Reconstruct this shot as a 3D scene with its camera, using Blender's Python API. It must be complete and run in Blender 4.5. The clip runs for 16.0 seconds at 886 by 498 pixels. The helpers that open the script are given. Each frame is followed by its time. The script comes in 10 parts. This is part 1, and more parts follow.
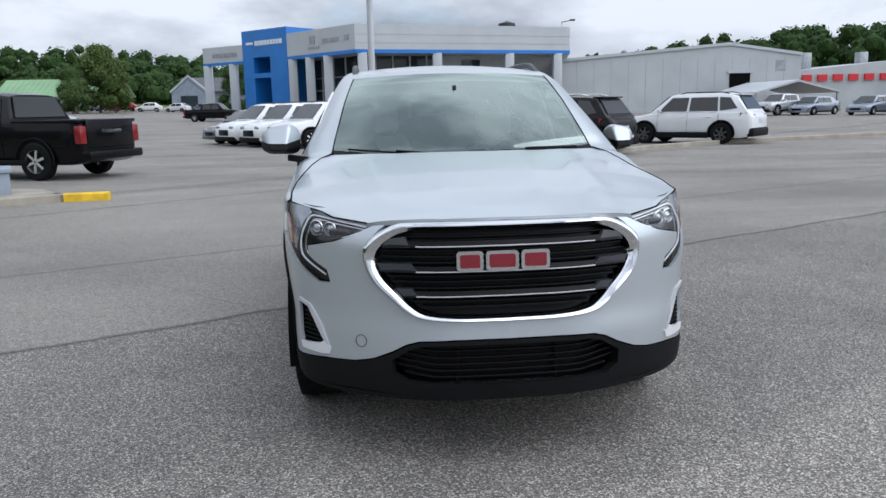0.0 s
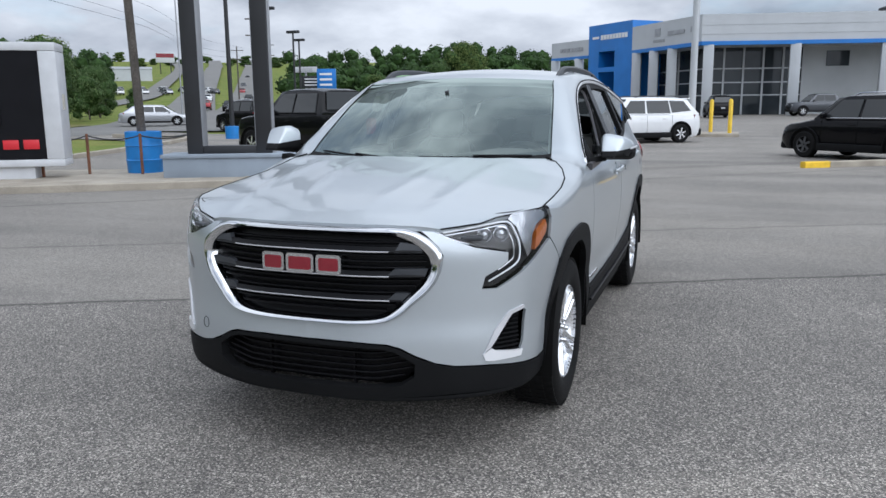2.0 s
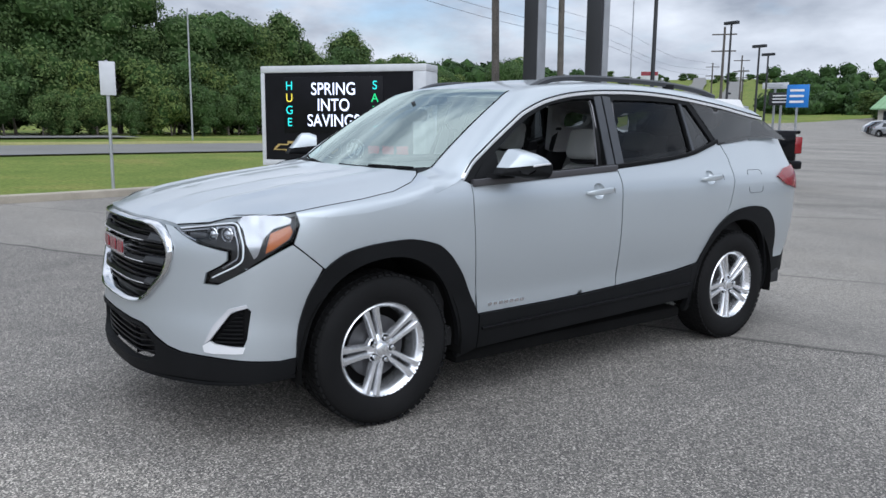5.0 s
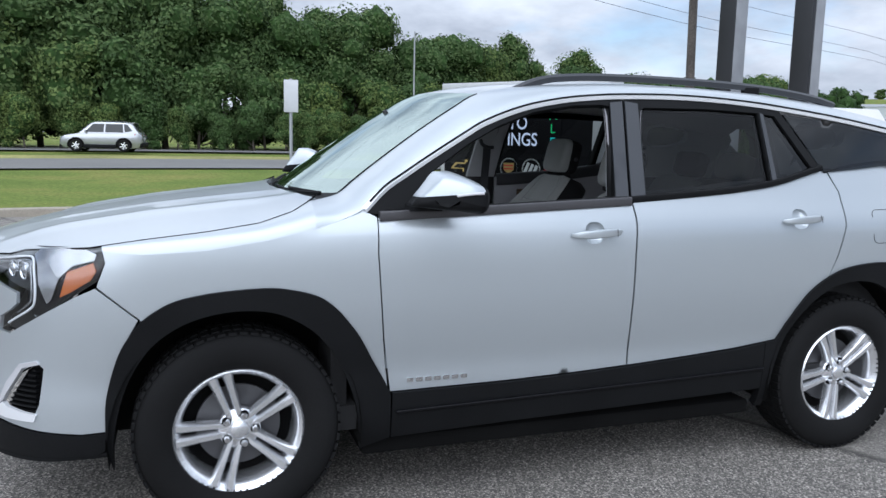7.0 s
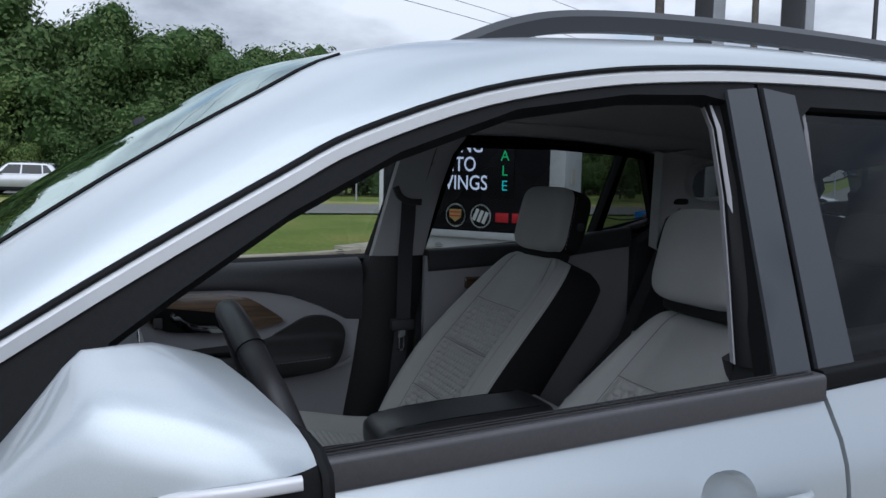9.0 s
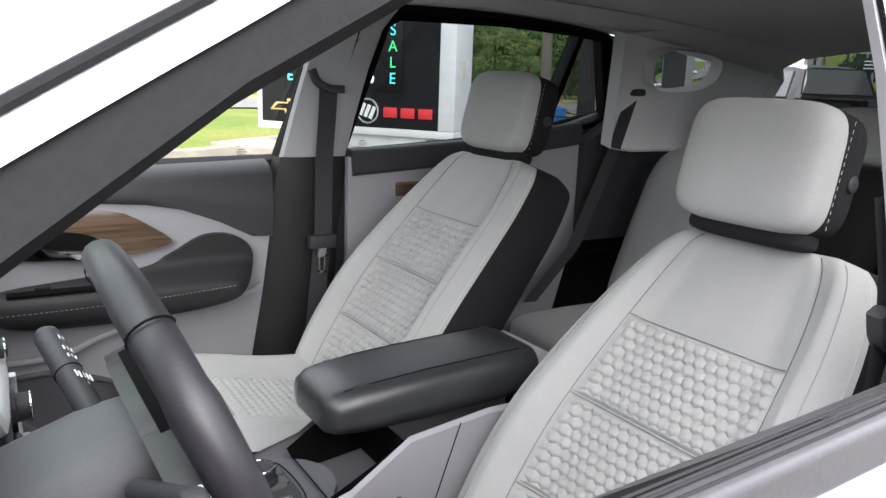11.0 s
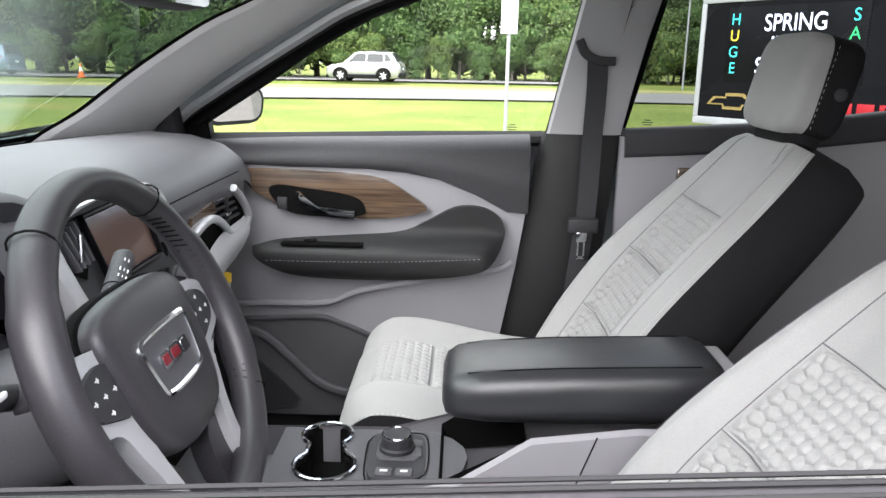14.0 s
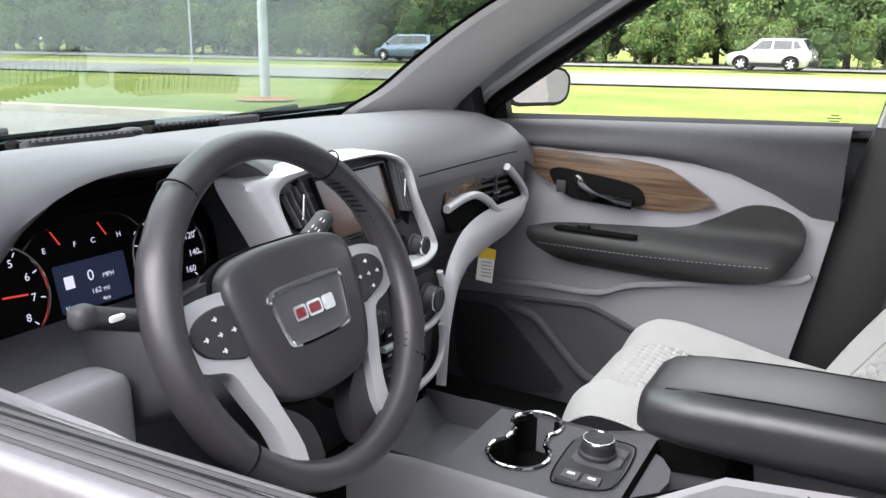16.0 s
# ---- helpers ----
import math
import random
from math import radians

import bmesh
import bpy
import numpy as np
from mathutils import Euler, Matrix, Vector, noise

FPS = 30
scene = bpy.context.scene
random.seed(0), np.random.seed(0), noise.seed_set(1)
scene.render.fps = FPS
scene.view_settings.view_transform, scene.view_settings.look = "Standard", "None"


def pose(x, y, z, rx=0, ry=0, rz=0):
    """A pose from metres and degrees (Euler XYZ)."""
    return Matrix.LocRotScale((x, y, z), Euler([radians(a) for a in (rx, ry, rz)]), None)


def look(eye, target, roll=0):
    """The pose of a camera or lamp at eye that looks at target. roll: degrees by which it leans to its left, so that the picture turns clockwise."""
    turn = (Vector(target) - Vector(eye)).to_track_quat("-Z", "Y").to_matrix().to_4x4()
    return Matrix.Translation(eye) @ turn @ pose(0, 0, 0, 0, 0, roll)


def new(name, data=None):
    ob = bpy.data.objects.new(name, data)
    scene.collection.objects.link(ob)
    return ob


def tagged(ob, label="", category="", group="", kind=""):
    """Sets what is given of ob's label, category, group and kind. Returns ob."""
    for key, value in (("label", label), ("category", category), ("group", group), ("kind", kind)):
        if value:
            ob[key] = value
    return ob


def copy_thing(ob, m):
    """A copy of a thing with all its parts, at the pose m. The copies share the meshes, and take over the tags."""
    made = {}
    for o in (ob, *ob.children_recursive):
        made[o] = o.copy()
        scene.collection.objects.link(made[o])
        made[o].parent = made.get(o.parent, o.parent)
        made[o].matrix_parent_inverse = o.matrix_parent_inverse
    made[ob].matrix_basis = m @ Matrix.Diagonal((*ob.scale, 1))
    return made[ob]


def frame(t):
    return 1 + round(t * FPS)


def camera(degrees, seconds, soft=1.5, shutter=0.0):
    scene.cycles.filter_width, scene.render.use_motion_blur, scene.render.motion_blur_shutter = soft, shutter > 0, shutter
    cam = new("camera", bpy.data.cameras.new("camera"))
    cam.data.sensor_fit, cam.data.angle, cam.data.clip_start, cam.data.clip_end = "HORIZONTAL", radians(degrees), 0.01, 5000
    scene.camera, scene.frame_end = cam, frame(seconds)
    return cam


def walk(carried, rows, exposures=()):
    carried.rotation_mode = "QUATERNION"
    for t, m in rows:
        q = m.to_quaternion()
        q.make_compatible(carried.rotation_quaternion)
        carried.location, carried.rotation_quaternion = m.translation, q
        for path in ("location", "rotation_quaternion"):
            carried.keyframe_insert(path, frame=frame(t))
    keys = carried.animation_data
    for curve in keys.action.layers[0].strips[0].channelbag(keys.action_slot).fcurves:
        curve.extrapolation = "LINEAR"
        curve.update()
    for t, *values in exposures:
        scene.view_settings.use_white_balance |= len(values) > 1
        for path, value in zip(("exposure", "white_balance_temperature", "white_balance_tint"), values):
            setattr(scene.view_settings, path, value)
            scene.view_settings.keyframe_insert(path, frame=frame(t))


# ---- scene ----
cam = camera(59.6, 16.0)

PATH = [
    (0, (-0.526, -3.842, 1.417), (-0.338, -1.884, 1.057), -1.2),
    (0.5, (-0.06, -3.856, 1.429), (-0.123, -1.89, 1.067), -1.1),
    (1, (0.498, -3.831, 1.439), (0.204, -1.886, 1.077), -0.9),
    (1.5, (1.051, -3.771, 1.442), (0.555, -1.868, 1.08), -0.6),
    (2, (1.579, -3.647, 1.453), (0.901, -1.801, 1.09), -0.5),
    (2.5, (2.076, -3.496, 1.466), (1.22, -1.725, 1.106), -0.3),
    (3, (2.552, -3.237, 1.444), (1.515, -1.564, 1.089), -0.2),
    (3.5, (3.03, -2.953, 1.441), (1.824, -1.396, 1.094), -0.0),
    (4, (3.418, -2.635, 1.436), (2.067, -1.199, 1.098), 0.2),
    (6.5, (4.073, -0.53, 1.401), (2.235, 0.201, 1.103), 1.0),
    (7, (3.61, -0.169, 1.408), (1.733, 0.463, 1.128), 1.2),
    (7.5, (3.04, 0.119, 1.444), (1.142, 0.701, 1.201), 1.4),
    (8, (2.51, 0.389, 1.452), (0.611, 0.983, 1.242), 1.4),
    (8.5, (2.006, 0.608, 1.438), (0.128, 1.271, 1.257), 1.5),
    (9, (1.604, 0.716, 1.43), (-0.239, 1.475, 1.26), 1.3),
    (9.2, (1.505, 0.728, 1.401), (-0.32, 1.528, 1.236), 2.0),
    (11.3, (1.146, 0.781, 1.399), (-0.51, 1.804, 0.939), 1.6),
    (11.5, (1.151, 0.798, 1.399), (-0.508, 1.807, 0.918), 1.6),
    (12, (1.193, 0.861, 1.408), (-0.485, 1.816, 0.886), 1.6),
    (12.5, (1.21, 0.902, 1.39), (-0.529, 1.741, 0.868), 1.5),
    (13, (1.207, 0.965, 1.373), (-0.634, 1.569, 0.878), 1.4),
    (13.5, (1.185, 1.077, 1.36), (-0.735, 1.374, 0.883), 1.2),
    (14, (1.16, 1.231, 1.352), (-0.785, 1.192, 0.889), 1.2),
    (14.5, (1.133, 1.356, 1.353), (-0.782, 1.015, 0.885), 1.3),
    (15, (1.07, 1.42, 1.34), (-0.785, 0.843, 0.862), 1.2),
    (15.5, (1.049, 1.442, 1.342), (-0.73, 0.677, 0.844), 1.2),
    (16, (1.048, 1.456, 1.339), (-0.638, 0.508, 0.83), 1.0),
]
EXPOSURES = [(0, 1.07, 5850, 10), (4.2, 1.07, 5850, 10), (6.5, 1.22, 5720, 10), (7.4, 1.26, 5700, 10), (8.0, 1.0, 5700, 10), (8.5, 0.95, 5700, 10), (9.2, 0.95, 5700, 10), (11.3, 3.48, 6450, 14), (13.5, 3.56, 6450, 14), (14.2, 3.68, 6450, 14), (16, 3.72, 6450, 15)]
walk(cam, [(r[0], look(*r[1:])) for r in PATH], EXPOSURES)

# ---- world, sun and exposure ----
world = bpy.data.worlds.new("sky")
scene.world = world
world.use_nodes = True
wn, wl = world.node_tree.nodes, world.node_tree.links
wn.clear()
w_out, w_bg = wn.new("ShaderNodeOutputWorld"), wn.new("ShaderNodeBackground")
w_sky = wn.new("ShaderNodeTexSky")
w_sky.sky_type, w_sky.sun_disc = "NISHITA", False
w_sky.sun_elevation, w_sky.sun_rotation = radians(42), radians(115)
w_co, w_map = wn.new("ShaderNodeTexCoord"), wn.new("ShaderNodeMapping")
w_map.inputs["Scale"].default_value = (1.0, 1.0, 2.6)
w_n1, w_n2 = wn.new("ShaderNodeTexNoise"), wn.new("ShaderNodeTexNoise")
w_n1.inputs["Scale"].default_value, w_n1.inputs["Detail"].default_value, w_n1.inputs["Roughness"].default_value = 2.4, 8, 0.58
w_n2.inputs["Scale"].default_value, w_n2.inputs["Detail"].default_value, w_n2.inputs["Roughness"].default_value = 2.1, 7, 0.55
w_cov = wn.new("ShaderNodeValToRGB")
w_cov.color_ramp.elements[0].position, w_cov.color_ramp.elements[1].position = 0.24, 0.44
w_tone = wn.new("ShaderNodeValToRGB")
w_tone.color_ramp.elements[0].position, w_tone.color_ramp.elements[1].position = 0.38, 0.57
w_tone.color_ramp.elements[0].color, w_tone.color_ramp.elements[1].color = (2.8, 3.0, 3.35, 1), (7.0, 7.06, 7.18, 1)
w_mix = wn.new("ShaderNodeMix")
w_mix.data_type = "RGBA"
wl.new(w_co.outputs["Generated"], w_map.inputs["Vector"])
wl.new(w_map.outputs[0], w_n1.inputs["Vector"])
wl.new(w_map.outputs[0], w_n2.inputs["Vector"])
wl.new(w_n1.outputs["Fac"], w_cov.inputs[0])
wl.new(w_n2.outputs["Fac"], w_tone.inputs[0])
wl.new(w_cov.outputs[0], w_mix.inputs["Factor"])
wl.new(w_sky.outputs[0], w_mix.inputs["A"])
wl.new(w_tone.outputs[0], w_mix.inputs["B"])
# an overcast sky is brighter overhead than at the horizon
w_sep, w_lift, w_shade = wn.new("ShaderNodeSeparateXYZ"), wn.new("ShaderNodeMapRange"), wn.new("ShaderNodeMix")
w_lift.inputs["To Min"].default_value, w_lift.inputs["To Max"].default_value = 0.66, 1.18
w_shade.data_type, w_shade.blend_type = "RGBA", "MULTIPLY"
w_shade.inputs["Factor"].default_value = 1
wl.new(w_co.outputs["Generated"], w_sep.inputs[0])
wl.new(w_sep.outputs["Z"], w_lift.inputs["Value"])
wl.new(w_mix.outputs["Result"], w_shade.inputs["A"])
wl.new(w_lift.outputs[0], w_shade.inputs["B"])
wl.new(w_shade.outputs["Result"], w_bg.inputs["Color"])
w_bg.inputs["Strength"].default_value = 0.085
wl.new(w_bg.outputs[0], w_out.inputs["Surface"])
sun = new("sun", bpy.data.lights.new("sun", "SUN"))
sun.data.energy, sun.data.angle, sun.data.color = 1.0, radians(80), (1.0, 0.98, 0.95)
sun.matrix_world = look((15, -7, 15), (0, 0, 0))

# ---- materials ----
def material(name, color, rough=0.5, metal=0.0, grain=0.0, grain_scale=200.0, stain=0.0, stain_scale=3.0, bump=0.0, bump_scale=300.0,
             coat=0.0, vary=0.0, spec=0.5, sheen=0.0):
    m = bpy.data.materials.new(name)
    m.use_nodes = True
    n, l = m.node_tree.nodes, m.node_tree.links
    b = n["Principled BSDF"]
    b.inputs["Base Color"].default_value = (*color, 1)
    b.inputs["Roughness"].default_value, b.inputs["Metallic"].default_value = rough, metal
    b.inputs["Coat Weight"].default_value, b.inputs["Coat Roughness"].default_value = coat, 0.03
    b.inputs["Specular IOR Level"].default_value = spec
    b.inputs["Sheen Weight"].default_value = sheen
    co = n.new("ShaderNodeTexCoord")
    last = None
    for amount, scale, detail in ((grain, grain_scale, 2), (stain, stain_scale, 6)):
        if amount:
            t, r, x = n.new("ShaderNodeTexNoise"), n.new("ShaderNodeMapRange"), n.new("ShaderNodeMix")
            t.inputs["Scale"].default_value, t.inputs["Detail"].default_value = scale, detail
            r.inputs["From Min"].default_value, r.inputs["From Max"].default_value = 0.3, 0.7
            r.inputs["To Min"].default_value, r.inputs["To Max"].default_value = 1 - amount, 1 + amount
            x.data_type, x.blend_type = "RGBA", "MULTIPLY"
            x.inputs["Factor"].default_value = 1
            l.new(co.outputs["Object"], t.inputs["Vector"])
            l.new(t.outputs["Fac"], r.inputs["Value"])
            if last is None:
                x.inputs["A"].default_value = (*color, 1)
            else:
                l.new(last, x.inputs["A"])
            l.new(r.outputs[0], x.inputs["B"])
            last = x.outputs["Result"]
    if vary:
        o, r, x = n.new("ShaderNodeObjectInfo"), n.new("ShaderNodeMapRange"), n.new("ShaderNodeMix")
        r.inputs["To Min"].default_value, r.inputs["To Max"].default_value = 1 - vary, 1 + vary
        x.data_type, x.blend_type = "RGBA", "MULTIPLY"
        x.inputs["Factor"].default_value = 1
        l.new(o.outputs["Random"], r.inputs["Value"])
        if last is None:
            x.inputs["A"].default_value = (*color, 1)
        else:
            l.new(last, x.inputs["A"])
        l.new(r.outputs[0], x.inputs["B"])
        last = x.outputs["Result"]
    if last is not None:
        l.new(last, b.inputs["Base Color"])
    if bump:
        t, p = n.new("ShaderNodeTexNoise"), n.new("ShaderNodeBump")
        t.inputs["Scale"].default_value, t.inputs["Detail"].default_value = bump_scale, 4
        p.inputs["Strength"].default_value, p.inputs["Distance"].default_value = bump, 0.002
        l.new(co.outputs["Object"], t.inputs["Vector"])
        l.new(t.outputs["Fac"], p.inputs["Height"])
        l.new(p.outputs[0], b.inputs["Normal"])
    return m


def glass(name, color, rough=0.0, base=0.07, power=3.6, gloss=(1, 1, 1)):
    """A thin pane: the light goes straight on, tinted, with the gloss of glass over it."""
    m = bpy.data.materials.new(name)
    m.use_nodes = True
    n, l = m.node_tree.nodes, m.node_tree.links
    n.remove(n["Principled BSDF"])
    tr, gl, fr, mx = (n.new(k) for k in ("ShaderNodeBsdfTransparent", "ShaderNodeBsdfGlossy", "ShaderNodeLayerWeight", "ShaderNodeMixShader"))
    tr.inputs["Color"].default_value = (*color, 1)
    gl.inputs["Roughness"].default_value, gl.inputs["Color"].default_value = rough, (*gloss, 1)
    fr.inputs["Blend"].default_value = 0.5
    pw, ad = n.new("ShaderNodeMath"), n.new("ShaderNodeMath")
    pw.operation, pw.inputs[1].default_value = "POWER", power
    ad.operation, ad.inputs[1].default_value, ad.inputs[2].default_value = "MULTIPLY_ADD", 0.9, base
    l.new(fr.outputs["Facing"], pw.inputs[0])
    l.new(pw.outputs[0], ad.inputs[0])
    l.new(ad.outputs[0], mx.inputs["Fac"])
    l.new(tr.outputs[0], mx.inputs[1])
    l.new(gl.outputs[0], mx.inputs[2])
    l.new(mx.outputs[0], n["Material Output"].inputs["Surface"])
    return m


def emitter(name, color, strength):
    m = bpy.data.materials.new(name)
    m.use_nodes = True
    b = m.node_tree.nodes["Principled BSDF"]
    b.inputs["Base Color"].default_value = (0.01, 0.01, 0.01, 1)
    b.inputs["Emission Color"].default_value = (*color, 1)
    b.inputs["Emission Strength"].default_value = strength
    return m


M_PAINT = material("silver paint", (0.462, 0.497, 0.522), 0.35, 0.55, grain=0.06, grain_scale=1500, coat=0.6)
M_CLAD = material("black moulded plastic", (0.007, 0.0073, 0.008), 0.6, grain=0.15, stain=0.2, bump=0.15, bump_scale=900, spec=0.12)
M_GLOSSBLACK = material("gloss black", (0.005, 0.005, 0.006), 0.3, stain=0.2, spec=0.15)
M_GREYTRIM = material("dark grey pillar film", (0.036, 0.039, 0.045), 0.45, stain=0.06)
M_CHROME = material("chrome", (0.68, 0.69, 0.71), 0.10, 1.0, stain=0.04)
M_SATIN = material("satin silver plastic", (0.56, 0.56, 0.58), 0.38, 0.3, stain=0.05)
M_ALLOY = material("machined alloy", (0.80, 0.81, 0.83), 0.26, 0.85, stain=0.1, stain_scale=9)
M_DARKALLOY = material("dark cast metal", (0.09, 0.09, 0.095), 0.5, 0.6, stain=0.3)
M_TYRE = material("tyre rubber", (0.006, 0.006, 0.0063), 0.8, spec=0.2, grain=0.2, stain=0.35, bump=0.3, bump_scale=250)
# for black parts, and as painted shade in wheel hollows and doorways
M_SHADOWBLACK = material("black for parts and shaded hollows", (0.005, 0.005, 0.005), 0.95, stain=0.3, spec=0.1)
M_RED = material("red badge enamel", (0.20, 0.012, 0.022), 0.25, coat=0.4, stain=0.1)
M_AMBER = material("amber reflector", (0.40, 0.105, 0.018), 0.2, coat=1.0, stain=0.1)
M_REDLENS = material("red lens", (0.20, 0.005, 0.008), 0.25, coat=0.35, stain=0.1)
M_REFLECTOR = material("lamp reflector", (0.42, 0.43, 0.45), 0.2, 0.9, stain=0.2, stain_scale=14)
M_LAMPDARK = material("lamp housing", (0.010, 0.010, 0.011), 0.3, 0.2, stain=0.2)
M_DRL = material("white light guide", (0.80, 0.82, 0.84), 0.25, stain=0.03)
M_TRIMBRIGHT = material("satin bright trim", (0.82, 0.83, 0.85), 0.32, 0.35, stain=0.04)
M_BRIGHTPANEL = material("bright lamp panel", (0.40, 0.41, 0.43), 0.2, 0.9, stain=0.2, stain_scale=20)
M_SEAL = material("grey rubber seal", (0.050, 0.048, 0.052), 0.36, grain=0.1, stain=0.12, bump=0.05, spec=0.6)
M_GLASS = glass("clear glass", (0.72, 0.745, 0.72))
M_SCREENGLASS = glass("green-tinted windscreen", (0.50, 0.58, 0.545), 0.0, 0.115, 1.9, (0.80, 0.92, 0.87))
M_LENS = glass("lamp lens", (0.93, 0.94, 0.95), 0.0, 0.03, 4.0)
M_REARTINT = glass("tinted door glass", (0.26, 0.28, 0.275), 0.0, 0.025, 5.0)
M_TINT = glass("privacy glass", (0.12, 0.13, 0.13), 0.0, 0.05, 4.0)
M_MIRROR = material("mirror glass", (0.30, 0.315, 0.32), 0.02, 1.0)

# ---- mesh helpers ----
from mathutils.geometry import delaunay_2d_cdt


def mesh_of(bm, name, smooth=True, angle=None):
    me = bpy.data.meshes.new(name)
    bm.normal_update()
    bm.to_mesh(me)
    bm.free()
    if smooth:
        me.polygons.foreach_set("use_smooth", [True] * len(me.polygons))
        if angle:
            me.set_sharp_from_angle(angle=radians(angle))
    return me


def part(name, bm, mat, parent=None, label="", smooth=True, angle=35):
    """Links a bmesh as one mesh object, under a thing or a part."""
    ob = new(name, mesh_of(bm, name, smooth, angle))
    ob.data.materials.append(mat)
    ob.parent = parent
    if label:
        ob["label"] = label
    return ob


def thing(name, label, category, group="", at=None):
    ob = new(name)
    if at is not None:
        ob.matrix_world = at
    return tagged(ob, label, category, group)


def flipped(bm):
    """A mirrored copy across x = 0."""
    b = bm.copy()
    for v in b.verts:
        v.co.x = -v.co.x
    bmesh.ops.reverse_faces(b, faces=b.faces)
    return b


def pair(name, bm, mat, parent, label="", angle=35):
    """The same part on the left and on the right."""
    a = part(name, bm.copy(), mat, parent, label, angle=angle)
    b = part(name, flipped(bm), mat, parent, label, angle=angle)
    bm.free()
    return a, b


def both(bm):
    """Joins a half with its mirror image along x = 0."""
    me = bpy.data.meshes.new("tmp")
    flipped(bm).to_mesh(me)
    bm.from_mesh(me)
    bpy.data.meshes.remove(me)
    bmesh.ops.remove_doubles(bm, verts=[v for v in bm.verts if abs(v.co.x) < 0.002], dist=0.003)
    return bm


def inside(p, poly):
    x, y = p
    r = False
    for (x0, y0), (x1, y1) in zip(poly, poly[1:] + poly[:1]):
        if (y0 > y) != (y1 > y) and x < (x1 - x0) * (y - y0) / (y1 - y0) + x0:
            r = not r
    return r


def resample(poly, step, closed=True):
    out = []
    ends = poly[1:] + (poly[:1] if closed else [])
    for a, b in zip(poly, ends):
        n = max(1, int(math.dist(a, b) / step + 0.5))
        out += [tuple(p + (q - p) * i / n for p, q in zip(a, b)) for i in range(n)]
    if not closed:
        out.append(tuple(poly[-1]))
    return out


def rounded(pts, n=5):
    """An open smooth line through the points, in any number of dimensions."""
    return [tuple(float(c) for c in q) for q in spline(pts, n)]


def region(poly, f, step=0.03, holes=(), rim=0.012, inner=True, rims=True):
    """A panel over the flat outline poly, lifted by f, with its edges turned in by rim."""
    poly = resample([tuple(p) for p in poly], step)
    holes = [resample([tuple(p) for p in h], step) for h in holes]
    verts, edges = [], []
    for loop in (poly, *holes):
        k = len(verts)
        verts += [Vector(p) for p in loop]
        edges += [(k + i, k + (i + 1) % len(loop)) for i in range(len(loop))]
    nb = len(verts)
    xs, ys = [p[0] for p in poly], [p[1] for p in poly]
    if inner:
        edge_pts = np.array([tuple(v) for v in verts])
        j = 0
        y = min(ys) + step * 0.5
        while y < max(ys):
            x = min(xs) + step * (0.5 if j % 2 else 0.0)
            while x < max(xs):
                if inside((x, y), poly) and not any(inside((x, y), h) for h in holes):
                    if np.min(np.sum((edge_pts - (x, y)) ** 2, axis=1)) > (0.45 * step) ** 2:
                        verts.append(Vector((x, y)))
                x += step
            y += step * 0.87
            j += 1
    v2, _, tris, *_ = delaunay_2d_cdt(verts, edges, [], 0, 1e-6)
    bm = bmesh.new()
    vs = [bm.verts.new(f(*v)) for v in v2]
    for t in tris:
        c = sum((v2[i] for i in t), Vector((0, 0))) / 3
        if inside(c, poly) and not any(inside(c, h) for h in holes):
            try:
                bm.faces.new([vs[i] for i in t])
            except ValueError:
                pass
    for v in list(bm.verts):
        if not v.link_faces:
            bm.verts.remove(v)
    bm.normal_update()
    if rim and rims:
        bm.edges.ensure_lookup_table()
        dup = {}
        for e in [e for e in bm.edges if len(e.link_faces) == 1]:
            q = []
            for v in e.verts:
                if v not in dup:
                    dup[v] = (v.co.copy(), v.co - v.normal * rim)
                q.append(dup[v])
            lp = e.link_loops[0]
            if lp.vert is e.verts[0]:
                q.reverse()
            a, b = q
            bm.faces.new([bm.verts.new(p) for p in (a[0], b[0], b[1], a[1])])
        bmesh.ops.remove_doubles(bm, verts=[v for v in bm.verts if not any(len(f_.verts) == 3 for f_ in v.link_faces)], dist=1e-5)
    return bm


def outward(bm, centre):
    """Turns the faces away from a point inside."""
    bm.normal_update()
    c = Vector(centre)
    s = sum((f.calc_center_median() - c).dot(f.normal) * f.calc_area() for f in bm.faces)
    if s < 0:
        bmesh.ops.reverse_faces(bm, faces=bm.faces)
    return bm


def loft(rows, close=False):
    """A skin over rows of points."""
    bm = bmesh.new()
    vs = [[bm.verts.new(p) for p in r] for r in rows]
    for a, b in zip(vs, vs[1:]):
        n = len(a)
        for i in range(n if close else n - 1):
            j = (i + 1) % n
            bm.faces.new((a[i], a[j], b[j], b[i]))
    return bm


def solid(rows):
    """A closed body: rings of points joined, with both ends capped."""
    bm = loft(rows, True)
    n = len(rows[0])
    bm.verts.ensure_lookup_table()
    bm.faces.new(list(bm.verts)[:n][::-1])
    bm.faces.new(list(bm.verts)[-n:])
    bmesh.ops.recalc_face_normals(bm, faces=bm.faces)
    return bm


def sweep(path, section, up=(0, 0, 1), closed=False):
    """A section (points across, up) carried along a path of points."""
    rows = []
    n = len(path)
    for i, p in enumerate(path):
        a = path[(i - 1) % n] if closed or i else path[0]
        b = path[(i + 1) % n] if closed or i < n - 1 else path[-1]
        d = (Vector(b) - Vector(a)).normalized()
        s = d.cross(Vector(up)).normalized()
        u = s.cross(d)
        rows.append([Vector(p) + s * x + u * y for x, y in section])
    if closed:
        bm = loft(rows + rows[:1], True)
        bmesh.ops.remove_doubles(bm, verts=bm.verts, dist=1e-5)
        bmesh.ops.recalc_face_normals(bm, faces=bm.faces)
        return bm
    return solid(rows)


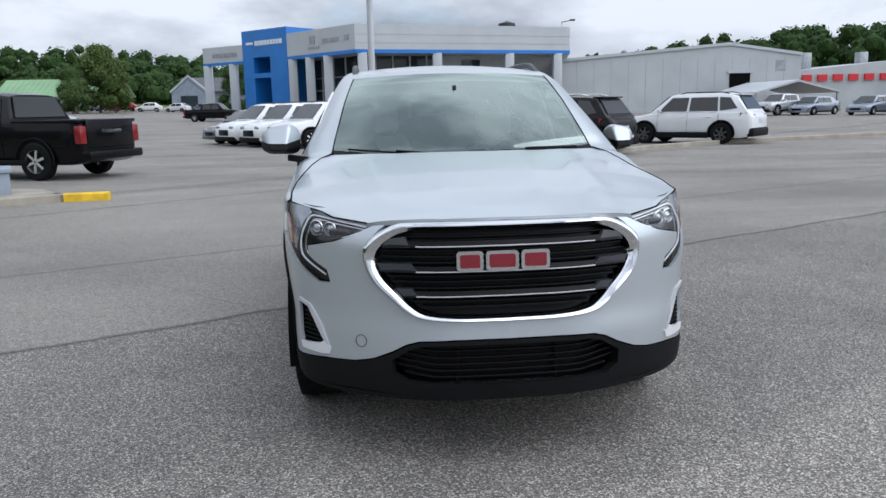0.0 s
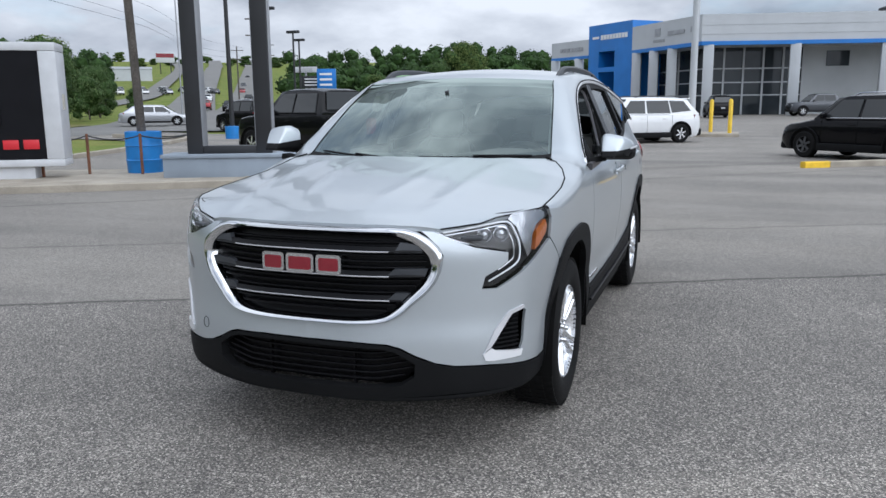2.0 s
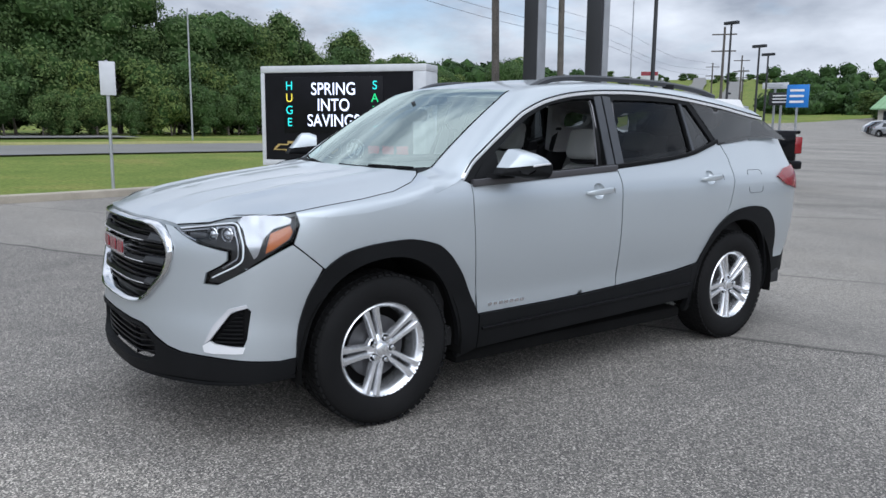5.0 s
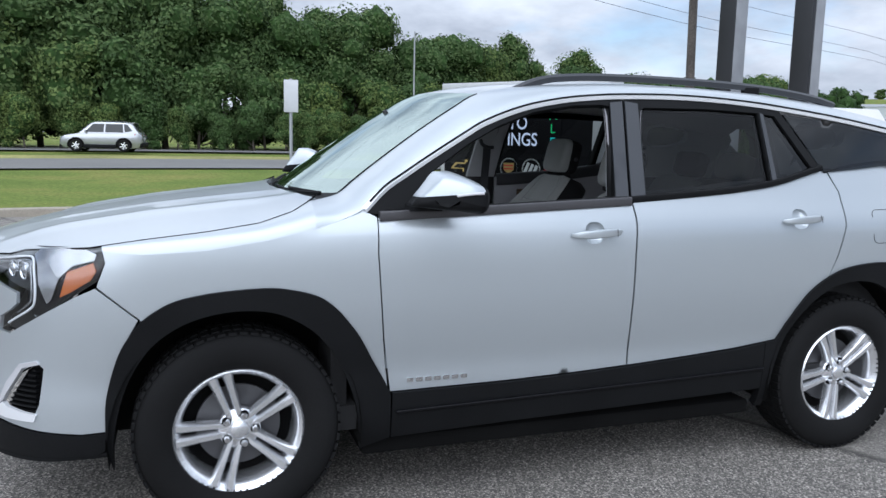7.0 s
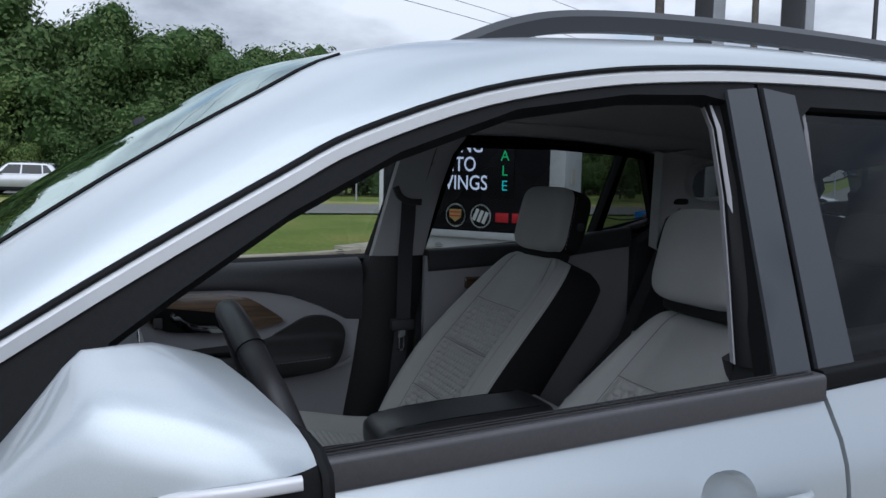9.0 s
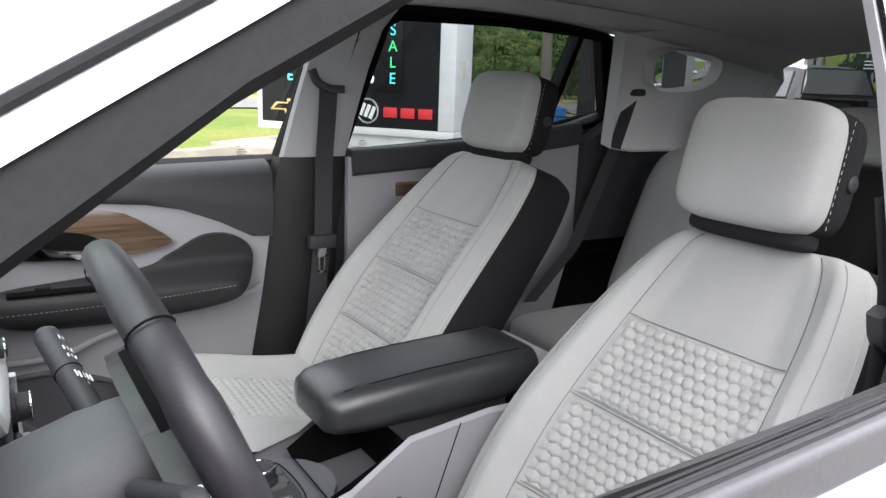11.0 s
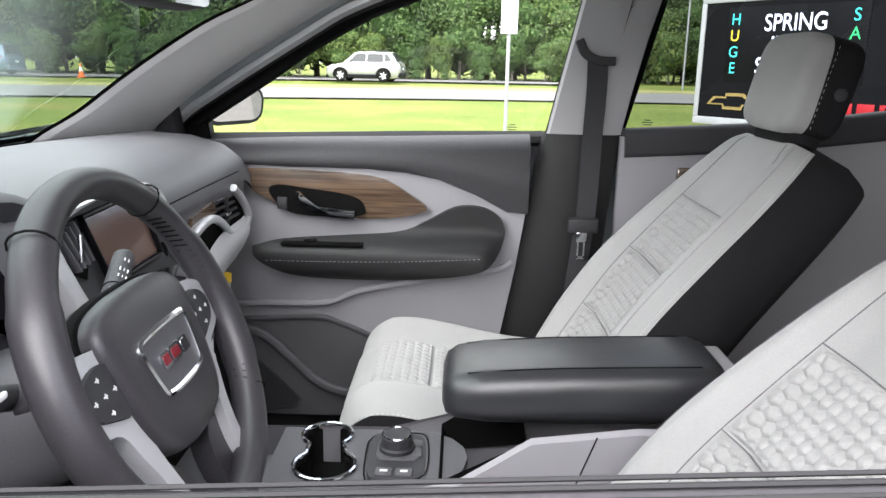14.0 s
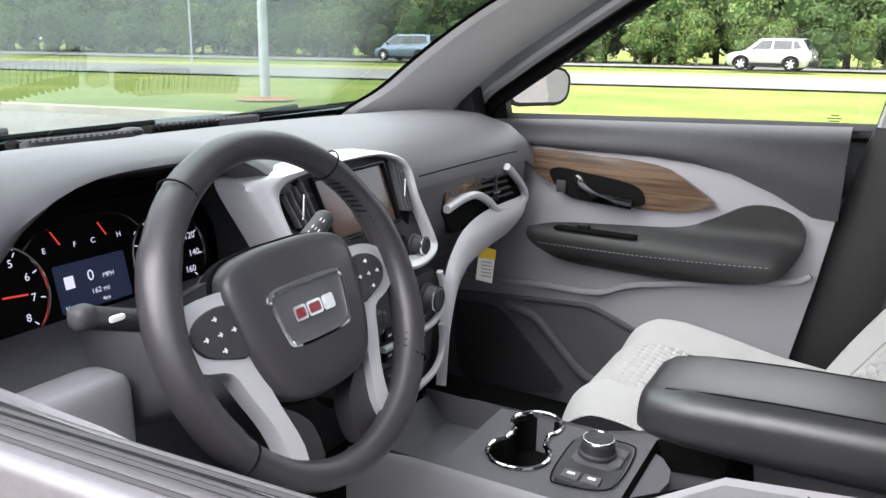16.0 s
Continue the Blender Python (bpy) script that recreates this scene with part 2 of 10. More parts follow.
def circle(r, n=12, ry=None):
    return [(r * math.cos(2 * math.pi * i / n), (ry or r) * math.sin(2 * math.pi * i / n)) for i in range(n)]


def tube(path, r, n=10, up=(0, 0, 1), closed=False):
    return sweep(path, circle(r, n), up, closed)


def rect(w, h, r=0.0, n=3):
    """A rectangle's outline with rounded corners, centred."""
    if not r:
        return [(-w / 2, -h / 2), (w / 2, -h / 2), (w / 2, h / 2), (-w / 2, h / 2)]
    out = []
    for cx, cy, a in ((w / 2 - r, h / 2 - r, 0), (-w / 2 + r, h / 2 - r, 90), (-w / 2 + r, -h / 2 + r, 180), (w / 2 - r, -h / 2 + r, 270)):
        out += [(cx + r * math.cos(radians(a + 90 * i / n)), cy + r * math.sin(radians(a + 90 * i / n))) for i in range(n + 1)]
    return out


def box(x0, x1, y0, y1, z0, z1, bevel=0.0, seg=2):
    bm = bmesh.new()
    bmesh.ops.create_cube(bm, size=1)
    for v in bm.verts:
        v.co = ((x0 + x1) / 2 + v.co.x * (x1 - x0), (y0 + y1) / 2 + v.co.y * (y1 - y0), (z0 + z1) / 2 + v.co.z * (z1 - z0))
    if bevel:
        bmesh.ops.bevel(bm, geom=bm.edges[:], offset=bevel, segments=seg, affect="EDGES", profile=0.5)
    return bm


def prism(outline, f0, f1):
    """A plate: the flat outline at two depths, by two lifts."""
    return solid([[f0(*p) for p in outline], [f1(*p) for p in outline]])


def lathe(profile, axis="x", n=48, centre=(0, 0, 0)):
    """Turns (radius, along) points about an axis."""
    rows = []
    for i in range(n):
        a = 2 * math.pi * i / n
        c, s = math.cos(a), math.sin(a)
        row = []
        for r, h in profile:
            p = {"x": (h, r * c, r * s), "y": (r * c, h, r * s), "z": (r * c, r * s, h)}[axis]
            row.append(Vector(p) + Vector(centre))
        rows.append(row)
    bm = loft(rows + rows[:1])
    bmesh.ops.remove_doubles(bm, verts=bm.verts, dist=1e-5)
    bmesh.ops.recalc_face_normals(bm, faces=bm.faces)
    return bm


def join(*bms):
    """Several pieces of one part as one bmesh."""
    out = bms[0]
    for b in bms[1:]:
        me = bpy.data.meshes.new("tmp")
        b.to_mesh(me)
        b.free()
        out.from_mesh(me)
        bpy.data.meshes.remove(me)
    return out


def moved(bm, m):
    bm.transform(m)
    return bm


def lump(c, r, e=0.5, rot=(0, 0, 0), nu=24, nv=14):
    """A cushion-like body: a superellipsoid with half sizes r."""
    def sp(v, k):
        return math.copysign(abs(v) ** k, v)
    rows_ = []
    for j in range(nv + 1):
        b = -math.pi / 2 + math.pi * j / nv
        rows_.append([(r[0] * sp(math.cos(b), e) * sp(math.cos(a), e), r[1] * sp(math.cos(b), e) * sp(math.sin(a), e), r[2] * sp(math.sin(b), e)) for a in np.linspace(0, 2 * math.pi, nu, endpoint=False)])
    bm = loft(rows_, True)
    bmesh.ops.remove_doubles(bm, verts=bm.verts, dist=1e-5)
    bmesh.ops.recalc_face_normals(bm, faces=bm.faces)
    bm.transform(pose(*c, *rot))
    return bm
# ---- shape of the vehicle's skin: plan outline and vertical profiles ----
OUTLINE = [(0, -0.99), (0.25, -0.978), (0.45, -0.925), (0.62, -0.845), (0.76, -0.745), (0.85, -0.63), (0.895, -0.45),
           (0.915, -0.2), (0.92, 0.2), (0.925, 0.8), (0.93, 1.6), (0.925, 2.3), (0.915, 2.8), (0.89, 3.2), (0.83, 3.5),
           (0.70, 3.62), (0.4, 3.69), (0, 3.70)]
SIDE_IN = [(0.15, 0.16), (0.25, 0.075), (0.35, 0.045), (0.48, 0.034), (0.56, 0.032), (0.68, 0.014), (0.8, 0.002), (0.95, 0.0),
           (1.05, 0.008), (1.1, 0.022), (1.175, 0.062), (1.25, 0.10), (1.35, 0.15)]
FRONT_IN = [(0.15, 0.14), (0.23, 0.05), (0.3, 0.008), (0.4, 0.0), (0.52, 0.004), (0.62, 0.016), (0.75, 0.02), (0.88, 0.024),
            (0.95, 0.045), (1.0, 0.075), (1.06, 0.13), (1.2, 0.3)]


def spline(pts, n):
    p = np.array(pts, float)
    p = np.vstack([2 * p[0] - p[1], p, 2 * p[-1] - p[-2]])
    out = []
    for i in range(1, len(p) - 2):
        for t in np.linspace(0, 1, n, endpoint=False):
            a, b, c, d = p[i - 1:i + 3]
            out.append(0.5 * (2 * b + (c - a) * t + (2 * a - 5 * b + 4 * c - d) * t * t + (3 * b - a - 3 * c + d) * t ** 3))
    out.append(p[-2])
    return np.array(out)


PLAN = spline(OUTLINE, 24)
PLAN[0] = (0, -0.99)
ARC = np.concatenate([[0], np.cumsum(np.hypot(*np.diff(PLAN, axis=0).T))])
TANG = np.gradient(PLAN, ARC, axis=0)
TANG[0], TANG[-1] = (1, 0), (-1, 0)
TANG /= np.hypot(*TANG.T)[:, None]


def prof(table, z):
    q = spline_cache(table)
    return np.interp(z, q[:, 0], q[:, 1])


CACHE = {}


def spline_cache(table):
    if id(table) not in CACHE:
        CACHE[id(table)] = spline(table, 10)
    return CACHE[id(table)]


U_CORNER = np.interp(0.62, PLAN[:150, 0], ARC[:150])
U_SIDE = float(np.interp(-0.25, PLAN[120:300, 1], ARC[120:300]))


def inset(u, z):
    w = np.clip((u - U_CORNER) / (U_SIDE - U_CORNER), 0, 1)
    w = w * w * (3 - 2 * w)
    return (1 - w) * prof(FRONT_IN, z) + w * prof(SIDE_IN, z)


def skin(u, z, out=0.0):
    """The point of the left half's skin at arc u and height z."""
    s = np.sign(u) if u else 1
    u = abs(u)
    x, y = np.interp(u, ARC, PLAN[:, 0]), np.interp(u, ARC, PLAN[:, 1])
    tx, ty = np.interp(u, ARC, TANG[:, 0]), np.interp(u, ARC, TANG[:, 1])
    n = math.hypot(tx, ty)
    d = out - inset(u, z)
    return ((x + ty / n * d) * s, y - tx / n * d, z)


def u_y(y):
    """The arc at which the side stands at y."""
    k = len(PLAN) - 40
    return float(np.interp(y, PLAN[:k, 1], ARC[:k]))


def u_x(x):
    """The arc at which the front stands at x."""
    return float(np.interp(abs(x), PLAN[:180, 0], ARC[:180])) * (1 if x >= 0 else -1)

# ---- ground ----
def mapped_noise(n, l, scale, detail=4, rough=0.6):
    g, t = n.new("ShaderNodeNewGeometry"), n.new("ShaderNodeTexNoise")
    t.inputs["Scale"].default_value, t.inputs["Detail"].default_value, t.inputs["Roughness"].default_value = scale, detail, rough
    l.new(g.outputs["Position"], t.inputs["Vector"])
    return t.outputs["Fac"]


def ramp(n, l, src, stops):
    r = n.new("ShaderNodeValToRGB")
    e = r.color_ramp.elements
    while len(e) < len(stops):
        e.new(0.5)
    for q, (p, c) in zip(e, stops):
        q.position, q.color = p, (*c, 1) if len(c) == 3 else c
    l.new(src, r.inputs[0])
    return r.outputs[0]


def mixed(n, l, kind, fac, a, b):
    x = n.new("ShaderNodeMix")
    x.data_type, x.blend_type = "RGBA", kind
    for key, v in (("Factor", fac), ("A", a), ("B", b)):
        if hasattr(v, "is_linked"):
            l.new(v, x.inputs[key])
        elif isinstance(v, tuple):
            x.inputs[key].default_value = (*v, 1)
        else:
            x.inputs[key].default_value = v
    return x.outputs["Result"]


def asphalt():
    """Old asphalt: pale and dark stones, patches laid at different times with dark joints between them."""
    m = material("worn asphalt", (0.17, 0.168, 0.165), 0.82)
    n, l = m.node_tree.nodes, m.node_tree.links
    b = n["Principled BSDF"]
    fine = mapped_noise(n, l, 95, 2, 0.7)
    gv, vo, sv = n.new("ShaderNodeNewGeometry"), n.new("ShaderNodeTexVoronoi"), n.new("ShaderNodeSeparateColor")
    vo.inputs["Scale"].default_value = 150
    l.new(gv.outputs["Position"], vo.inputs["Vector"])
    l.new(vo.outputs["Color"], sv.inputs[0])
    cell = ramp(n, l, sv.outputs[0], [(0.0, (0.045, 0.045, 0.045)), (0.40, (0.11, 0.108, 0.105)), (0.74, (0.185, 0.182, 0.176)), (1.0, (0.42, 0.41, 0.395))])
    grit = ramp(n, l, fine, [(0.32, (0.60, 0.60, 0.60)), (0.52, (1.04, 1.04, 1.04)), (0.68, (1.42, 1.42, 1.42))])
    stones = mixed(n, l, "MULTIPLY", 1.0, cell, grit)
    far = ramp(n, l, mapped_noise(n, l, 22, 4), [(0.3, (0.155, 0.153, 0.148)), (0.7, (0.215, 0.211, 0.203))])
    big = ramp(n, l, mapped_noise(n, l, 0.35, 6), [(0.3, (0.80, 0.80, 0.80)), (0.7, (1.16, 1.16, 1.16))])
    blot = ramp(n, l, mapped_noise(n, l, 1.7, 5), [(0.32, (0.82, 0.82, 0.83)), (0.5, (1.0, 1.0, 1.0))])
    g, sp = n.new("ShaderNodeNewGeometry"), n.new("ShaderNodeSeparateXYZ")
    l.new(g.outputs["Position"], sp.inputs[0])
    wob = n.new("ShaderNodeTexNoise")
    wob.inputs["Scale"].default_value, wob.inputs["Detail"].default_value = 1.3, 5
    l.new(g.outputs["Position"], wob.inputs["Vector"])

    def line(a, c, off, amp):
        """Signed distance to the line a*x + c*y = off, wandering a little."""
        mx, my, s1, s2, w = (n.new("ShaderNodeMath") for _ in range(5))
        mx.operation = my.operation = "MULTIPLY"
        mx.inputs[1].default_value, my.inputs[1].default_value = a, c
        l.new(sp.outputs[0], mx.inputs[0])
        l.new(sp.outputs[1], my.inputs[0])
        l.new(mx.outputs[0], s1.inputs[0])
        l.new(my.outputs[0], s1.inputs[1])
        w.operation = "MULTIPLY_ADD"
        w.inputs[1].default_value, w.inputs[2].default_value = amp, -off - amp / 2
        l.new(wob.outputs["Fac"], w.inputs[0])
        l.new(s1.outputs[0], s2.inputs[0])
        l.new(w.outputs[0], s2.inputs[1])
        return s2.outputs[0]

    col = mixed(n, l, "MULTIPLY", 1.0, stones, big)
    col = mixed(n, l, "MULTIPLY", 1.0, col, blot)
    worn = mixed(n, l, "MULTIPLY", 1.0, ramp(n, l, sv.outputs[1], [(0.0, (0.62, 0.62, 0.62)), (0.6, (1.0, 1.0, 1.0)), (1.0, (1.7, 1.7, 1.7))]), far)
    streak = n.new("ShaderNodeTexNoise")
    smap, sg_ = n.new("ShaderNodeMapping"), n.new("ShaderNodeNewGeometry")
    smap.inputs["Rotation"].default_value, smap.inputs["Scale"].default_value = (0, 0, -0.46), (0.06, 0.55, 1)
    streak.inputs["Scale"].default_value, streak.inputs["Detail"].default_value = 1.0, 5
    l.new(sg_.outputs["Position"], smap.inputs["Vector"])
    l.new(smap.outputs[0], streak.inputs["Vector"])
    lanes = ramp(n, l, streak.outputs["Fac"], [(0.33, (0.78, 0.78, 0.79)), (0.5, (1.0, 1.0, 1.0)), (0.68, (1.15, 1.14, 1.12))])
    smooth = mixed(n, l, "MULTIPLY", 1.0, mixed(n, l, "MULTIPLY", 1.0, worn, big), lanes)
    # beyond the joint the lane is of a finer, smoother kind
    step = n.new("ShaderNodeMapRange")
    step.inputs["From Min"].default_value, step.inputs["From Max"].default_value = -0.02, 0.03
    joint = line(-0.447, 0.894, 2.057, 0.16)
    l.new(joint, step.inputs["Value"])
    col = mixed(n, l, "MIX", step.outputs[0], col, smooth)
    near = n.new("ShaderNodeMapRange")
    near.inputs["From Min"].default_value, near.inputs["From Max"].default_value = 0.05, -0.12
    l.new(line(-0.482, 0.876, -1.245, 0.22), near.inputs["Value"])
    pale = mixed(n, l, "MULTIPLY", 1.0, col, (1.22, 1.215, 1.20))
    col = mixed(n, l, "MIX", near.outputs[0], col, pale)
    for a, c, off, amp, wd, dark in ((-0.447, 0.894, 2.057, 0.16, 0.05, 0.30), (-0.447, 0.894, 4.65, 0.3, 0.05, 0.55), (-0.625, 0.78, 9.45, 0.4, 0.10, 0.6), (-0.625, 0.78, 11.6, 0.5, 0.5, 0.72), (0.72, 0.69, 0.2, 0.22, 0.015, 0.8)):
        d = line(a, c, off, amp)
        ab, mr = n.new("ShaderNodeMath"), n.new("ShaderNodeMapRange")
        ab.operation = "ABSOLUTE"
        l.new(d, ab.inputs[0])
        l.new(ab.outputs[0], mr.inputs["Value"])
        mr.inputs["From Max"].default_value, mr.inputs["To Min"].default_value, mr.inputs["To Max"].default_value = wd, dark, 1.0
        col = mixed(n, l, "MULTIPLY", 1.0, col, mr.outputs[0])
    col = mixed(n, l, "MULTIPLY", 1.0, col, (1.13, 1.065, 0.985))
    l.new(col, b.inputs["Base Color"])
    p = n.new("ShaderNodeBump")
    p.inputs["Strength"].default_value, p.inputs["Distance"].default_value = 0.7, 0.007
    l.new(fine, p.inputs["Height"])
    l.new(p.outputs[0], b.inputs["Normal"])
    return m


def grass_mat():
    m = material("mown grass", (0.12, 0.20, 0.03), 0.95, spec=0.1)
    n, l = m.node_tree.nodes, m.node_tree.links
    a = ramp(n, l, mapped_noise(n, l, 0.22, 6), [(0.33, (0.215, 0.205, 0.065)), (0.5, (0.145, 0.185, 0.045)), (0.68, (0.105, 0.15, 0.034))])
    f = ramp(n, l, mapped_noise(n, l, 9, 4), [(0.3, (0.62, 0.62, 0.6)), (0.7, (1.3, 1.3, 1.25))])
    l.new(mixed(n, l, "MULTIPLY", 1.0, a, f), n["Principled BSDF"].inputs["Base Color"])
    return m


M_ASPHALT = asphalt()
M_GRASS = grass_mat()
M_CONCRETE = material("kerb concrete", (0.33, 0.295, 0.24), 0.85, grain=0.12, grain_scale=60, stain=0.2, stain_scale=2, bump=0.2, bump_scale=80)
M_ROAD = material("pale road surface", (0.16, 0.157, 0.148), 0.85, grain=0.1, grain_scale=20, stain=0.1, stain_scale=0.2)
M_KERBYELLOW = material("yellow kerb paint", (0.72, 0.46, 0.02), 0.6, grain=0.1, stain=0.2, stain_scale=5)


def ground_z(x, y):
    z = float(np.interp(y, (36, 75, 150, 300, 600), (0, 0.38, 1.0, 1.5, 2))) + 0.012 * min(30.0, max(0.0, -x - 20))
    r = math.hypot(x, y)
    if r > 110:
        d = max(0.0, (-0.60 * x + 0.80 * y) / r)
        w = min(1.0, max(0.0, (d - 0.84) / 0.12))
        z += w * w * (3 - 2 * w) * float(np.interp(r, (110, 160, 250, 400, 650, 760), (0, 1.0, 5, 15, 35, 36)))
    return z


def sheet(name, x0, x1, y0, y1, step, lift, mat, label, category=""):
    nx, ny = max(1, int((x1 - x0) / step)), max(1, int((y1 - y0) / step))
    rows_ = [[(x, y, ground_z(x, y) + lift) for y in np.linspace(y0, y1, ny + 1)] for x in np.linspace(x0, x1, nx + 1)]
    bm_ = loft(rows_)
    bm_.normal_update()
    if next(iter(bm_.faces)).normal.z < 0:
        bmesh.ops.reverse_faces(bm_, faces=bm_.faces)
    return tagged(part(name, bm_, mat), label, category, kind="structure")


def band(name, line, w0, w1, lift, mat, label, category, smooth=True):
    """A strip of ground along a line of points, from w0 to w1 across it."""
    pts_ = [Vector(p) for p in rounded(line, 8)]
    rows_ = []
    for i, p in enumerate(pts_):
        d = (pts_[min(i + 1, len(pts_) - 1)] - pts_[max(0, i - 1)]).normalized()
        s = Vector((d.y, -d.x))
        rows_.append([(p + s * w).to_tuple() for w in (w0, (w0 + w1) / 2, w1)])
    bm_ = loft([[(x, y, ground_z(x, y) + lift + 0.003 * max(0.0, math.hypot(x, y) - 100)) for x, y in r] for r in rows_])
    bm_.normal_update()
    if next(iter(bm_.faces)).normal.z < 0:
        bmesh.ops.reverse_faces(bm_, faces=bm_.faces)
    return tagged(part(name, bm_, mat), label, category, kind="structure")


sheet("ground", -1500, 1500, -1500, 1500, 20, -0.10, M_GRASS, "green mown grass reaching the horizon", "ground")
# the lot: west border follows the kerb
KERB = [(-7.2, -26), (-7.6, -16), (-9.3, -8), (-10.7, -3), (-11.2, 0.5), (-12.0, 3.5), (-12.9, 5.0)]
kl = rounded([(-7.0, -60)] + KERB, 6)
west = [tuple(p) for p in kl]
poly = west + [(-15.4, 10.5), (-17.0, 14.8), (-18.5, 18.7), (-21.8, 26.5), (-23, 31), (-34, 52), (-44, 70), (-75, 120), (-75, 165), (80, 165), (80, -60)]
bm = region(poly[::-1], lambda x, y: (x, y, ground_z(x, y)), 4.0, rim=0)
bm.normal_update()
for f in bm.faces:
    if f.normal.z < 0:
        f.normal_flip()
tagged(part("parking_lot", bm, M_ASPHALT), "worn grey asphalt parking lot", "pavement", kind="structure")
# sign island
ISLAND = [(-13.6, 4.6), (-12.9, 4.9), (-9.8, 6.85), (-6.35, 9.1), (-5.75, 9.75), (-6.3, 10.6), (-7.6, 11.2), (-10.5, 10.4), (-13.4, 9.4), (-16, 7.5)]
tagged(part("pavement", prism(ISLAND, lambda x, y: (x, y, -0.05), lambda x, y: (x, y, 0.125)), M_CONCRETE), "concrete island under the signs", "pavement", kind="structure")


def kerb(name, line, mat, label):
    pts_ = rounded(line, 6)
    return tagged(part(name, sweep([(x, y, ground_z(x, y) + 0.03) for x, y in pts_], [(-0.09, -0.08), (0.09, -0.08), (0.09, 0.09), (0.07, 0.11), (-0.07, 0.11), (-0.09, 0.09)]), mat), label, "kerb", kind="structure")


kerb("kerb", [(-7.0, -60)] + KERB, M_CONCRETE, "pale concrete kerb beside the grass")
kerb("kerb", [(-12.9, 4.9), (-9.8, 6.85), (-6.35, 9.1), (-5.6, 9.6)], M_CONCRETE, "pale concrete kerb of the sign island")
kerb("kerb", [(3.75, 16.1), (6.5, 18.0), (9.0, 20.1), (13, 22.2), (19.1, 24.4), (30, 28.5)], M_CONCRETE, "pale concrete kerb with a yellow end")
kerb("kerb_end", [(3.2, 15.75), (3.5, 15.95), (3.78, 16.13)], M_KERBYELLOW, "yellow painted kerb end")
kerb("kerb", [(-9.2, 9.2), (-7.2, 9.35), (-5.6, 9.55)], M_CONCRETE, "pale concrete kerb")
kerb("kerb_end", [(-5.55, 9.55), (-5.15, 9.6), (-4.85, 9.62)], M_KERBYELLOW, "yellow painted kerb end")
# drive to the street and the street itself
ROAD = [(-8, -90), (-19, -45), (-25, -20), (-30, 0), (-31, 20), (-31.5, 33), (-36, 46), (-46, 60), (-80.7, 107), (-146, 197), (-239, 329), (-282, 390), (-304, 422), (-420, 580)]
band("road", ROAD, 1.0, -7.5, -0.03, M_ROAD, "pale concrete highway lanes", "road")
ROAD2 = [(x - 20, y - 8) for x, y in ROAD[:5]]
band("road", ROAD2, 2.0, -5.5, -0.03, M_ROAD, "far carriageway of the highway", "road")
band("road", [(-21.0, 29), (-26, 29.5), (-33, 31)], -4.0, 4.0, -0.045, M_ASPHALT, "asphalt side road joining the highway", "road")
band("road", [(-27, 36), (-41, 57), (-73, 106), (-110, 162), (-172, 255), (-247, 369), (-291, 436), (-380, 560)], 4.0, -4.0, 0.03, M_ROAD, "pale carriageway running up the hill", "road")
band("road", [(-100, 95), (-117, 127), (-132, 152), (-176, 210), (-232, 286), (-304, 382), (-380, 470)], 2.8, -2.8, 0.0, M_ROAD, "pale road climbing the far hill", "road")
kerb("kerb", [(-13.2, 5.6), (-15.4, 10.5), (-17.0, 14.8), (-18.5, 18.7), (-21.8, 26.0), (-24.0, 27.2), (-27.5, 27.6)], M_CONCRETE, "pale concrete kerb round the roadside grass")
M_STRAW = material("dry verge grass", (0.24, 0.23, 0.075), 0.95, grain=0.3, grain_scale=4, stain=0.25, stain_scale=0.3)
band("verge", [(x - 7.5, y - 3) for x, y in ROAD[:7]], 0.0, -4.0, -0.05, M_STRAW, "dry yellow grass verge beside the road", "grass")
M_SHADOW_LINE = material("black for groove shade", (0.006, 0.006, 0.007), 0.8, stain=0.05)

# ---- the vehicle: outside ----
def F(x, z):
    return (u_x(x), z)


def S(y, z):
    return (u_y(y), z)


def on_skin(out=0.0):
    return lambda u, z: skin(u, z, out)


def glass_x(z):
    return 0.872 - 0.47 * (z - 1.16) - 0.05 * max(0.0, z - 1.45) ** 2


def on_side(out=0.0):
    return lambda y, z: (glass_x(z) + out - 0.02 * max(0.0, y - 2.3) ** 2, y, z)


suv = thing("suv", "silver metallic compact suv with black cladding and open front windows", "car")

HOOD_EDGE = [(0.858, -0.47, 1.032), (0.866, -0.3, 1.056), (0.862, -0.1, 1.078), (0.842, 0.08, 1.104), (0.805, 0.2, 1.14), (0.76, 0.26, 1.17), (0.70, 0.30, 1.19)]
HOOD_MID = [(-0.95, 0.985), (-0.9, 1.003), (-0.8, 1.034), (-0.6, 1.078), (-0.3, 1.128), (0.0, 1.165), (0.2, 1.188), (0.35, 1.205)]
EDGE_Y = np.array([(-0.95, 0.50, 0.975), (-0.826, 0.532, 0.977), (-0.734, 0.668, 0.993), (-0.679, 0.718, 1.012), (-0.57, 0.80, 1.024)] + [(y, x, z) for x, y, z in HOOD_EDGE[:6]] + [(0.35, 0.74, 1.19)])


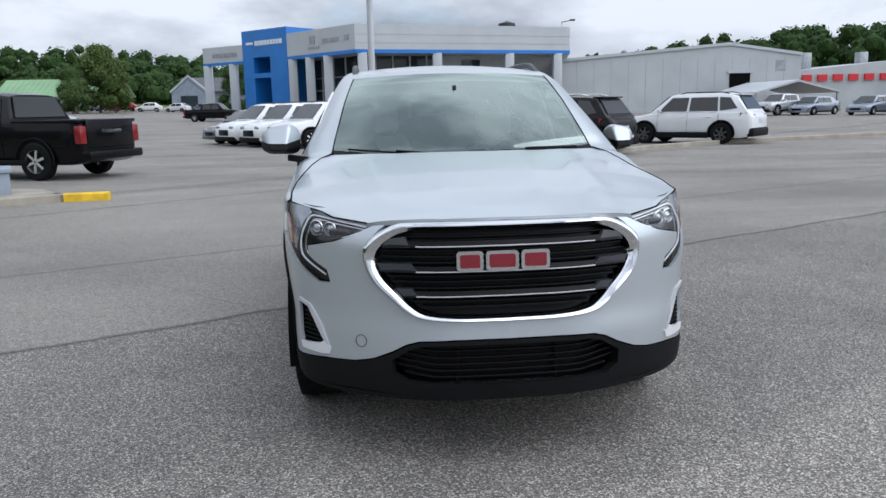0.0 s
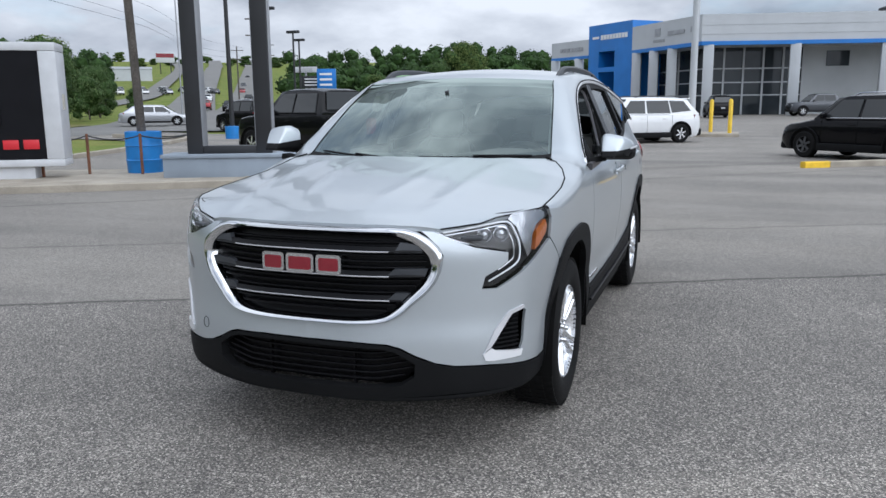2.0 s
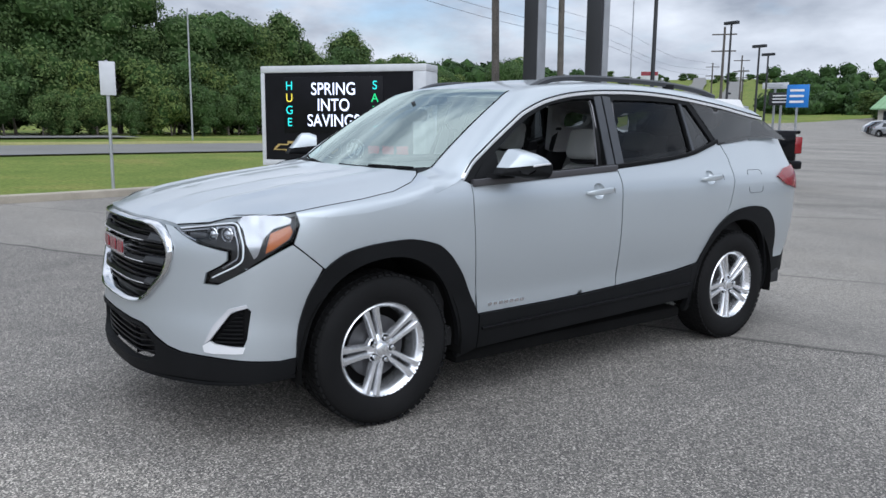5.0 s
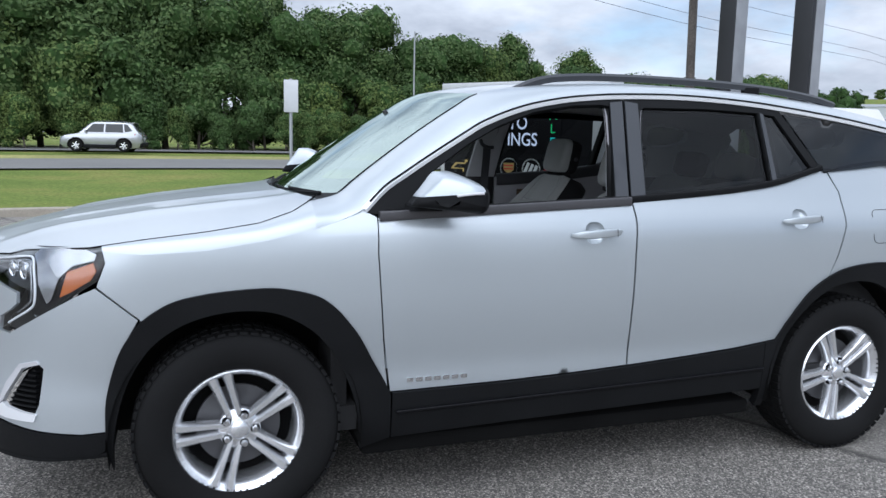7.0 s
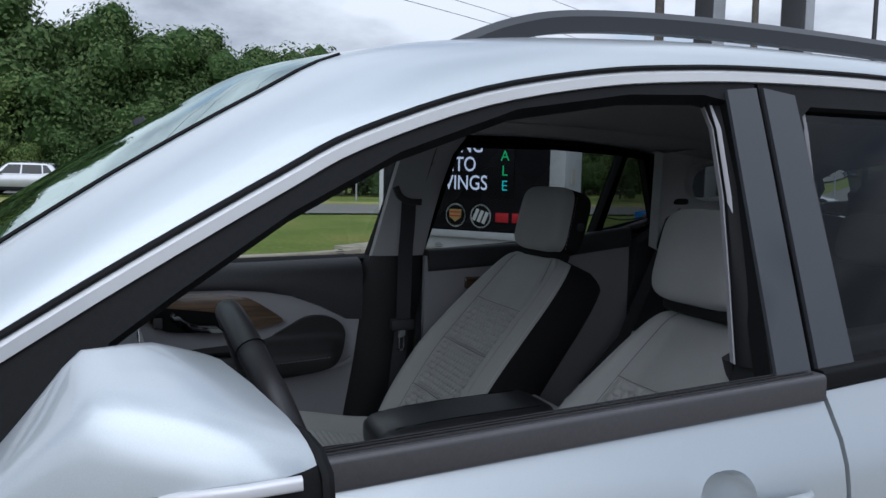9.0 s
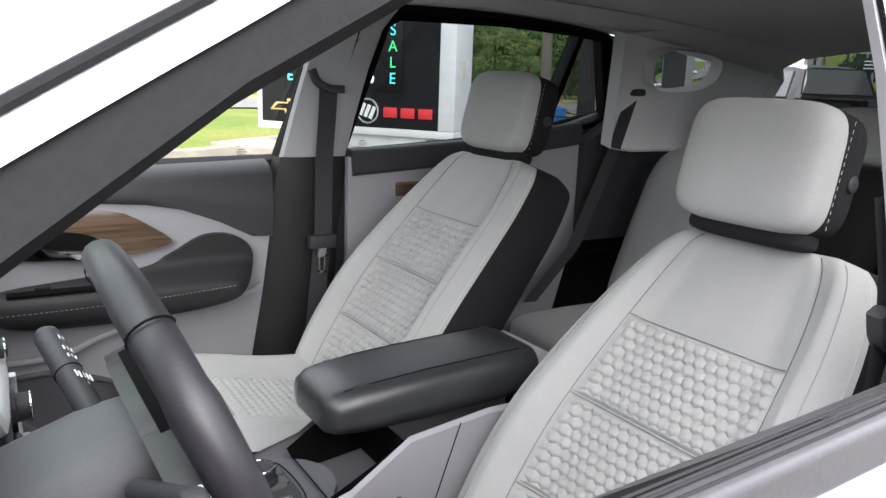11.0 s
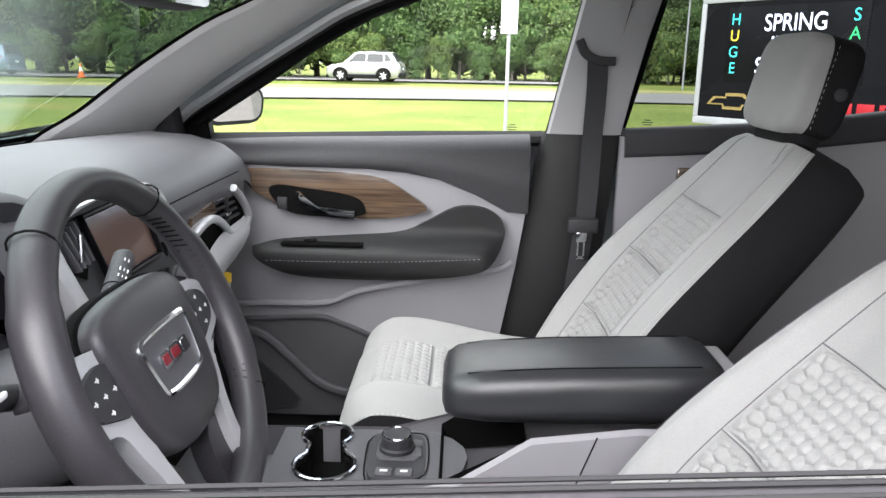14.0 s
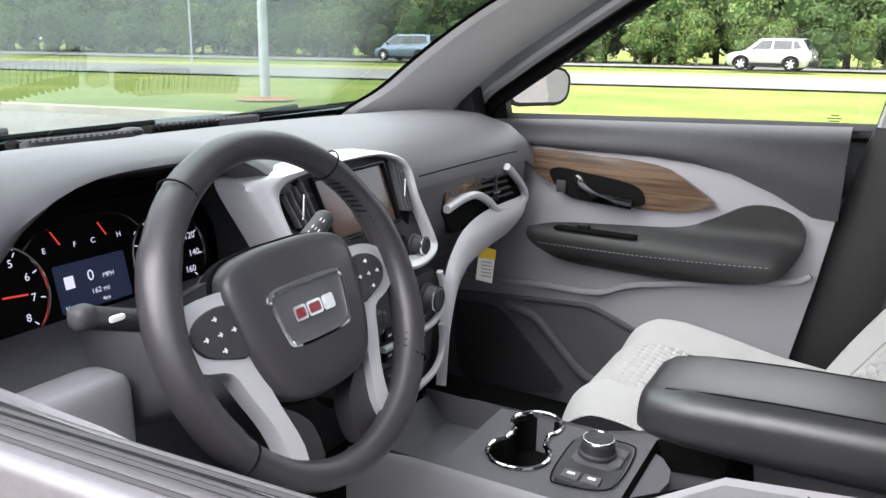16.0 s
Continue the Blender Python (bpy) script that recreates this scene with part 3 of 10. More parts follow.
def hood_z(x, y):
    mid, xe, ze = np.interp(y, *zip(*HOOD_MID)), np.interp(y, EDGE_Y[:, 0], EDGE_Y[:, 1]), np.interp(y, EDGE_Y[:, 0], EDGE_Y[:, 2])
    q = min(1.0, abs(x) / xe)
    z = mid - (mid - ze) * q ** 2.4
    fade = min(1.0, max(0.0, (0.3 - y) / 0.25)) * min(1.0, max(0.0, (y + 0.9) / 0.3))
    ridge = math.exp(-((abs(x) - 0.50 - 0.05 * y) / 0.045) ** 2) * 0.010 + math.exp(-((abs(x) - 0.26 - 0.10 * y) / 0.03) ** 2) * 0.004
    return z + fade * ridge


hood_outline = [(0, skin(0, 0.99)[1] + 0.004)] + [(x, skin(u_x(x), 0.985)[1] + 0.004) for x in (0.12, 0.25, 0.38, 0.47)]
hood_outline += [(0.532, -0.826), (0.60, -0.785), (0.668, -0.734), (0.718, -0.679), (0.80, -0.57), (0.852, -0.475)]
hood_outline += [(x - 0.003, y) for x, y, z in HOOD_EDGE[1:]] + [(0.60, 0.275), (0.4, 0.235), (0.2, 0.21), (0, 0.20)]
part("hood", both(region(hood_outline, lambda x, y: (x, y, hood_z(x, y)), 0.03, rim=0.02)), M_PAINT, suv)

pair("hood_seam", tube([(x + 0.001, y, z - 0.001) for y, x, z in EDGE_Y[1:-1]] + [(0.70, 0.30, 1.19)], 0.0036, 6), M_SHADOWBLACK, suv, "dark hood shut line")

# front bumper skin, split by grille, lamps and lower intake
bumper = [F(0, 0.60), F(0.2, 0.602), F(0.336, 0.615), F(0.40, 0.645), F(0.451, 0.688), F(0.505, 0.735), F(0.537, 0.775), F(0.560, 0.83), F(0.566, 0.878), F(0.55, 0.91), F(0.51, 0.952), F(0.485, 0.972),
          F(0.532, 0.968), F(0.60, 0.935), F(0.678, 0.903), F(0.79, 0.876), F(0.788, 0.84), F(0.765, 0.818), F(0.712, 0.785), F(0.70, 0.735), F(0.754, 0.733), F(0.833, 0.79), S(-0.52, 0.87), S(-0.455, 0.90), S(-0.40, 0.855), S(-0.325, 0.79),
          S(-0.365, 0.72), S(-0.40, 0.65), S(-0.437, 0.52), S(-0.445, 0.40), S(-0.52, 0.395), F(0.80, 0.415), F(0.725, 0.425), F(0.60, 0.432), F(0.53, 0.447), F(0.454, 0.48), F(0.40, 0.51), F(0.349, 0.524), F(0.2, 0.53), F(0, 0.53)]
fog_hole = [F(0.836, 0.645), F(0.848, 0.625), F(0.838, 0.50), F(0.822, 0.445), F(0.72, 0.443), F(0.708, 0.47), F(0.74, 0.53), F(0.786, 0.605)]
part("front_bumper", both(region(bumper, on_skin(), 0.028, [fog_hole])), M_PAINT, suv)
intake = [F(0, 0.508), F(0.2, 0.508), F(0.33, 0.505), F(0.38, 0.492), F(0.455, 0.445), F(0.452, 0.39), F(0.40, 0.355), F(0.3, 0.345), F(0, 0.338)]
lower = [F(0, 0.524), F(0.2, 0.524), F(0.345, 0.518), F(0.396, 0.504), F(0.45, 0.474), F(0.528, 0.441), F(0.60, 0.426), F(0.725, 0.419), F(0.80, 0.409), S(-0.52, 0.389), S(-0.445, 0.394),
         S(-0.45, 0.33), S(-0.48, 0.315), F(0.80, 0.315), F(0.6, 0.315), F(0.3, 0.298), F(0, 0.292)]
half = region(lower + intake[::-1], on_skin(0.006), 0.03, rim=0.04)
part("bumper_cladding", both(half), M_CLAD, suv, "matt black lower bumper")
part("bumper_lip", sweep([(skin(u, 0.30, -0.022)[0], skin(u, 0.30, -0.022)[1], 0.292 + 0.02 * (u / u_y(-0.45)) ** 2) for u in np.linspace(-u_y(-0.45), u_y(-0.45), 60)], rect(0.05, 0.02, 0.006)), M_CLAD, suv)

# lower intake: dark back and horizontal bars
intake_part = part("lower_intake", both(region(intake, on_skin(-0.075), 0.05, rim=0)), M_GLOSSBLACK, suv, "black lower air intake")
for z in (0.372, 0.398, 0.424, 0.45, 0.478):
    w = np.interp(z, (0.36, 0.40, 0.45, 0.505), (0.40, 0.45, 0.44, 0.34))
    part("intake_bar", sweep([skin(u_x(x), z + 0.014 * max(0.0, (abs(x) - 0.30) / 0.08), -0.035) for x in np.linspace(-w, w, 24)], rect(0.02, 0.007, 0.002)), M_GLOSSBLACK, intake_part)
for x in (-0.2, 0.2):
    part("intake_bar", sweep([skin(u_x(x), z, -0.05) for z in (0.34, 0.42, 0.508)], rect(0.008, 0.02), up=(0, 1, 0)), M_GLOSSBLACK, intake_part)

# grille: chrome surround, dark back, bars with grey end blades, badge
GR_OUT = [(0, 0.985), (0.2, 0.985), (0.38, 0.984), (0.45, 0.975), (0.51, 0.945), (0.55, 0.905), (0.562, 0.865), (0.555, 0.82), (0.534, 0.77), (0.50, 0.728), (0.451, 0.685), (0.40, 0.64), (0.336, 0.612), (0.2, 0.60), (0, 0.598)]
GR_IN = [(0, 0.957), (0.2, 0.957), (0.36, 0.955), (0.42, 0.944), (0.468, 0.92), (0.505, 0.885), (0.519, 0.85), (0.512, 0.81), (0.49, 0.772), (0.465, 0.745), (0.43, 0.712), (0.385, 0.668), (0.325, 0.635), (0.2, 0.622), (0, 0.62)]
ring_o = rounded(GR_OUT, 5)
ring_i = rounded(GR_IN, 5)
grille = part("grille", both(region([F(*p) for p in ring_i], on_skin(-0.05), 0.05, rim=0)), M_GLOSSBLACK, suv, "black grille with horizontal bars")
rows = []
for a, b in zip(ring_o, ring_i):
    m = ((a[0] + b[0]) / 2, (a[1] + b[1]) / 2)
    rows.append([skin(u_x(a[0]), a[1], -0.01), skin(u_x(a[0]), a[1], 0.010), skin(u_x(m[0] * 0.6 + a[0] * 0.4), m[1] * 0.6 + a[1] * 0.4, 0.022),
                 skin(u_x(m[0]), m[1], 0.02), skin(u_x(b[0]), b[1], 0.0), skin(u_x(b[0]), b[1], -0.05)])
part("grille_surround", both(outward(loft(rows), (0, -0.5, 0.8))), M_CHROME, grille, "bright chrome surround", angle=50)


def grille_w(z):
    return float(np.interp(z, [p[1] for p in GR_IN[::-1]], [p[0] for p in GR_IN[::-1]], 0, 0)) if 0.622 < z < 0.955 else 0.3


for k, z in enumerate((0.652, 0.676, 0.726, 0.752, 0.774, 0.826, 0.85, 0.874, 0.926)):
    w = grille_w(z) - 0.012
    part("grille_bar", sweep([skin(u_x(x), z, -0.034) for x in np.linspace(-w, w, 30)], rect(0.02, 0.009, 0.003)), M_GLOSSBLACK, grille)
for z, top in ((0.698, 0.728), (0.795, 0.825), (0.893, 0.930)):
    w = grille_w(z) - 0.008
    part("main_bar", sweep([skin(u_x(x), z + 0.006, -0.014) for x in np.linspace(-w, w, 36)], [(-0.012, -0.010), (0.012, -0.010), (0.014, -0.006), (0.004, 0.014), (-0.012, 0.014)]), M_GLOSSBLACK, grille, "gloss black main bar")
    part("bar_edge", sweep([skin(u_x(x), z, -0.0025) for x in np.linspace(-0.36, 0.36, 30)], rect(0.005, 0.005, 0.001)), M_SATIN, grille, "satin silver lower edge")
    for s in (-1, 1):
        wt_ = min(0.512, grille_w(top) - 0.006)
        bl = [(0.345, z - 0.003), (w, z - 0.003), (wt_, top), (0.382, top)]
        if z > 0.85:
            bl = [(0.382, z - 0.003), (w, z - 0.004), (w - 0.004, z + 0.012), (0.47, top - 0.010), (0.405, top)]
        part("grille_blade", prism([(s * x, zz) for x, zz in bl], lambda x, zz: skin(u_x(x), zz, -0.002), lambda x, zz: skin(u_x(x), zz, -0.022)), M_GREYTRIM, grille, "grey blade end", smooth=False)
BADGE = ((-0.148, 0.104), (-0.022, 0.128), (0.108, 0.112))
badge = part("badge", join(*[prism(rect(w_, 0.078, 0.014), lambda a, b, cx=cx: skin(u_x(cx + a), 0.836 + b, 0.005), lambda a, b, cx=cx: skin(u_x(cx + a), 0.836 + b, -0.03)) for cx, w_ in BADGE]), M_CHROME, grille, "chrome outlined badge of three blocks")
part("badge_face", join(*[prism(rect(w_ - 0.026, 0.052, 0.008), lambda a, b, cx=cx: skin(u_x(cx + a), 0.836 + b, 0.0075), lambda a, b, cx=cx: skin(u_x(cx + a), 0.836 + b, 0.002)) for cx, w_ in BADGE]), M_RED, grille, "red enamel badge face")
part("tow_cover", sweep([Vector(skin(u_x(-0.575) + 0.024 * math.cos(a), 0.513 + 0.024 * math.sin(a), 0.001)) for a in np.linspace(0, 2 * math.pi, 20, endpoint=False)], circle(0.0015, 6), up=(0, -1, 0), closed=True), M_GREYTRIM, suv, "round tow eye cover outline")

# headlamps
HEAD = [F(0.532, 0.974), F(0.60, 0.985), F(0.668, 0.994), F(0.718, 1.014), F(0.80, 1.025), S(-0.48, 1.033), S(-0.43, 1.02), S(-0.425, 0.99), S(-0.455, 0.92), S(-0.53, 0.872), F(0.833, 0.795), F(0.754, 0.738), F(0.704, 0.740),
        F(0.716, 0.783), F(0.77, 0.815), F(0.795, 0.84), F(0.797, 0.88), F(0.678, 0.908), F(0.60, 0.94)]
lamp = pair("headlamp", region(HEAD, on_skin(-0.035), 0.03, rim=0.02), M_LAMPDARK, suv, "dark headlamp with chrome reflector")


def lamp_bit(name, poly, out, mat, label="", rim=0.02):
    bm = region(poly, on_skin(out), 0.02, rim=rim)
    for o, b in zip(lamp, (bm.copy(), flipped(bm))):
        part(name, b, mat, o, label)
    bm.free()


lamp_bit("lens", HEAD, -0.001, M_LENS, "clear lamp lens", rim=0)
def lamp_line(name, pts_, out, r_, mat, label=""):
    bm_ = sweep([Vector(skin(u, z, out)) for u, z in rounded(pts_, 4)], rect(2 * r_, 2 * r_, r_ * 0.6), up=(0.6, -0.75, 0.3))
    for o, b in zip(lamp, (bm_.copy(), flipped(bm_))):
        part(name, b, mat, o, label)
    bm_.free()


GUIDE = [F(0.569, 0.960), F(0.69, 0.978), F(0.79, 0.993), F(0.815, 0.985), F(0.824, 0.96), F(0.834, 0.905), F(0.832, 0.845), F(0.815, 0.818), F(0.775, 0.79), F(0.729, 0.762)]
lamp_line("light_guide", GUIDE, -0.016, 0.0035, M_DRL, "thin white c-shaped light guide")
lamp_line("guide_shelf", [F(x_, z_) for x_, z_ in ((0.56, 0.946), (0.69, 0.963), (0.79, 0.978), (0.806, 0.955), (0.818, 0.905), (0.818, 0.852), (0.80, 0.83), (0.765, 0.803))], -0.026, 0.004, M_REFLECTOR, "chrome shelf line")
lamp_bit("bright_panel", [F(0.812, 1.003), F(0.832, 1.022), S(-0.50, 1.030), S(-0.452, 1.010), S(-0.458, 0.99), S(-0.53, 0.972), S(-0.575, 0.93), S(-0.60, 0.86), S(-0.617, 0.845), F(0.842, 0.91), F(0.834, 0.97)], -0.014, M_BRIGHTPANEL, "bright upper reflector panel")
lamp_bit("side_marker", [S(-0.545, 0.952), S(-0.462, 0.982), S(-0.452, 0.955), S(-0.47, 0.925), S(-0.535, 0.885), S(-0.57, 0.868)], -0.010, M_AMBER, "amber side marker")
lamp_line("lamp_edge", [F(0.545, 0.962), F(0.60, 0.934), F(0.66, 0.915)], -0.016, 0.004, M_REFLECTOR)
for o, s in zip(lamp, (1, -1)):
    for x, z, r in ((0.780, 0.945, 0.033), (0.722, 0.944, 0.030)):
        c = Vector(skin(u_x(x), z, -0.022))
        d = Vector((0.45, -0.89, 0)) if s > 0 else Vector((-0.45, -0.89, 0))
        m_ = Matrix.Translation((s * c.x, c.y, c.z)) @ d.to_track_quat("Y", "Z").to_matrix().to_4x4()
        pr = part("projector", lathe([(r * 0.98, -0.03), (r, 0.0), (r * 0.9, 0.003), (r * 0.8, -0.006), (r * 0.72, -0.02)], "y", 28), M_CHROME, o, "round projector lamp with a chrome ring")
        pr.data.transform(m_)
        le = part("projector_lens", lathe([(r * 0.74, -0.016), (r * 0.6, -0.004), (r * 0.3, 0.004), (0.001, 0.006)], "y", 24), M_REFLECTOR, o, "bright glass lens")
        le.data.transform(m_)
    c = Vector(skin(u_x(0.65), 0.938, -0.02))
    part("lamp_baffle", lump((s * 0.645, c.y + 0.005, 0.938), (0.045, 0.015, 0.010), 0.5, (0, 0, 30 * s)), M_GREYTRIM, o)

# fog bezels
for sgn, bez in zip((1, -1), pair("fog_bezel", region(fog_hole, on_skin(-0.035), 0.04, rim=0), M_GLOSSBLACK, suv, "black fog bezel")):
    for k in range(9):
        z = 0.47 + k * 0.018
        x0 = np.interp(z, (0.44, 0.53, 0.64), (0.70, 0.745, 0.825)) + 0.014
        bm = sweep([skin(u_x(x), z, -0.018) for x in np.linspace(x0, 0.828, 5)], rect(0.02, 0.006))
        part("fog_louvre", bm if sgn > 0 else flipped(bm), M_CLAD, bez)
    for nm, poly, mat, lab in (("fog_trim", [(0.699, 0.470), (0.706, 0.443), (0.735, 0.439), (0.828, 0.441), (0.834, 0.466), (0.800, 0.470), (0.745, 0.480), (0.728, 0.492)], M_TRIMBRIGHT, "bright chrome fog trim foot"),
                               ("fog_bezel_band", [(0.704, 0.478), (0.727, 0.496), (0.760, 0.552), (0.800, 0.622), (0.842, 0.640), (0.838, 0.652), (0.790, 0.634), (0.740, 0.562)], M_SATIN, "satin silver band")):
        bm = region([F(*p) for p in poly], on_skin(0.007), 0.015, rim=0.014)
        part(nm, bm if sgn > 0 else flipped(bm), mat, bez, lab)

# fenders, doors, quarters
ARCH_F = [(-0.445, 0.392), (-0.437, 0.52), (-0.40, 0.65), (-0.365, 0.72), (-0.314, 0.787), (-0.224, 0.845), (-0.13, 0.869), (-0.04, 0.88), (0.08, 0.886), (0.16, 0.88), (0.268, 0.852), (0.33, 0.81), (0.38, 0.755), (0.43, 0.685), (0.475, 0.60), (0.52, 0.52), (0.549, 0.458)]
ARCH_F_IN = [(-0.43, 0.24), (-0.415, 0.40), (-0.375, 0.55), (-0.30, 0.68), (-0.21, 0.755), (-0.11, 0.795), (0, 0.81), (0.11, 0.80), (0.20, 0.762), (0.28, 0.70), (0.345, 0.61), (0.395, 0.50), (0.425, 0.39), (0.44, 0.24)]
ARCH_F, ARCH_F_IN = rounded(ARCH_F, 4), rounded(ARCH_F_IN, 4)
fender = [S(y, z) for y, z in ARCH_F[16:]][::-1]
fender += [S(-0.325, 0.798), S(-0.40, 0.863), S(-0.449, 0.905), S(-0.42, 0.985), S(-0.43, 1.022), S(-0.30, 1.01), S(-0.1, 1.02), S(0.1, 1.05), S(0.28, 1.09), S(0.38, 1.122), S(0.43, 1.145), S(0.449, 1.158), S(0.462, 1.140), S(0.492, 1.124), S(0.490, 0.994), S(0.50, 0.848), S(0.514, 0.675), S(0.538, 0.478)]
pair("front_fender", region(fender, on_skin(), 0.028), M_PAINT, suv)


def zt(y):
    return float(np.interp(y, (-0.43, -0.30, -0.1, 0.1, 0.28), (1.022, 1.01, 1.02, 1.05, 1.09)))


rows = []
for y in np.linspace(-0.43, 0.27, 26):
    a = Vector(skin(u_y(y), zt(y)))
    e = Vector([np.interp(y, [p[1] for p in HOOD_EDGE], [p[k] for p in HOOD_EDGE]) for k in range(3)])
    e.x += 0.003
    c = Vector((a.x - 0.006, y, e.z - (e.z - a.z) * 0.12))
    rows.append([a * (1 - t) ** 2 + c * 2 * t * (1 - t) + e * t * t for t in np.linspace(0, 1, 8)] + [e + Vector((0, 0, -0.02))])
pair("fender_top", outward(loft(rows), (0, 0, 0.6)), M_PAINT, suv, angle=60)

BELT = [(0.497, 1.122), (0.7, 1.128), (0.895, 1.136), (1.2, 1.150), (1.558, 1.167)]
BELT_R = [(1.566, 1.168), (1.8, 1.184), (2.079, 1.206), (2.3, 1.236), (2.45, 1.27), (2.56, 1.305)]
front_door_poly = [S(y, z) for y, z in BELT] + [S(1.561, 1.113), S(1.553, 0.967), S(1.553, 0.73), S(1.558, 0.497), S(1.3, 0.484), S(1.03, 0.474), S(0.549, 0.466), S(0.52, 0.675), S(0.505, 0.848), S(0.495, 0.994)]
def cup_edge(y0, z0):
    """Outline of the finger cup behind a door handle."""
    return [(y0 - 0.005 + 0.043 * math.copysign(abs(math.cos(a)) ** 0.8, math.cos(a)), z0 + 0.043 * math.copysign(abs(math.sin(a)) ** 0.8, math.sin(a))) for a in np.linspace(0, 2 * math.pi, 28, endpoint=False)]


HANDLES = ((1.375, 1.055), (2.40, 1.095))
door_f = pair("front_door", region(front_door_poly, on_skin(), 0.03, [[S(*p) for p in cup_edge(*HANDLES[0])]]), M_PAINT, suv)
rear_door_poly = [S(y, z) for y, z in BELT_R] + [S(2.62, 1.295), S(2.655, 1.21), S(2.645, 1.062), S(2.60, 0.924), S(2.56, 0.832), S(2.49, 0.79), S(2.432, 0.735), S(2.361, 0.632), S(2.317, 0.558), S(2.104, 0.533), S(1.85, 0.515), S(1.566, 0.497), S(1.561, 0.73), S(1.561, 0.967), S(1.569, 1.113)]
door_r = pair("rear_door", region(rear_door_poly, on_skin(), 0.03, [[S(*p) for p in cup_edge(*HANDLES[1])]]), M_PAINT, suv)
ARCH_R = [(2.317, 0.552), (2.361, 0.632), (2.432, 0.737), (2.49, 0.793), (2.565, 0.838), (2.65, 0.87), (2.77, 0.888), (2.90, 0.89), (3.02, 0.868), (3.11, 0.81), (3.18, 0.72), (3.22, 0.62), (3.235, 0.50)]
ARCH_R_IN = [(2.30, 0.24), (2.315, 0.42), (2.355, 0.55), (2.42, 0.66), (2.51, 0.745), (2.61, 0.795), (2.725, 0.81), (2.84, 0.795), (2.94, 0.745), (3.03, 0.66), (3.095, 0.55), (3.13, 0.42), (3.14, 0.26)]
ARCH_R, ARCH_R_IN = rounded(ARCH_R, 4), rounded(ARCH_R_IN, 4)
quarter = [S(y, z) for y, z in ARCH_R[16:]][::-1] + [S(2.608, 0.924), S(2.653, 1.062), S(2.663, 1.21), S(2.63, 1.297), S(2.80, 1.325), S(3.0, 1.343), S(3.3, 1.35), S(3.5, 1.33), S(3.53, 1.1), S(3.54, 0.8), S(3.5, 0.6), S(3.4, 0.5)]
pair("rear_quarter", region(quarter, on_skin(), 0.035), M_PAINT, suv)
pair("fuel_flap", sweep([skin(u_y(2.90 + 0.085 * a), 1.055 + 0.075 * b, 0.0005) for a, b in rect(2, 2, 0.35, 4)], circle(0.0018, 5), up=(1, 0, 0), closed=True), M_GREYTRIM, suv, "fuel flap seam")

# black cladding
for nm, out_l, in_l in (("front_arch_cladding", ARCH_F, ARCH_F_IN), ("rear_arch_cladding", ARCH_R, ARCH_R_IN)):
    low = [(0.552, 0.28)] if nm[0] == "f" else [(3.2, 0.36)]
    poly = [S(*p) for p in out_l] + [S(*p) for p in low] + [S(*p) for p in in_l[::-1]]
    if nm[0] == "r":
        poly += [S(2.26, 0.24), S(2.26, 0.548)]
    pair(nm, region(poly, on_skin(0.012), 0.035, rim=0.035), M_CLAD, suv, "black wheel arch cladding")
sill = [S(0.556, 0.462), S(1.03, 0.468), S(1.3, 0.478), S(1.562, 0.491), S(1.85, 0.509), S(2.104, 0.527), S(2.255, 0.545), S(2.255, 0.335), S(1.55, 0.315), S(1.04, 0.30), S(0.556, 0.28)]
for p, sgn in zip(pair("sill_cladding", region(sill, on_skin(0.014), 0.035, rim=0.04), M_CLAD, suv, "black sill cladding"), (1, -1)):
    bm = sweep([skin(u_y(y), np.interp(y, (0.57, 2.25), (0.388, 0.432)), 0.018) for y in np.linspace(0.57, 2.25, 24)], rect(0.02, 0.012, 0.004))
    part("sill_rib", bm if sgn > 0 else flipped(bm), M_GLOSSBLACK, p)
# model name on the door as plain bars
for d, sgn in zip(door_f, (1, -1)):
    for k in range(7):
        y = 0.625 + k * 0.036
        bm = prism(rect(0.026, 0.016, 0.003), lambda a, b, y=y: skin(u_y(y + a), 0.506 + b, 0.004), lambda a, b, y=y: skin(u_y(y + a), 0.506 + b, -0.002))
        part("name_bar", bm if sgn > 0 else flipped(bm), M_CHROME, d, "small chrome name bar")
# door handles with recess
for doors, (y0, z0) in zip((door_f, door_r), HANDLES):
    for d, sgn in zip(doors, (1, -1)):
        n = []
        for t in np.linspace(0, 1, 15):
            y = y0 - 0.112 + 0.224 * t
            end_ = max(0.0, math.sin(math.pi * t))
            c = Vector(skin(u_y(y), z0 + 0.012 * (t - 0.5), 0.010 + 0.026 * end_ ** 0.4))
            n.append([c + Vector((q[0], 0, q[1])) for q in rect(0.018 * max(0.3, end_ ** 0.3), 0.034 * max(0.35, end_ ** 0.3), 0.006 * max(0.3, end_ ** 0.3), 3)])
        bm = solid(n)
        part("handle", bm if sgn > 0 else flipped(bm), M_PAINT, d)
        bm = tube([skin(u_y(y0 + 0.072), z0 + 0.003 + 0.016 * q, 0.0445) for q in (-1, 0, 1)], 0.0012, 5)
        part("handle_seam", bm if sgn > 0 else flipped(bm), M_SHADOWBLACK, d, "dark seam of the lock cover")
        rows = [[skin(u_y(y0 - 0.005 + (y - y0 + 0.005) * k), z0 + (z - z0) * k, -dp) for y, z in cup_edge(y0, z0)] for k, dp in ((1.0, 0.0), (0.94, 0.006), (0.80, 0.016), (0.55, 0.022), (0.25, 0.024), (0.02, 0.024))]
        bm = outward(loft([r + [r[0]] for r in rows]), (0, y0, z0))
        part("handle_recess", bm if sgn > 0 else flipped(bm), M_PAINT, d, "hollow finger cup")

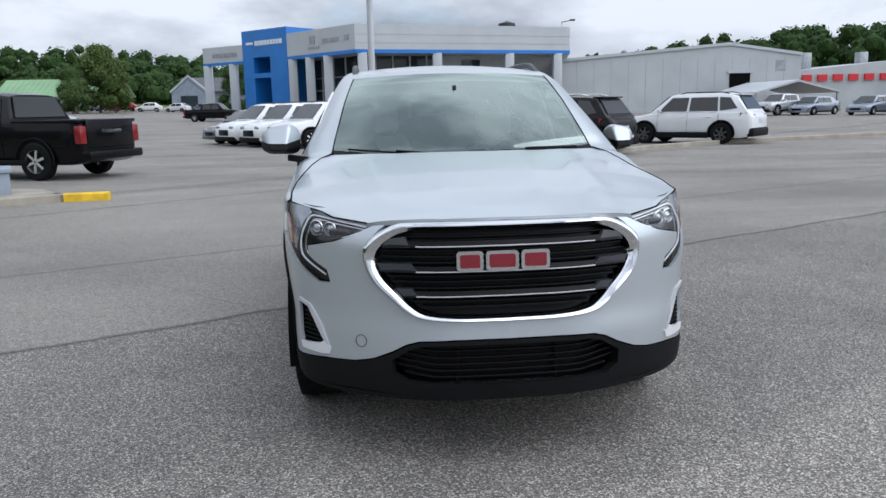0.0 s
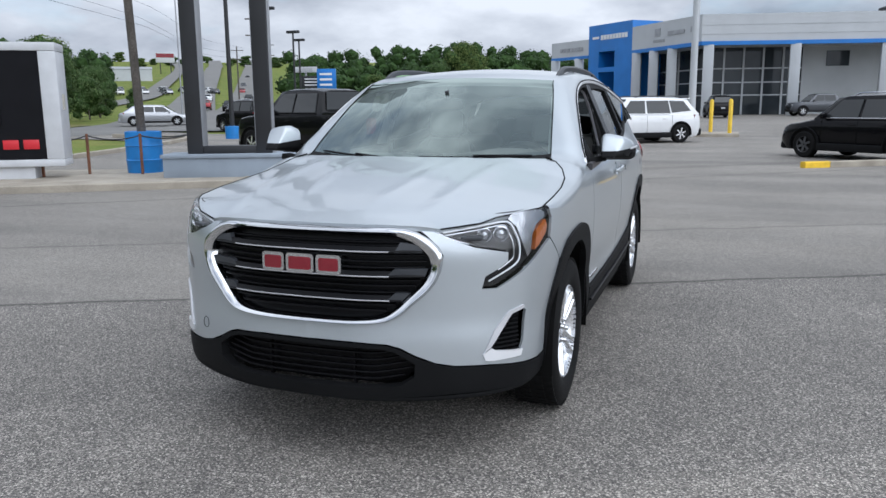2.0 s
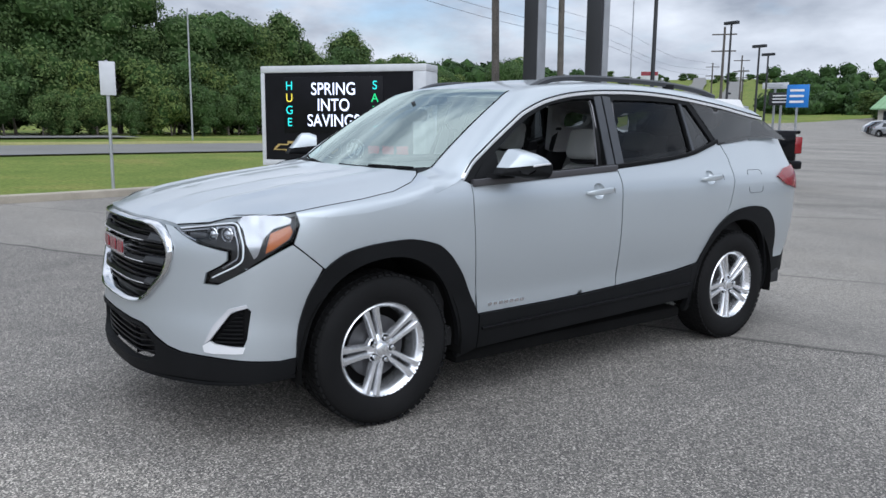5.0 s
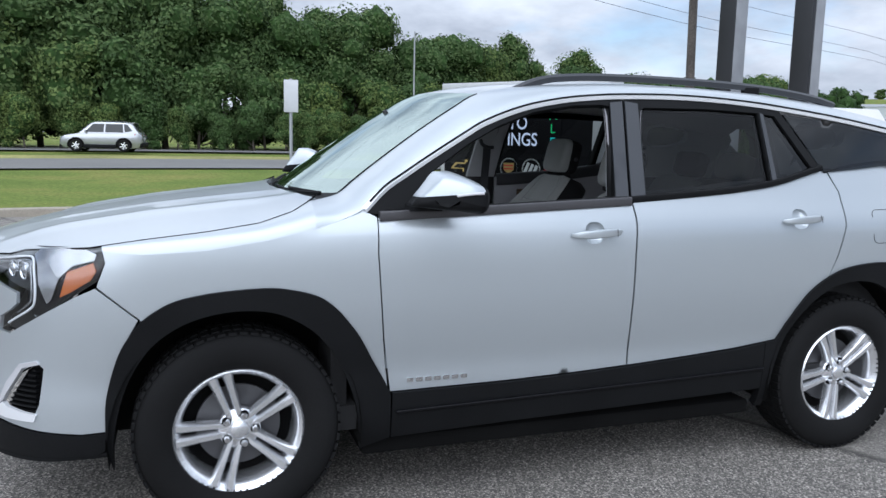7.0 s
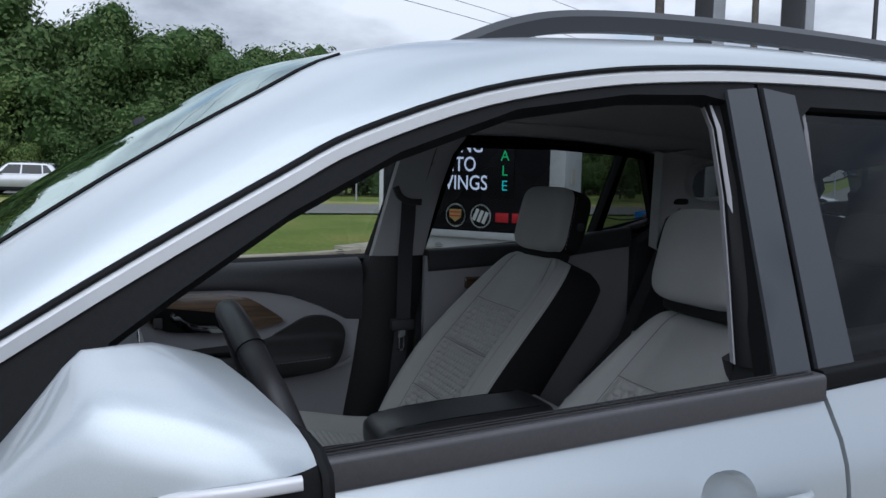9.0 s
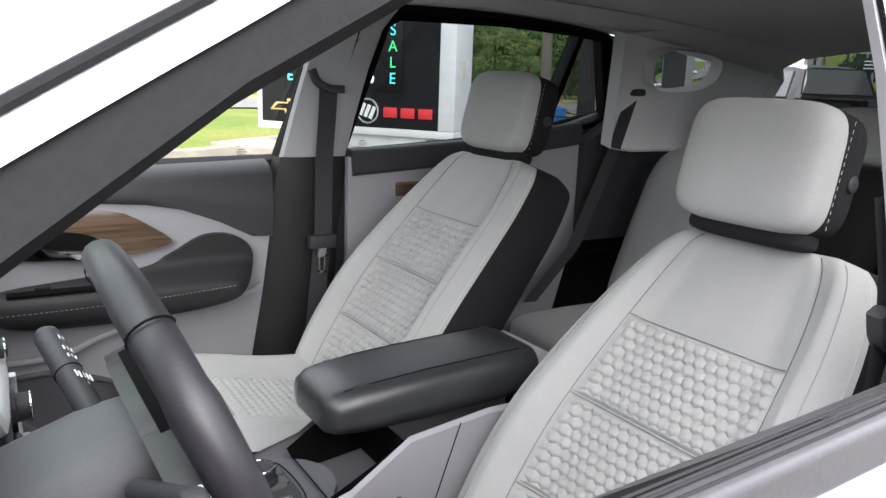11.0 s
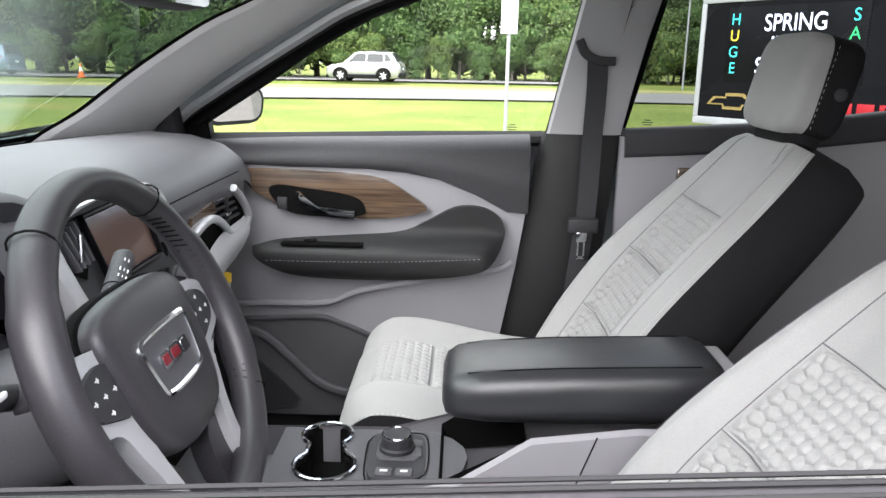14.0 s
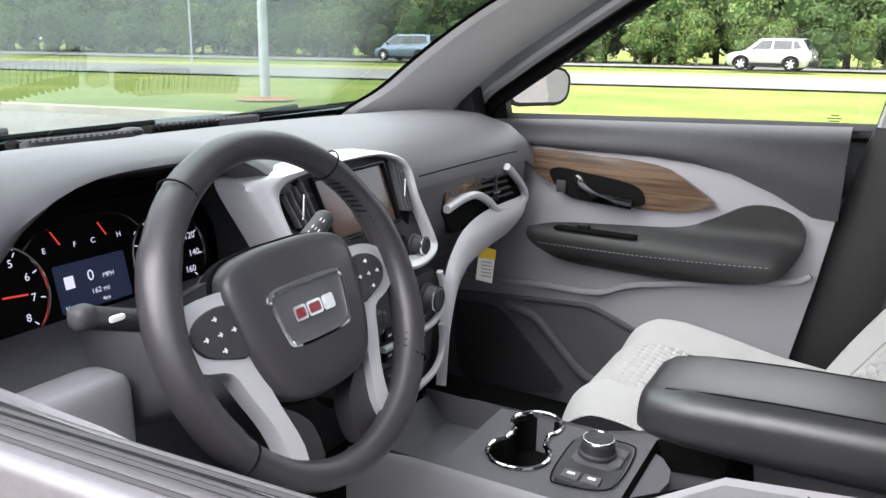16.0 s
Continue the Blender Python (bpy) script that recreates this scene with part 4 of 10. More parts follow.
# side window surround
CHROME = [(0.45, 1.150), (0.53, 1.222), (0.61, 1.272), (0.718, 1.337), (0.87, 1.424), (0.97, 1.477), (1.14, 1.538), (1.32, 1.576), (1.47, 1.594), (1.62, 1.604), (1.85, 1.610), (2.04, 1.607), (2.23, 1.597), (2.42, 1.58), (2.75, 1.54), (3.04, 1.494), (3.2, 1.47)]
CH = rounded(CHROME, 4)
side = on_side()
pair("window_trim", sweep([side(y, z) for y, z in CH], [(-0.010, -0.008), (0.007, -0.008), (0.012, -0.004), (0.008, 0.008), (-0.010, 0.009)], up=(0.42, 0, 0.9)), M_TRIMBRIGHT, suv, "satin chrome window trim")
pair("trim_seal", tube([Vector(side(y, z)) + Vector((0.004, 0, 0.0125)) for y, z in CH[1:]], 0.004, 6), M_CLAD, suv, "thin black seal over the trim")


ch_pts = [(y, z - 0.011) for y, z in CH]
OPEN_F = [(0.70, 1.178), (0.70, 1.272), (0.762, 1.315), (0.885, 1.395), (1.02, 1.466), (1.19, 1.528), (1.374, 1.56), (1.47, 1.568), (1.512, 1.562), (1.515, 1.53), (1.448, 1.192), (1.1, 1.184)]
OPEN_R = [(1.638, 1.204), (1.69, 1.545), (1.715, 1.562), (2.03, 1.566), (2.306, 1.556), (2.283, 1.24), (1.97, 1.216)]
PANE_R = [(2.325, 1.552), (2.395, 1.546), (2.53, 1.318), (2.315, 1.25)]
frame_f = [(0.455, 1.14)] + [p for p in ch_pts if 0.455 < p[0] < 1.608] + [(1.611, 1.593), (1.551, 1.172), (1.2, 1.155), (0.895, 1.14), (0.6, 1.124)]
OPEN_L = [(y + (0.036 if y > 1.4 else 0.0), z - (0.014 if z < 1.2 else 0.0)) for y, z in OPEN_F]
part("front_window_frame", region(frame_f, side, 0.03, [OPEN_L], rim=0.03), M_CLAD, suv, "black front window frame")
OPEN_P = [(0.585, 1.168), (0.585, 1.208)] + OPEN_F[2:]
part("front_window_frame", flipped(region(frame_f, side, 0.03, [OPEN_P], rim=0.03)), M_CLAD, suv, "black front window frame")
frame_r = [(1.619, 1.593)] + [p for p in ch_pts if 1.62 < p[0] < 2.41] + [(2.43, 1.565), (2.585, 1.305), (2.45, 1.275), (2.3, 1.241), (2.079, 1.211), (1.8, 1.189), (1.559, 1.173)]
pair("rear_window_frame", region(frame_r, side, 0.03, [OPEN_R, PANE_R], rim=0.045), M_CLAD, suv, "black rear window frame")
for quad in ([(1.488, 1.18), (1.548, 1.186), (1.607, 1.585), (1.548, 1.578)], [(1.562, 1.188), (1.63, 1.197), (1.682, 1.578), (1.621, 1.586)], [(2.29, 1.243), (2.315, 1.247), (2.33, 1.552), (2.312, 1.555)]):
    pair("door_pillar", region(quad, on_side(0.007), 0.05, rim=0.006), M_GREYTRIM, suv, "dark grey film pillar trim")
pair("belt_seal", sweep([Vector(side(y, z)) + Vector((0.009, 0, -0.007)) for y, z in rounded([(0.50, 1.136), (0.7, 1.144), (0.895, 1.153), (1.2, 1.167), (1.553, 1.183)], 4)], rect(0.030, 0.036, 0.006)), M_SEAL, suv, "black belt seal")
# raised black tubes paint the shade of grooves in the seal
for gx, gz_ in ((-0.004, 0.0135), (0.004, 0.0138), (0.012, 0.0125)):
    part("seal_groove", tube([Vector(side(y, z)) + Vector((gx, 0, gz_)) for y, z in rounded([(0.70, 1.143), (0.895, 1.152), (1.2, 1.166), (1.54, 1.1815)], 4)], 0.0013, 5), M_SHADOW_LINE, suv, "black line standing in for a shaded seal groove")
pair("belt_seal", sweep([Vector(side(y, z)) + Vector((0.004, 0, 0)) for y, z in rounded([(1.56, 1.183), (1.8, 1.198), (2.079, 1.221), (2.3, 1.25), (2.45, 1.285), (2.58, 1.318)], 4)], rect(0.022, 0.026, 0.006)), M_CLAD, suv, "black belt seal")
pair("quarter_pane", region(PANE_R, on_side(-0.012), 0.06, rim=0), M_TINT, suv, "dark tinted pane")
pair("rear_quarter_pane", region([(2.45, 1.555), (2.75, 1.528), (3.04, 1.483), (3.24, 1.452), (3.34, 1.39), (3.44, 1.325), (3.3, 1.335), (2.984, 1.330), (2.80, 1.312), (2.60, 1.295)], on_side(-0.002), 0.05, rim=0.01), M_TINT, suv, "dark tinted rear pane")

pair("quarter_seal", tube([Vector(skin(u_y(y), z + 0.003, 0.001)) for y, z in rounded([(2.60, 1.296), (2.63, 1.298), (2.80, 1.326), (3.0, 1.344), (3.3, 1.351), (3.46, 1.336)], 4)], 0.007, 6), M_CLAD, suv, "black seal under the rear pane")

# windscreen, cant rails, roof
A_OUT = [skin(u_y(0.27), 1.0875), skin(u_y(0.37), 1.120)] + [(side(y, z)[0] + 0.004, y, z + 0.008) for y, z in CHROME]
A_IN = [(0.748, 0.27, 1.174), (0.722, 0.33, 1.183), (0.71, 0.385, 1.20), (0.700, 0.44, 1.243), (0.684, 0.52, 1.303), (0.661, 0.64, 1.388), (0.642, 0.74, 1.455), (0.614, 0.87, 1.535), (0.589, 0.985, 1.597), (0.578, 1.16, 1.634), (0.572, 1.4, 1.655), (0.572, 1.62, 1.664), (0.572, 1.9, 1.664), (0.57, 2.1, 1.66), (0.566, 2.3, 1.652), (0.56, 2.5, 1.64), (0.545, 2.8, 1.612), (0.53, 3.04, 1.58), (0.52, 3.2, 1.555)]
A_OUT, A_IN = rounded(A_OUT, 4), rounded(A_IN, 4)
rows = []
for i in range(len(A_OUT)):
    a, e = Vector(A_OUT[i]), Vector(A_IN[i])
    c = (a + e) / 2 + Vector((0.028, -0.006, 0.026))
    w_ = max(0.0, 1 - i / 9.0)
    c = c.lerp(Vector((a.x - 0.006, (a.y + e.y) / 2, e.z - (e.z - a.z) * 0.12)), w_ * w_ * (3 - 2 * w_))
    rows.append([a * (1 - t) ** 2 + c * 2 * t * (1 - t) + e * t * t for t in np.linspace(0, 1, 10)])
pair("cant_rail", outward(loft(rows), (0, 1.4, 0.8)), M_PAINT, suv, "silver windscreen pillar and roof side")


def cross(pt, crown, n=13):
    """Points across the car from the left edge to the right one, bulging by crown."""
    out = []
    for t in np.linspace(1, -1, n):
        out.append((pt[0] * t, pt[1] - crown[0] * (1 - t * t), pt[2] + crown[1] * (1 - t * t)))
    return out


k_ws0, k_ws1 = 8, 32
ws_rows = [cross(A_IN[i], (0.155 - 0.075 * (i - k_ws0) / (k_ws1 - k_ws0), -0.03 + 0.052 * (i - k_ws0) / (k_ws1 - k_ws0))) for i in range(k_ws0, k_ws1 + 1)]
wind = part("windscreen", outward(loft(ws_rows), (0, 1.4, 0.8)), M_SCREENGLASS, suv, "clear windscreen reflecting clouds")
wind.visible_shadow = False
roof_rows = [cross(A_IN[i], (0.08 * max(0, 1 - (i - k_ws1) / 6), 0.022 + 0.012 * min(1, (i - k_ws1) / 10))) for i in range(k_ws1, len(A_IN))]
part("roof", outward(loft(roof_rows), (0, 1.4, 0.8)), M_PAINT, suv)
base = [Vector(p) for p in ws_rows[0]]
part("cowl", loft([[p + Vector((0, 0.0, 0.002)) for p in base], [p + Vector((0, -0.03, -0.012)) for p in base], [Vector((p.x, p.y - 0.10, p.z - 0.03)) for p in base], [Vector((p.x, p.y - 0.12, p.z - 0.12)) for p in base]]), M_CLAD, suv, "black cowl panel")
for x0, x1 in ((0.62, 0.02), (-0.12, -0.62)):
    pts = []
    for t in np.linspace(0, 1, 9):
        x = x0 + (x1 - x0) * t
        q = Vector(ws_rows[2][0])
        f = 1 - (x / q.x) ** 2
        pts.append((x, q.y - 0.150 * f - 0.045 + 0.02 * t, q.z - 0.026 * f - 0.018 + 0.012 * t))
    w = part("wiper", tube(pts, 0.006, 6), M_CLAD, suv, "black wiper blade")
    part("wiper_arm", tube([pts[0], Vector(pts[4]) + Vector((0, -0.006, 0.010))], 0.006, 6), M_CLAD, w)
pts = [A_IN[i] for i in range(k_ws0, k_ws1 + 1)]
pair("windscreen_seal", tube([Vector(p) + Vector((-0.004, -0.004, 0.0)) for p in pts], 0.0028, 6), M_CLAD, suv, "black windscreen seal")

# roof rails
rail_pts = rounded([(0.575, 1.13, 1.612), (0.575, 1.24, 1.658), (0.575, 1.36, 1.681), (0.575, 1.6, 1.693), (0.573, 2.0, 1.692), (0.568, 2.4, 1.678), (0.56, 2.7, 1.648), (0.552, 2.86, 1.616)], 5)
rails = pair("roof_rail", sweep(rail_pts, [(-0.016, -0.018), (0.014, -0.020), (0.018, 0.002), (0.008, 0.013), (-0.010, 0.013), (-0.017, 0.004)]), M_GREYTRIM, suv, "dark grey roof rail")
for r_, sgn in zip(rails, (1, -1)):
    for y, z, zb in ((2.35, 1.687, 1.648),):
        part("rail_foot", box(sgn * 0.572 - 0.014, sgn * 0.572 + 0.014, y - 0.045, y + 0.045, zb - 0.01, z - 0.004, 0.008), M_CLAD, r_)

# door mirrors
def mirror_ring(y, n=32):
    """A slice of the mirror head at y: narrower and lower towards its front."""
    t = min(1.0, max(0.0, (0.808 - y) / 0.22))
    k = min(1.0, (1 - t) / 0.32) ** 0.75
    x0, x1 = 0.905 + 0.035 * t, 1.105 - 0.10 * t ** 1.6
    tail_ = max(0.0, (y - 0.735) / 0.073) ** 1.6
    x1 -= 0.018 * tail_
    z0, z1 = 1.150 + 0.022 * t, 1.166 + (0.139 - 0.01 * t) * max(k, 0.10) - 0.022 * tail_
    ring_ = [((x0 + x1) / 2 + (x1 - x0) / 2 * math.copysign(abs(math.cos(a)) ** 0.42, math.cos(a)), y, (z0 + z1) / 2 + (z1 - z0) / 2 * math.copysign(abs(math.sin(a)) ** 0.5, math.sin(a))) for a in np.linspace(0, 2 * math.pi, n, endpoint=False)]
    rear = min(1.0, max(0.0, (y - 0.60) / 0.17))
    return [(x, y + 0.40 * rear * (x - 1.0) + (1 - rear) * 0.40 * max(0.0, z - 1.19), z - (0.046 * ((x - 0.93) / 0.17) ** 1.3 * (0.5 + 0.5 * rear) if x > 0.93 and z > 1.2 else 0.0)) for x, _, z in ring_]


def glass_at(a, b, d):
    """The mirror's face, turned to the driver and lower at its outer end."""
    return (1.0 + a, 0.810 + d + 0.40 * a + 0.10 * b, 1.203 + b * (1 - 1.8 * max(0.0, a)) - 0.10 * max(0.0, a))


for sgn in (1, -1):
    back = 0.0 if sgn > 0 else -0.215
    head = solid([mirror_ring(y) for y in (0.589, 0.593, 0.60, 0.61, 0.622, 0.636, 0.65, 0.664, 0.69, 0.72, 0.75, 0.775, 0.795, 0.808)])
    turn = Matrix.Translation((0.95, 0.66, 0) if sgn > 0 else (0.92, 0.66, 0.03)) @ pose(0, 0, 0, 0, 0, 0.0 if sgn > 0 else 8.0) @ Matrix.Translation((-0.95, -0.66 + back, 0)) @ (Matrix() if sgn > 0 else Matrix.Translation((0.92, 0.7, 1.15)) @ Matrix.Diagonal((1.2, 1.0, 1.12, 1)) @ Matrix.Translation((-0.92, -0.7, -1.15)))
    edge = (0, 0.6, 1.205), (0.0, -0.10, 1)
    bm = head.copy()
    bmesh.ops.bisect_plane(bm, geom=bm.verts[:] + bm.edges[:] + bm.faces[:], plane_co=edge[0], plane_no=edge[1], clear_inner=True)
    bm.transform(turn)
    mir = part("door_mirror", bm if sgn > 0 else flipped(bm), M_PAINT, suv, "silver door mirror", angle=60)
    bm = head
    bmesh.ops.bisect_plane(bm, geom=bm.verts[:] + bm.edges[:] + bm.faces[:], plane_co=edge[0], plane_no=(0.0, 0.10, -1), clear_inner=True)
    bm.transform(turn)
    bm = join(bm, solid([[(x, y + back + dy, z + dz) for dy, dz in ((-0.05, -0.018), (0.03, -0.018), (0.05, 0.012), (-0.04, 0.012))] for x, y, z in ((0.83, 0.62, 1.158), (0.89, 0.65, 1.162), (0.95, 0.69, 1.168))]))
    part("mirror_base", bm if sgn > 0 else flipped(bm), M_CLAD, mir, "black mirror base", angle=60)
    bm = moved(sweep([(1.06, 0.72, 1.210), (1.084, 0.75, 1.218), (1.097, 0.785, 1.223), (1.098, 0.825, 1.225)], rect(0.008, 0.010, 0.003)), turn)
    part("turn_lamp", bm if sgn > 0 else flipped(bm), M_SATIN, mir, "clear side turn lamp")
    bm = moved(prism(rect(0.164, 0.088, 0.03), lambda a, b: glass_at(a, b, -0.004), lambda a, b: glass_at(a, b, 0.004)), turn)
    part("mirror_glass", bm if sgn > 0 else flipped(bm), M_MIRROR, mir, "mirror glass")
    bm = moved(tube([glass_at(a, b, 0.0) for a, b in rect(0.174, 0.098, 0.034)], 0.005, 6, up=(0, 1, 0), closed=True), turn)
    part("mirror_rim", bm if sgn > 0 else flipped(bm), M_CLAD, mir, "black mirror rim")
    bm = region([(0.52, 1.15), (0.70, 1.16), (0.70, 1.275), (0.60, 1.225)] if sgn > 0 else [(0.50, 1.14), (0.575, 1.15), (0.575, 1.21), (0.55, 1.195)], on_side(0.006), 0.05, rim=0.02)
    part("mirror_sail", bm if sgn > 0 else flipped(bm), M_CLAD, mir, "black sail panel")

# wheels
TYRE = [(0.222, 0.085), (0.235, 0.098), (0.27, 0.110), (0.31, 0.112), (0.338, 0.104), (0.352, 0.092), (0.3585, 0.075), (0.361, 0.05), (0.362, 0.0), (0.361, -0.05), (0.3585, -0.075), (0.352, -0.092), (0.31, -0.112), (0.27, -0.11), (0.222, -0.085)]
wheel_mesh = {}


def make_wheel():
    t = {}
    t["tyre"] = lathe(TYRE, "x", 72)
    blocks = []
    for i in range(60):
        a = 2 * math.pi * i / 60
        for x in (-0.078, -0.032, 0.032, 0.078):
            b = box(x - 0.019, x + 0.019, -0.0135, 0.0135, 0.352 if abs(x) > 0.05 else 0.357, 0.3655 if abs(x) < 0.05 else 0.3625)
            blocks.append(moved(b, pose(0, 0, 0, math.degrees(a) + (3 if abs(x) > 0.05 else 0), 0, 0)))
    t["tread"] = join(*blocks)
    t["rim"] = lathe([(0.223, 0.098), (0.229, 0.092), (0.223, 0.086), (0.212, 0.08), (0.200, 0.06), (0.196, 0.0), (0.2, -0.08), (0.222, -0.09)], "x", 60)
    # black disc behind the spokes stands in for the shade inside the wheel
    t["back"] = lathe([(0.198, -0.03), (0.001, -0.03)], "x", 40)
    t["disc"] = lathe([(0.15, 0.0), (0.15, 0.012), (0.07, 0.014), (0.07, 0.03), (0.001, 0.03)], "x", 40)
    sp = []
    for k in range(5):
        for s in (-1, 1):
            rows_ = []
            for r, o, w, x0, x1 in ((0.03, 0.0155, 0.0125, 0.035, 0.070), (0.075, 0.0185, 0.0130, 0.04, 0.078), (0.14, 0.0225, 0.0145, 0.05, 0.087), (0.185, 0.0255, 0.0165, 0.058, 0.092), (0.216, 0.029, 0.0205, 0.066, 0.095)):
                o *= s
                rows_.append([(x0, o - w, r), (x1 - 0.010, o - w, r), (x1, o - w * 0.55, r), (x1, o + w * 0.55, r), (x1 - 0.010, o + w, r), (x0, o + w, r)])
            sp.append((moved(solid(rows_), pose(0, 0, 0, 72 * k + 36, 0, 0))))
    t["spokes"] = sp
    t["hub"] = lathe([(0.074, 0.03), (0.075, 0.060), (0.068, 0.068), (0.036, 0.074), (0.034, 0.07), (0.031, 0.07), (0.031, 0.08), (0.025, 0.084), (0.001, 0.084)], "x", 30)
    # raised black rings paint the shade of the recesses round the nuts
    t["wells"] = [moved(lathe([(0.0165, 0.05), (0.0165, 0.0745), (0.013, 0.0745), (0.012, 0.06)], "x", 14), pose(0, 0.055 * math.sin(2 * math.pi * k / 5), 0.055 * math.cos(2 * math.pi * k / 5))) for k in range(5)]
    t["nuts"] = [moved(lathe([(0.012, 0.06), (0.012, 0.085), (0.009, 0.09), (0.001, 0.09)], "x", 8), pose(0, 0.055 * math.sin(2 * math.pi * k / 5), 0.055 * math.cos(2 * math.pi * k / 5))) for k in range(5)]
    return t


def place_wheel(sgn, y):
    holder = new("wheel")
    holder.parent = suv
    holder.matrix_basis = pose(sgn * 0.788, y, 0.3625, -18 if y < 1 else -10, 0, 0 if sgn > 0 else 180)
    if not wheel_mesh:
        t = make_wheel()
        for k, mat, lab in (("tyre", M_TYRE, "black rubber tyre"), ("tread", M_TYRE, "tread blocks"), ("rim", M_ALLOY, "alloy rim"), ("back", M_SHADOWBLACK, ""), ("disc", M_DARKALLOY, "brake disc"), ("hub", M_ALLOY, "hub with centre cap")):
            wheel_mesh[k] = (mesh_of(t[k], k, True, 40), mat, lab)
        wheel_mesh["spoke"] = ([mesh_of(b, "spoke", True, 40) for b in t["spokes"]], M_ALLOY, "polished alloy spoke")
        wheel_mesh["lug_shade"] = ([mesh_of(b, "lug_shade", True, 40) for b in t["wells"]], M_SHADOWBLACK, "")
        wheel_mesh["lug_nut"] = ([mesh_of(b, "lug_nut", True, 40) for b in t["nuts"]], M_CHROME, "")
    for k, (mes, mat, lab) in wheel_mesh.items():
        for me in (mes if isinstance(mes, list) else [mes]):
            if not me.materials:
                me.materials.append(mat)
            o = new(k if k != "back" else "wheel_back", me)
            o.parent = holder
            if lab:
                o["label"] = lab
            if k == "tread":
                o["kind"] = "stuff"
    return holder


for sgn in (1, -1):
    for y in (0, 2.725):
        place_wheel(sgn, y)
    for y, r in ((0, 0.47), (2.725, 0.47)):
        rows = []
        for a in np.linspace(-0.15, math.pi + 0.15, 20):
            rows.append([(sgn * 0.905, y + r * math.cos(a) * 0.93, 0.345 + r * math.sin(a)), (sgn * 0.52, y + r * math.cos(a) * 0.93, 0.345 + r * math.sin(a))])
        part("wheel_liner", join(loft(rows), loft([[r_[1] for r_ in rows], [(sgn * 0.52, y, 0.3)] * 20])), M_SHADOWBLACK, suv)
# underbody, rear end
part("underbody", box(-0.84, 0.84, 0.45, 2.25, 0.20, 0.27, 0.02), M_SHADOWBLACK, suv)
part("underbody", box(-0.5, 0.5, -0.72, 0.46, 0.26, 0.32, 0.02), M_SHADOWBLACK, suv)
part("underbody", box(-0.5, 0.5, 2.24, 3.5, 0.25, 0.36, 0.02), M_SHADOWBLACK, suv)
tail_z = [0.55, 0.8, 1.0, 1.2, 1.33]
rear_rows = []
for z in tail_z:
    pts = [skin(u, z) for u in np.linspace(u_y(3.5), ARC[-1], 12)]
    rear_rows.append(pts + [(-x, y, z_) for x, y, z_ in pts[::-1][1:]])
part("tailgate", outward(loft(rear_rows), (0, 2, 0.8)), M_PAINT, suv)
top_edge = rear_rows[-1]
roof_end = roof_rows[-1]
rw = []
for i, t in enumerate(np.linspace(0, 1, len(top_edge))):
    j = t * (len(roof_end) - 1)
    k = min(len(roof_end) - 2, int(j))
    e = Vector(roof_end[k]).lerp(Vector(roof_end[k + 1]), j - k)
    rw.append((Vector(top_edge[i]), e))
part("rear_glass", outward(loft([[a for a, e in rw], [a.lerp(e, 0.5) + Vector((0, 0.03, 0.0)) for a, e in rw], [e for a, e in rw]]), (0, 2, 0.8)), M_TINT, suv, "dark tinted rear window")
part("spoiler", sweep([Vector(p) + Vector((0, 0.06, -0.01)) for p in roof_end], rect(0.16, 0.03, 0.01)), M_PAINT, suv)
half = region([S(3.24, 0.62), S(3.3, 0.66), S(3.5, 0.62), (ARC[-1] - 0.5, 0.58), (ARC[-1], 0.58), (ARC[-1], 0.3), (ARC[-1] - 0.5, 0.3), S(3.5, 0.38), S(3.2, 0.38), S(3.235, 0.5)], on_skin(-0.012), 0.05, rim=0.03)
part("rear_bumper", both(half), M_CLAD, suv, "black rear bumper")
pair("tail_lamp", region([S(3.18, 1.08), S(3.3, 1.13), S(3.5, 1.15), (u_y(3.5) + 0.2, 1.12), (u_y(3.5) + 0.2, 1.0), S(3.5, 0.98), S(3.3, 1.02)], on_skin(0.012), 0.03, rim=0.02), M_REDLENS, suv, "red tail lamp")

# ---- the vehicle: inside ----
def wood_material():
    m = material("dark walnut trim", (0.115, 0.062, 0.032), 0.22, stain=0.25, stain_scale=6, coat=0.8)
    n, l = m.node_tree.nodes, m.node_tree.links
    co, mp, wv, rp = n.new("ShaderNodeTexCoord"), n.new("ShaderNodeMapping"), n.new("ShaderNodeTexNoise"), n.new("ShaderNodeValToRGB")
    mp.inputs["Scale"].default_value = (60, 6, 160)
    wv.inputs["Scale"].default_value, wv.inputs["Detail"].default_value = 1.0, 6
    rp.color_ramp.elements[0].position, rp.color_ramp.elements[1].position = 0.35, 0.65
    rp.color_ramp.elements[0].color, rp.color_ramp.elements[1].color = (0.045, 0.029, 0.020, 1), (0.125, 0.080, 0.050, 1)
    l.new(co.outputs["Object"], mp.inputs["Vector"])
    l.new(mp.outputs[0], wv.inputs["Vector"])
    l.new(wv.outputs["Fac"], rp.inputs[0])
    l.new(rp.outputs[0], n["Principled BSDF"].inputs["Base Color"])
    return m


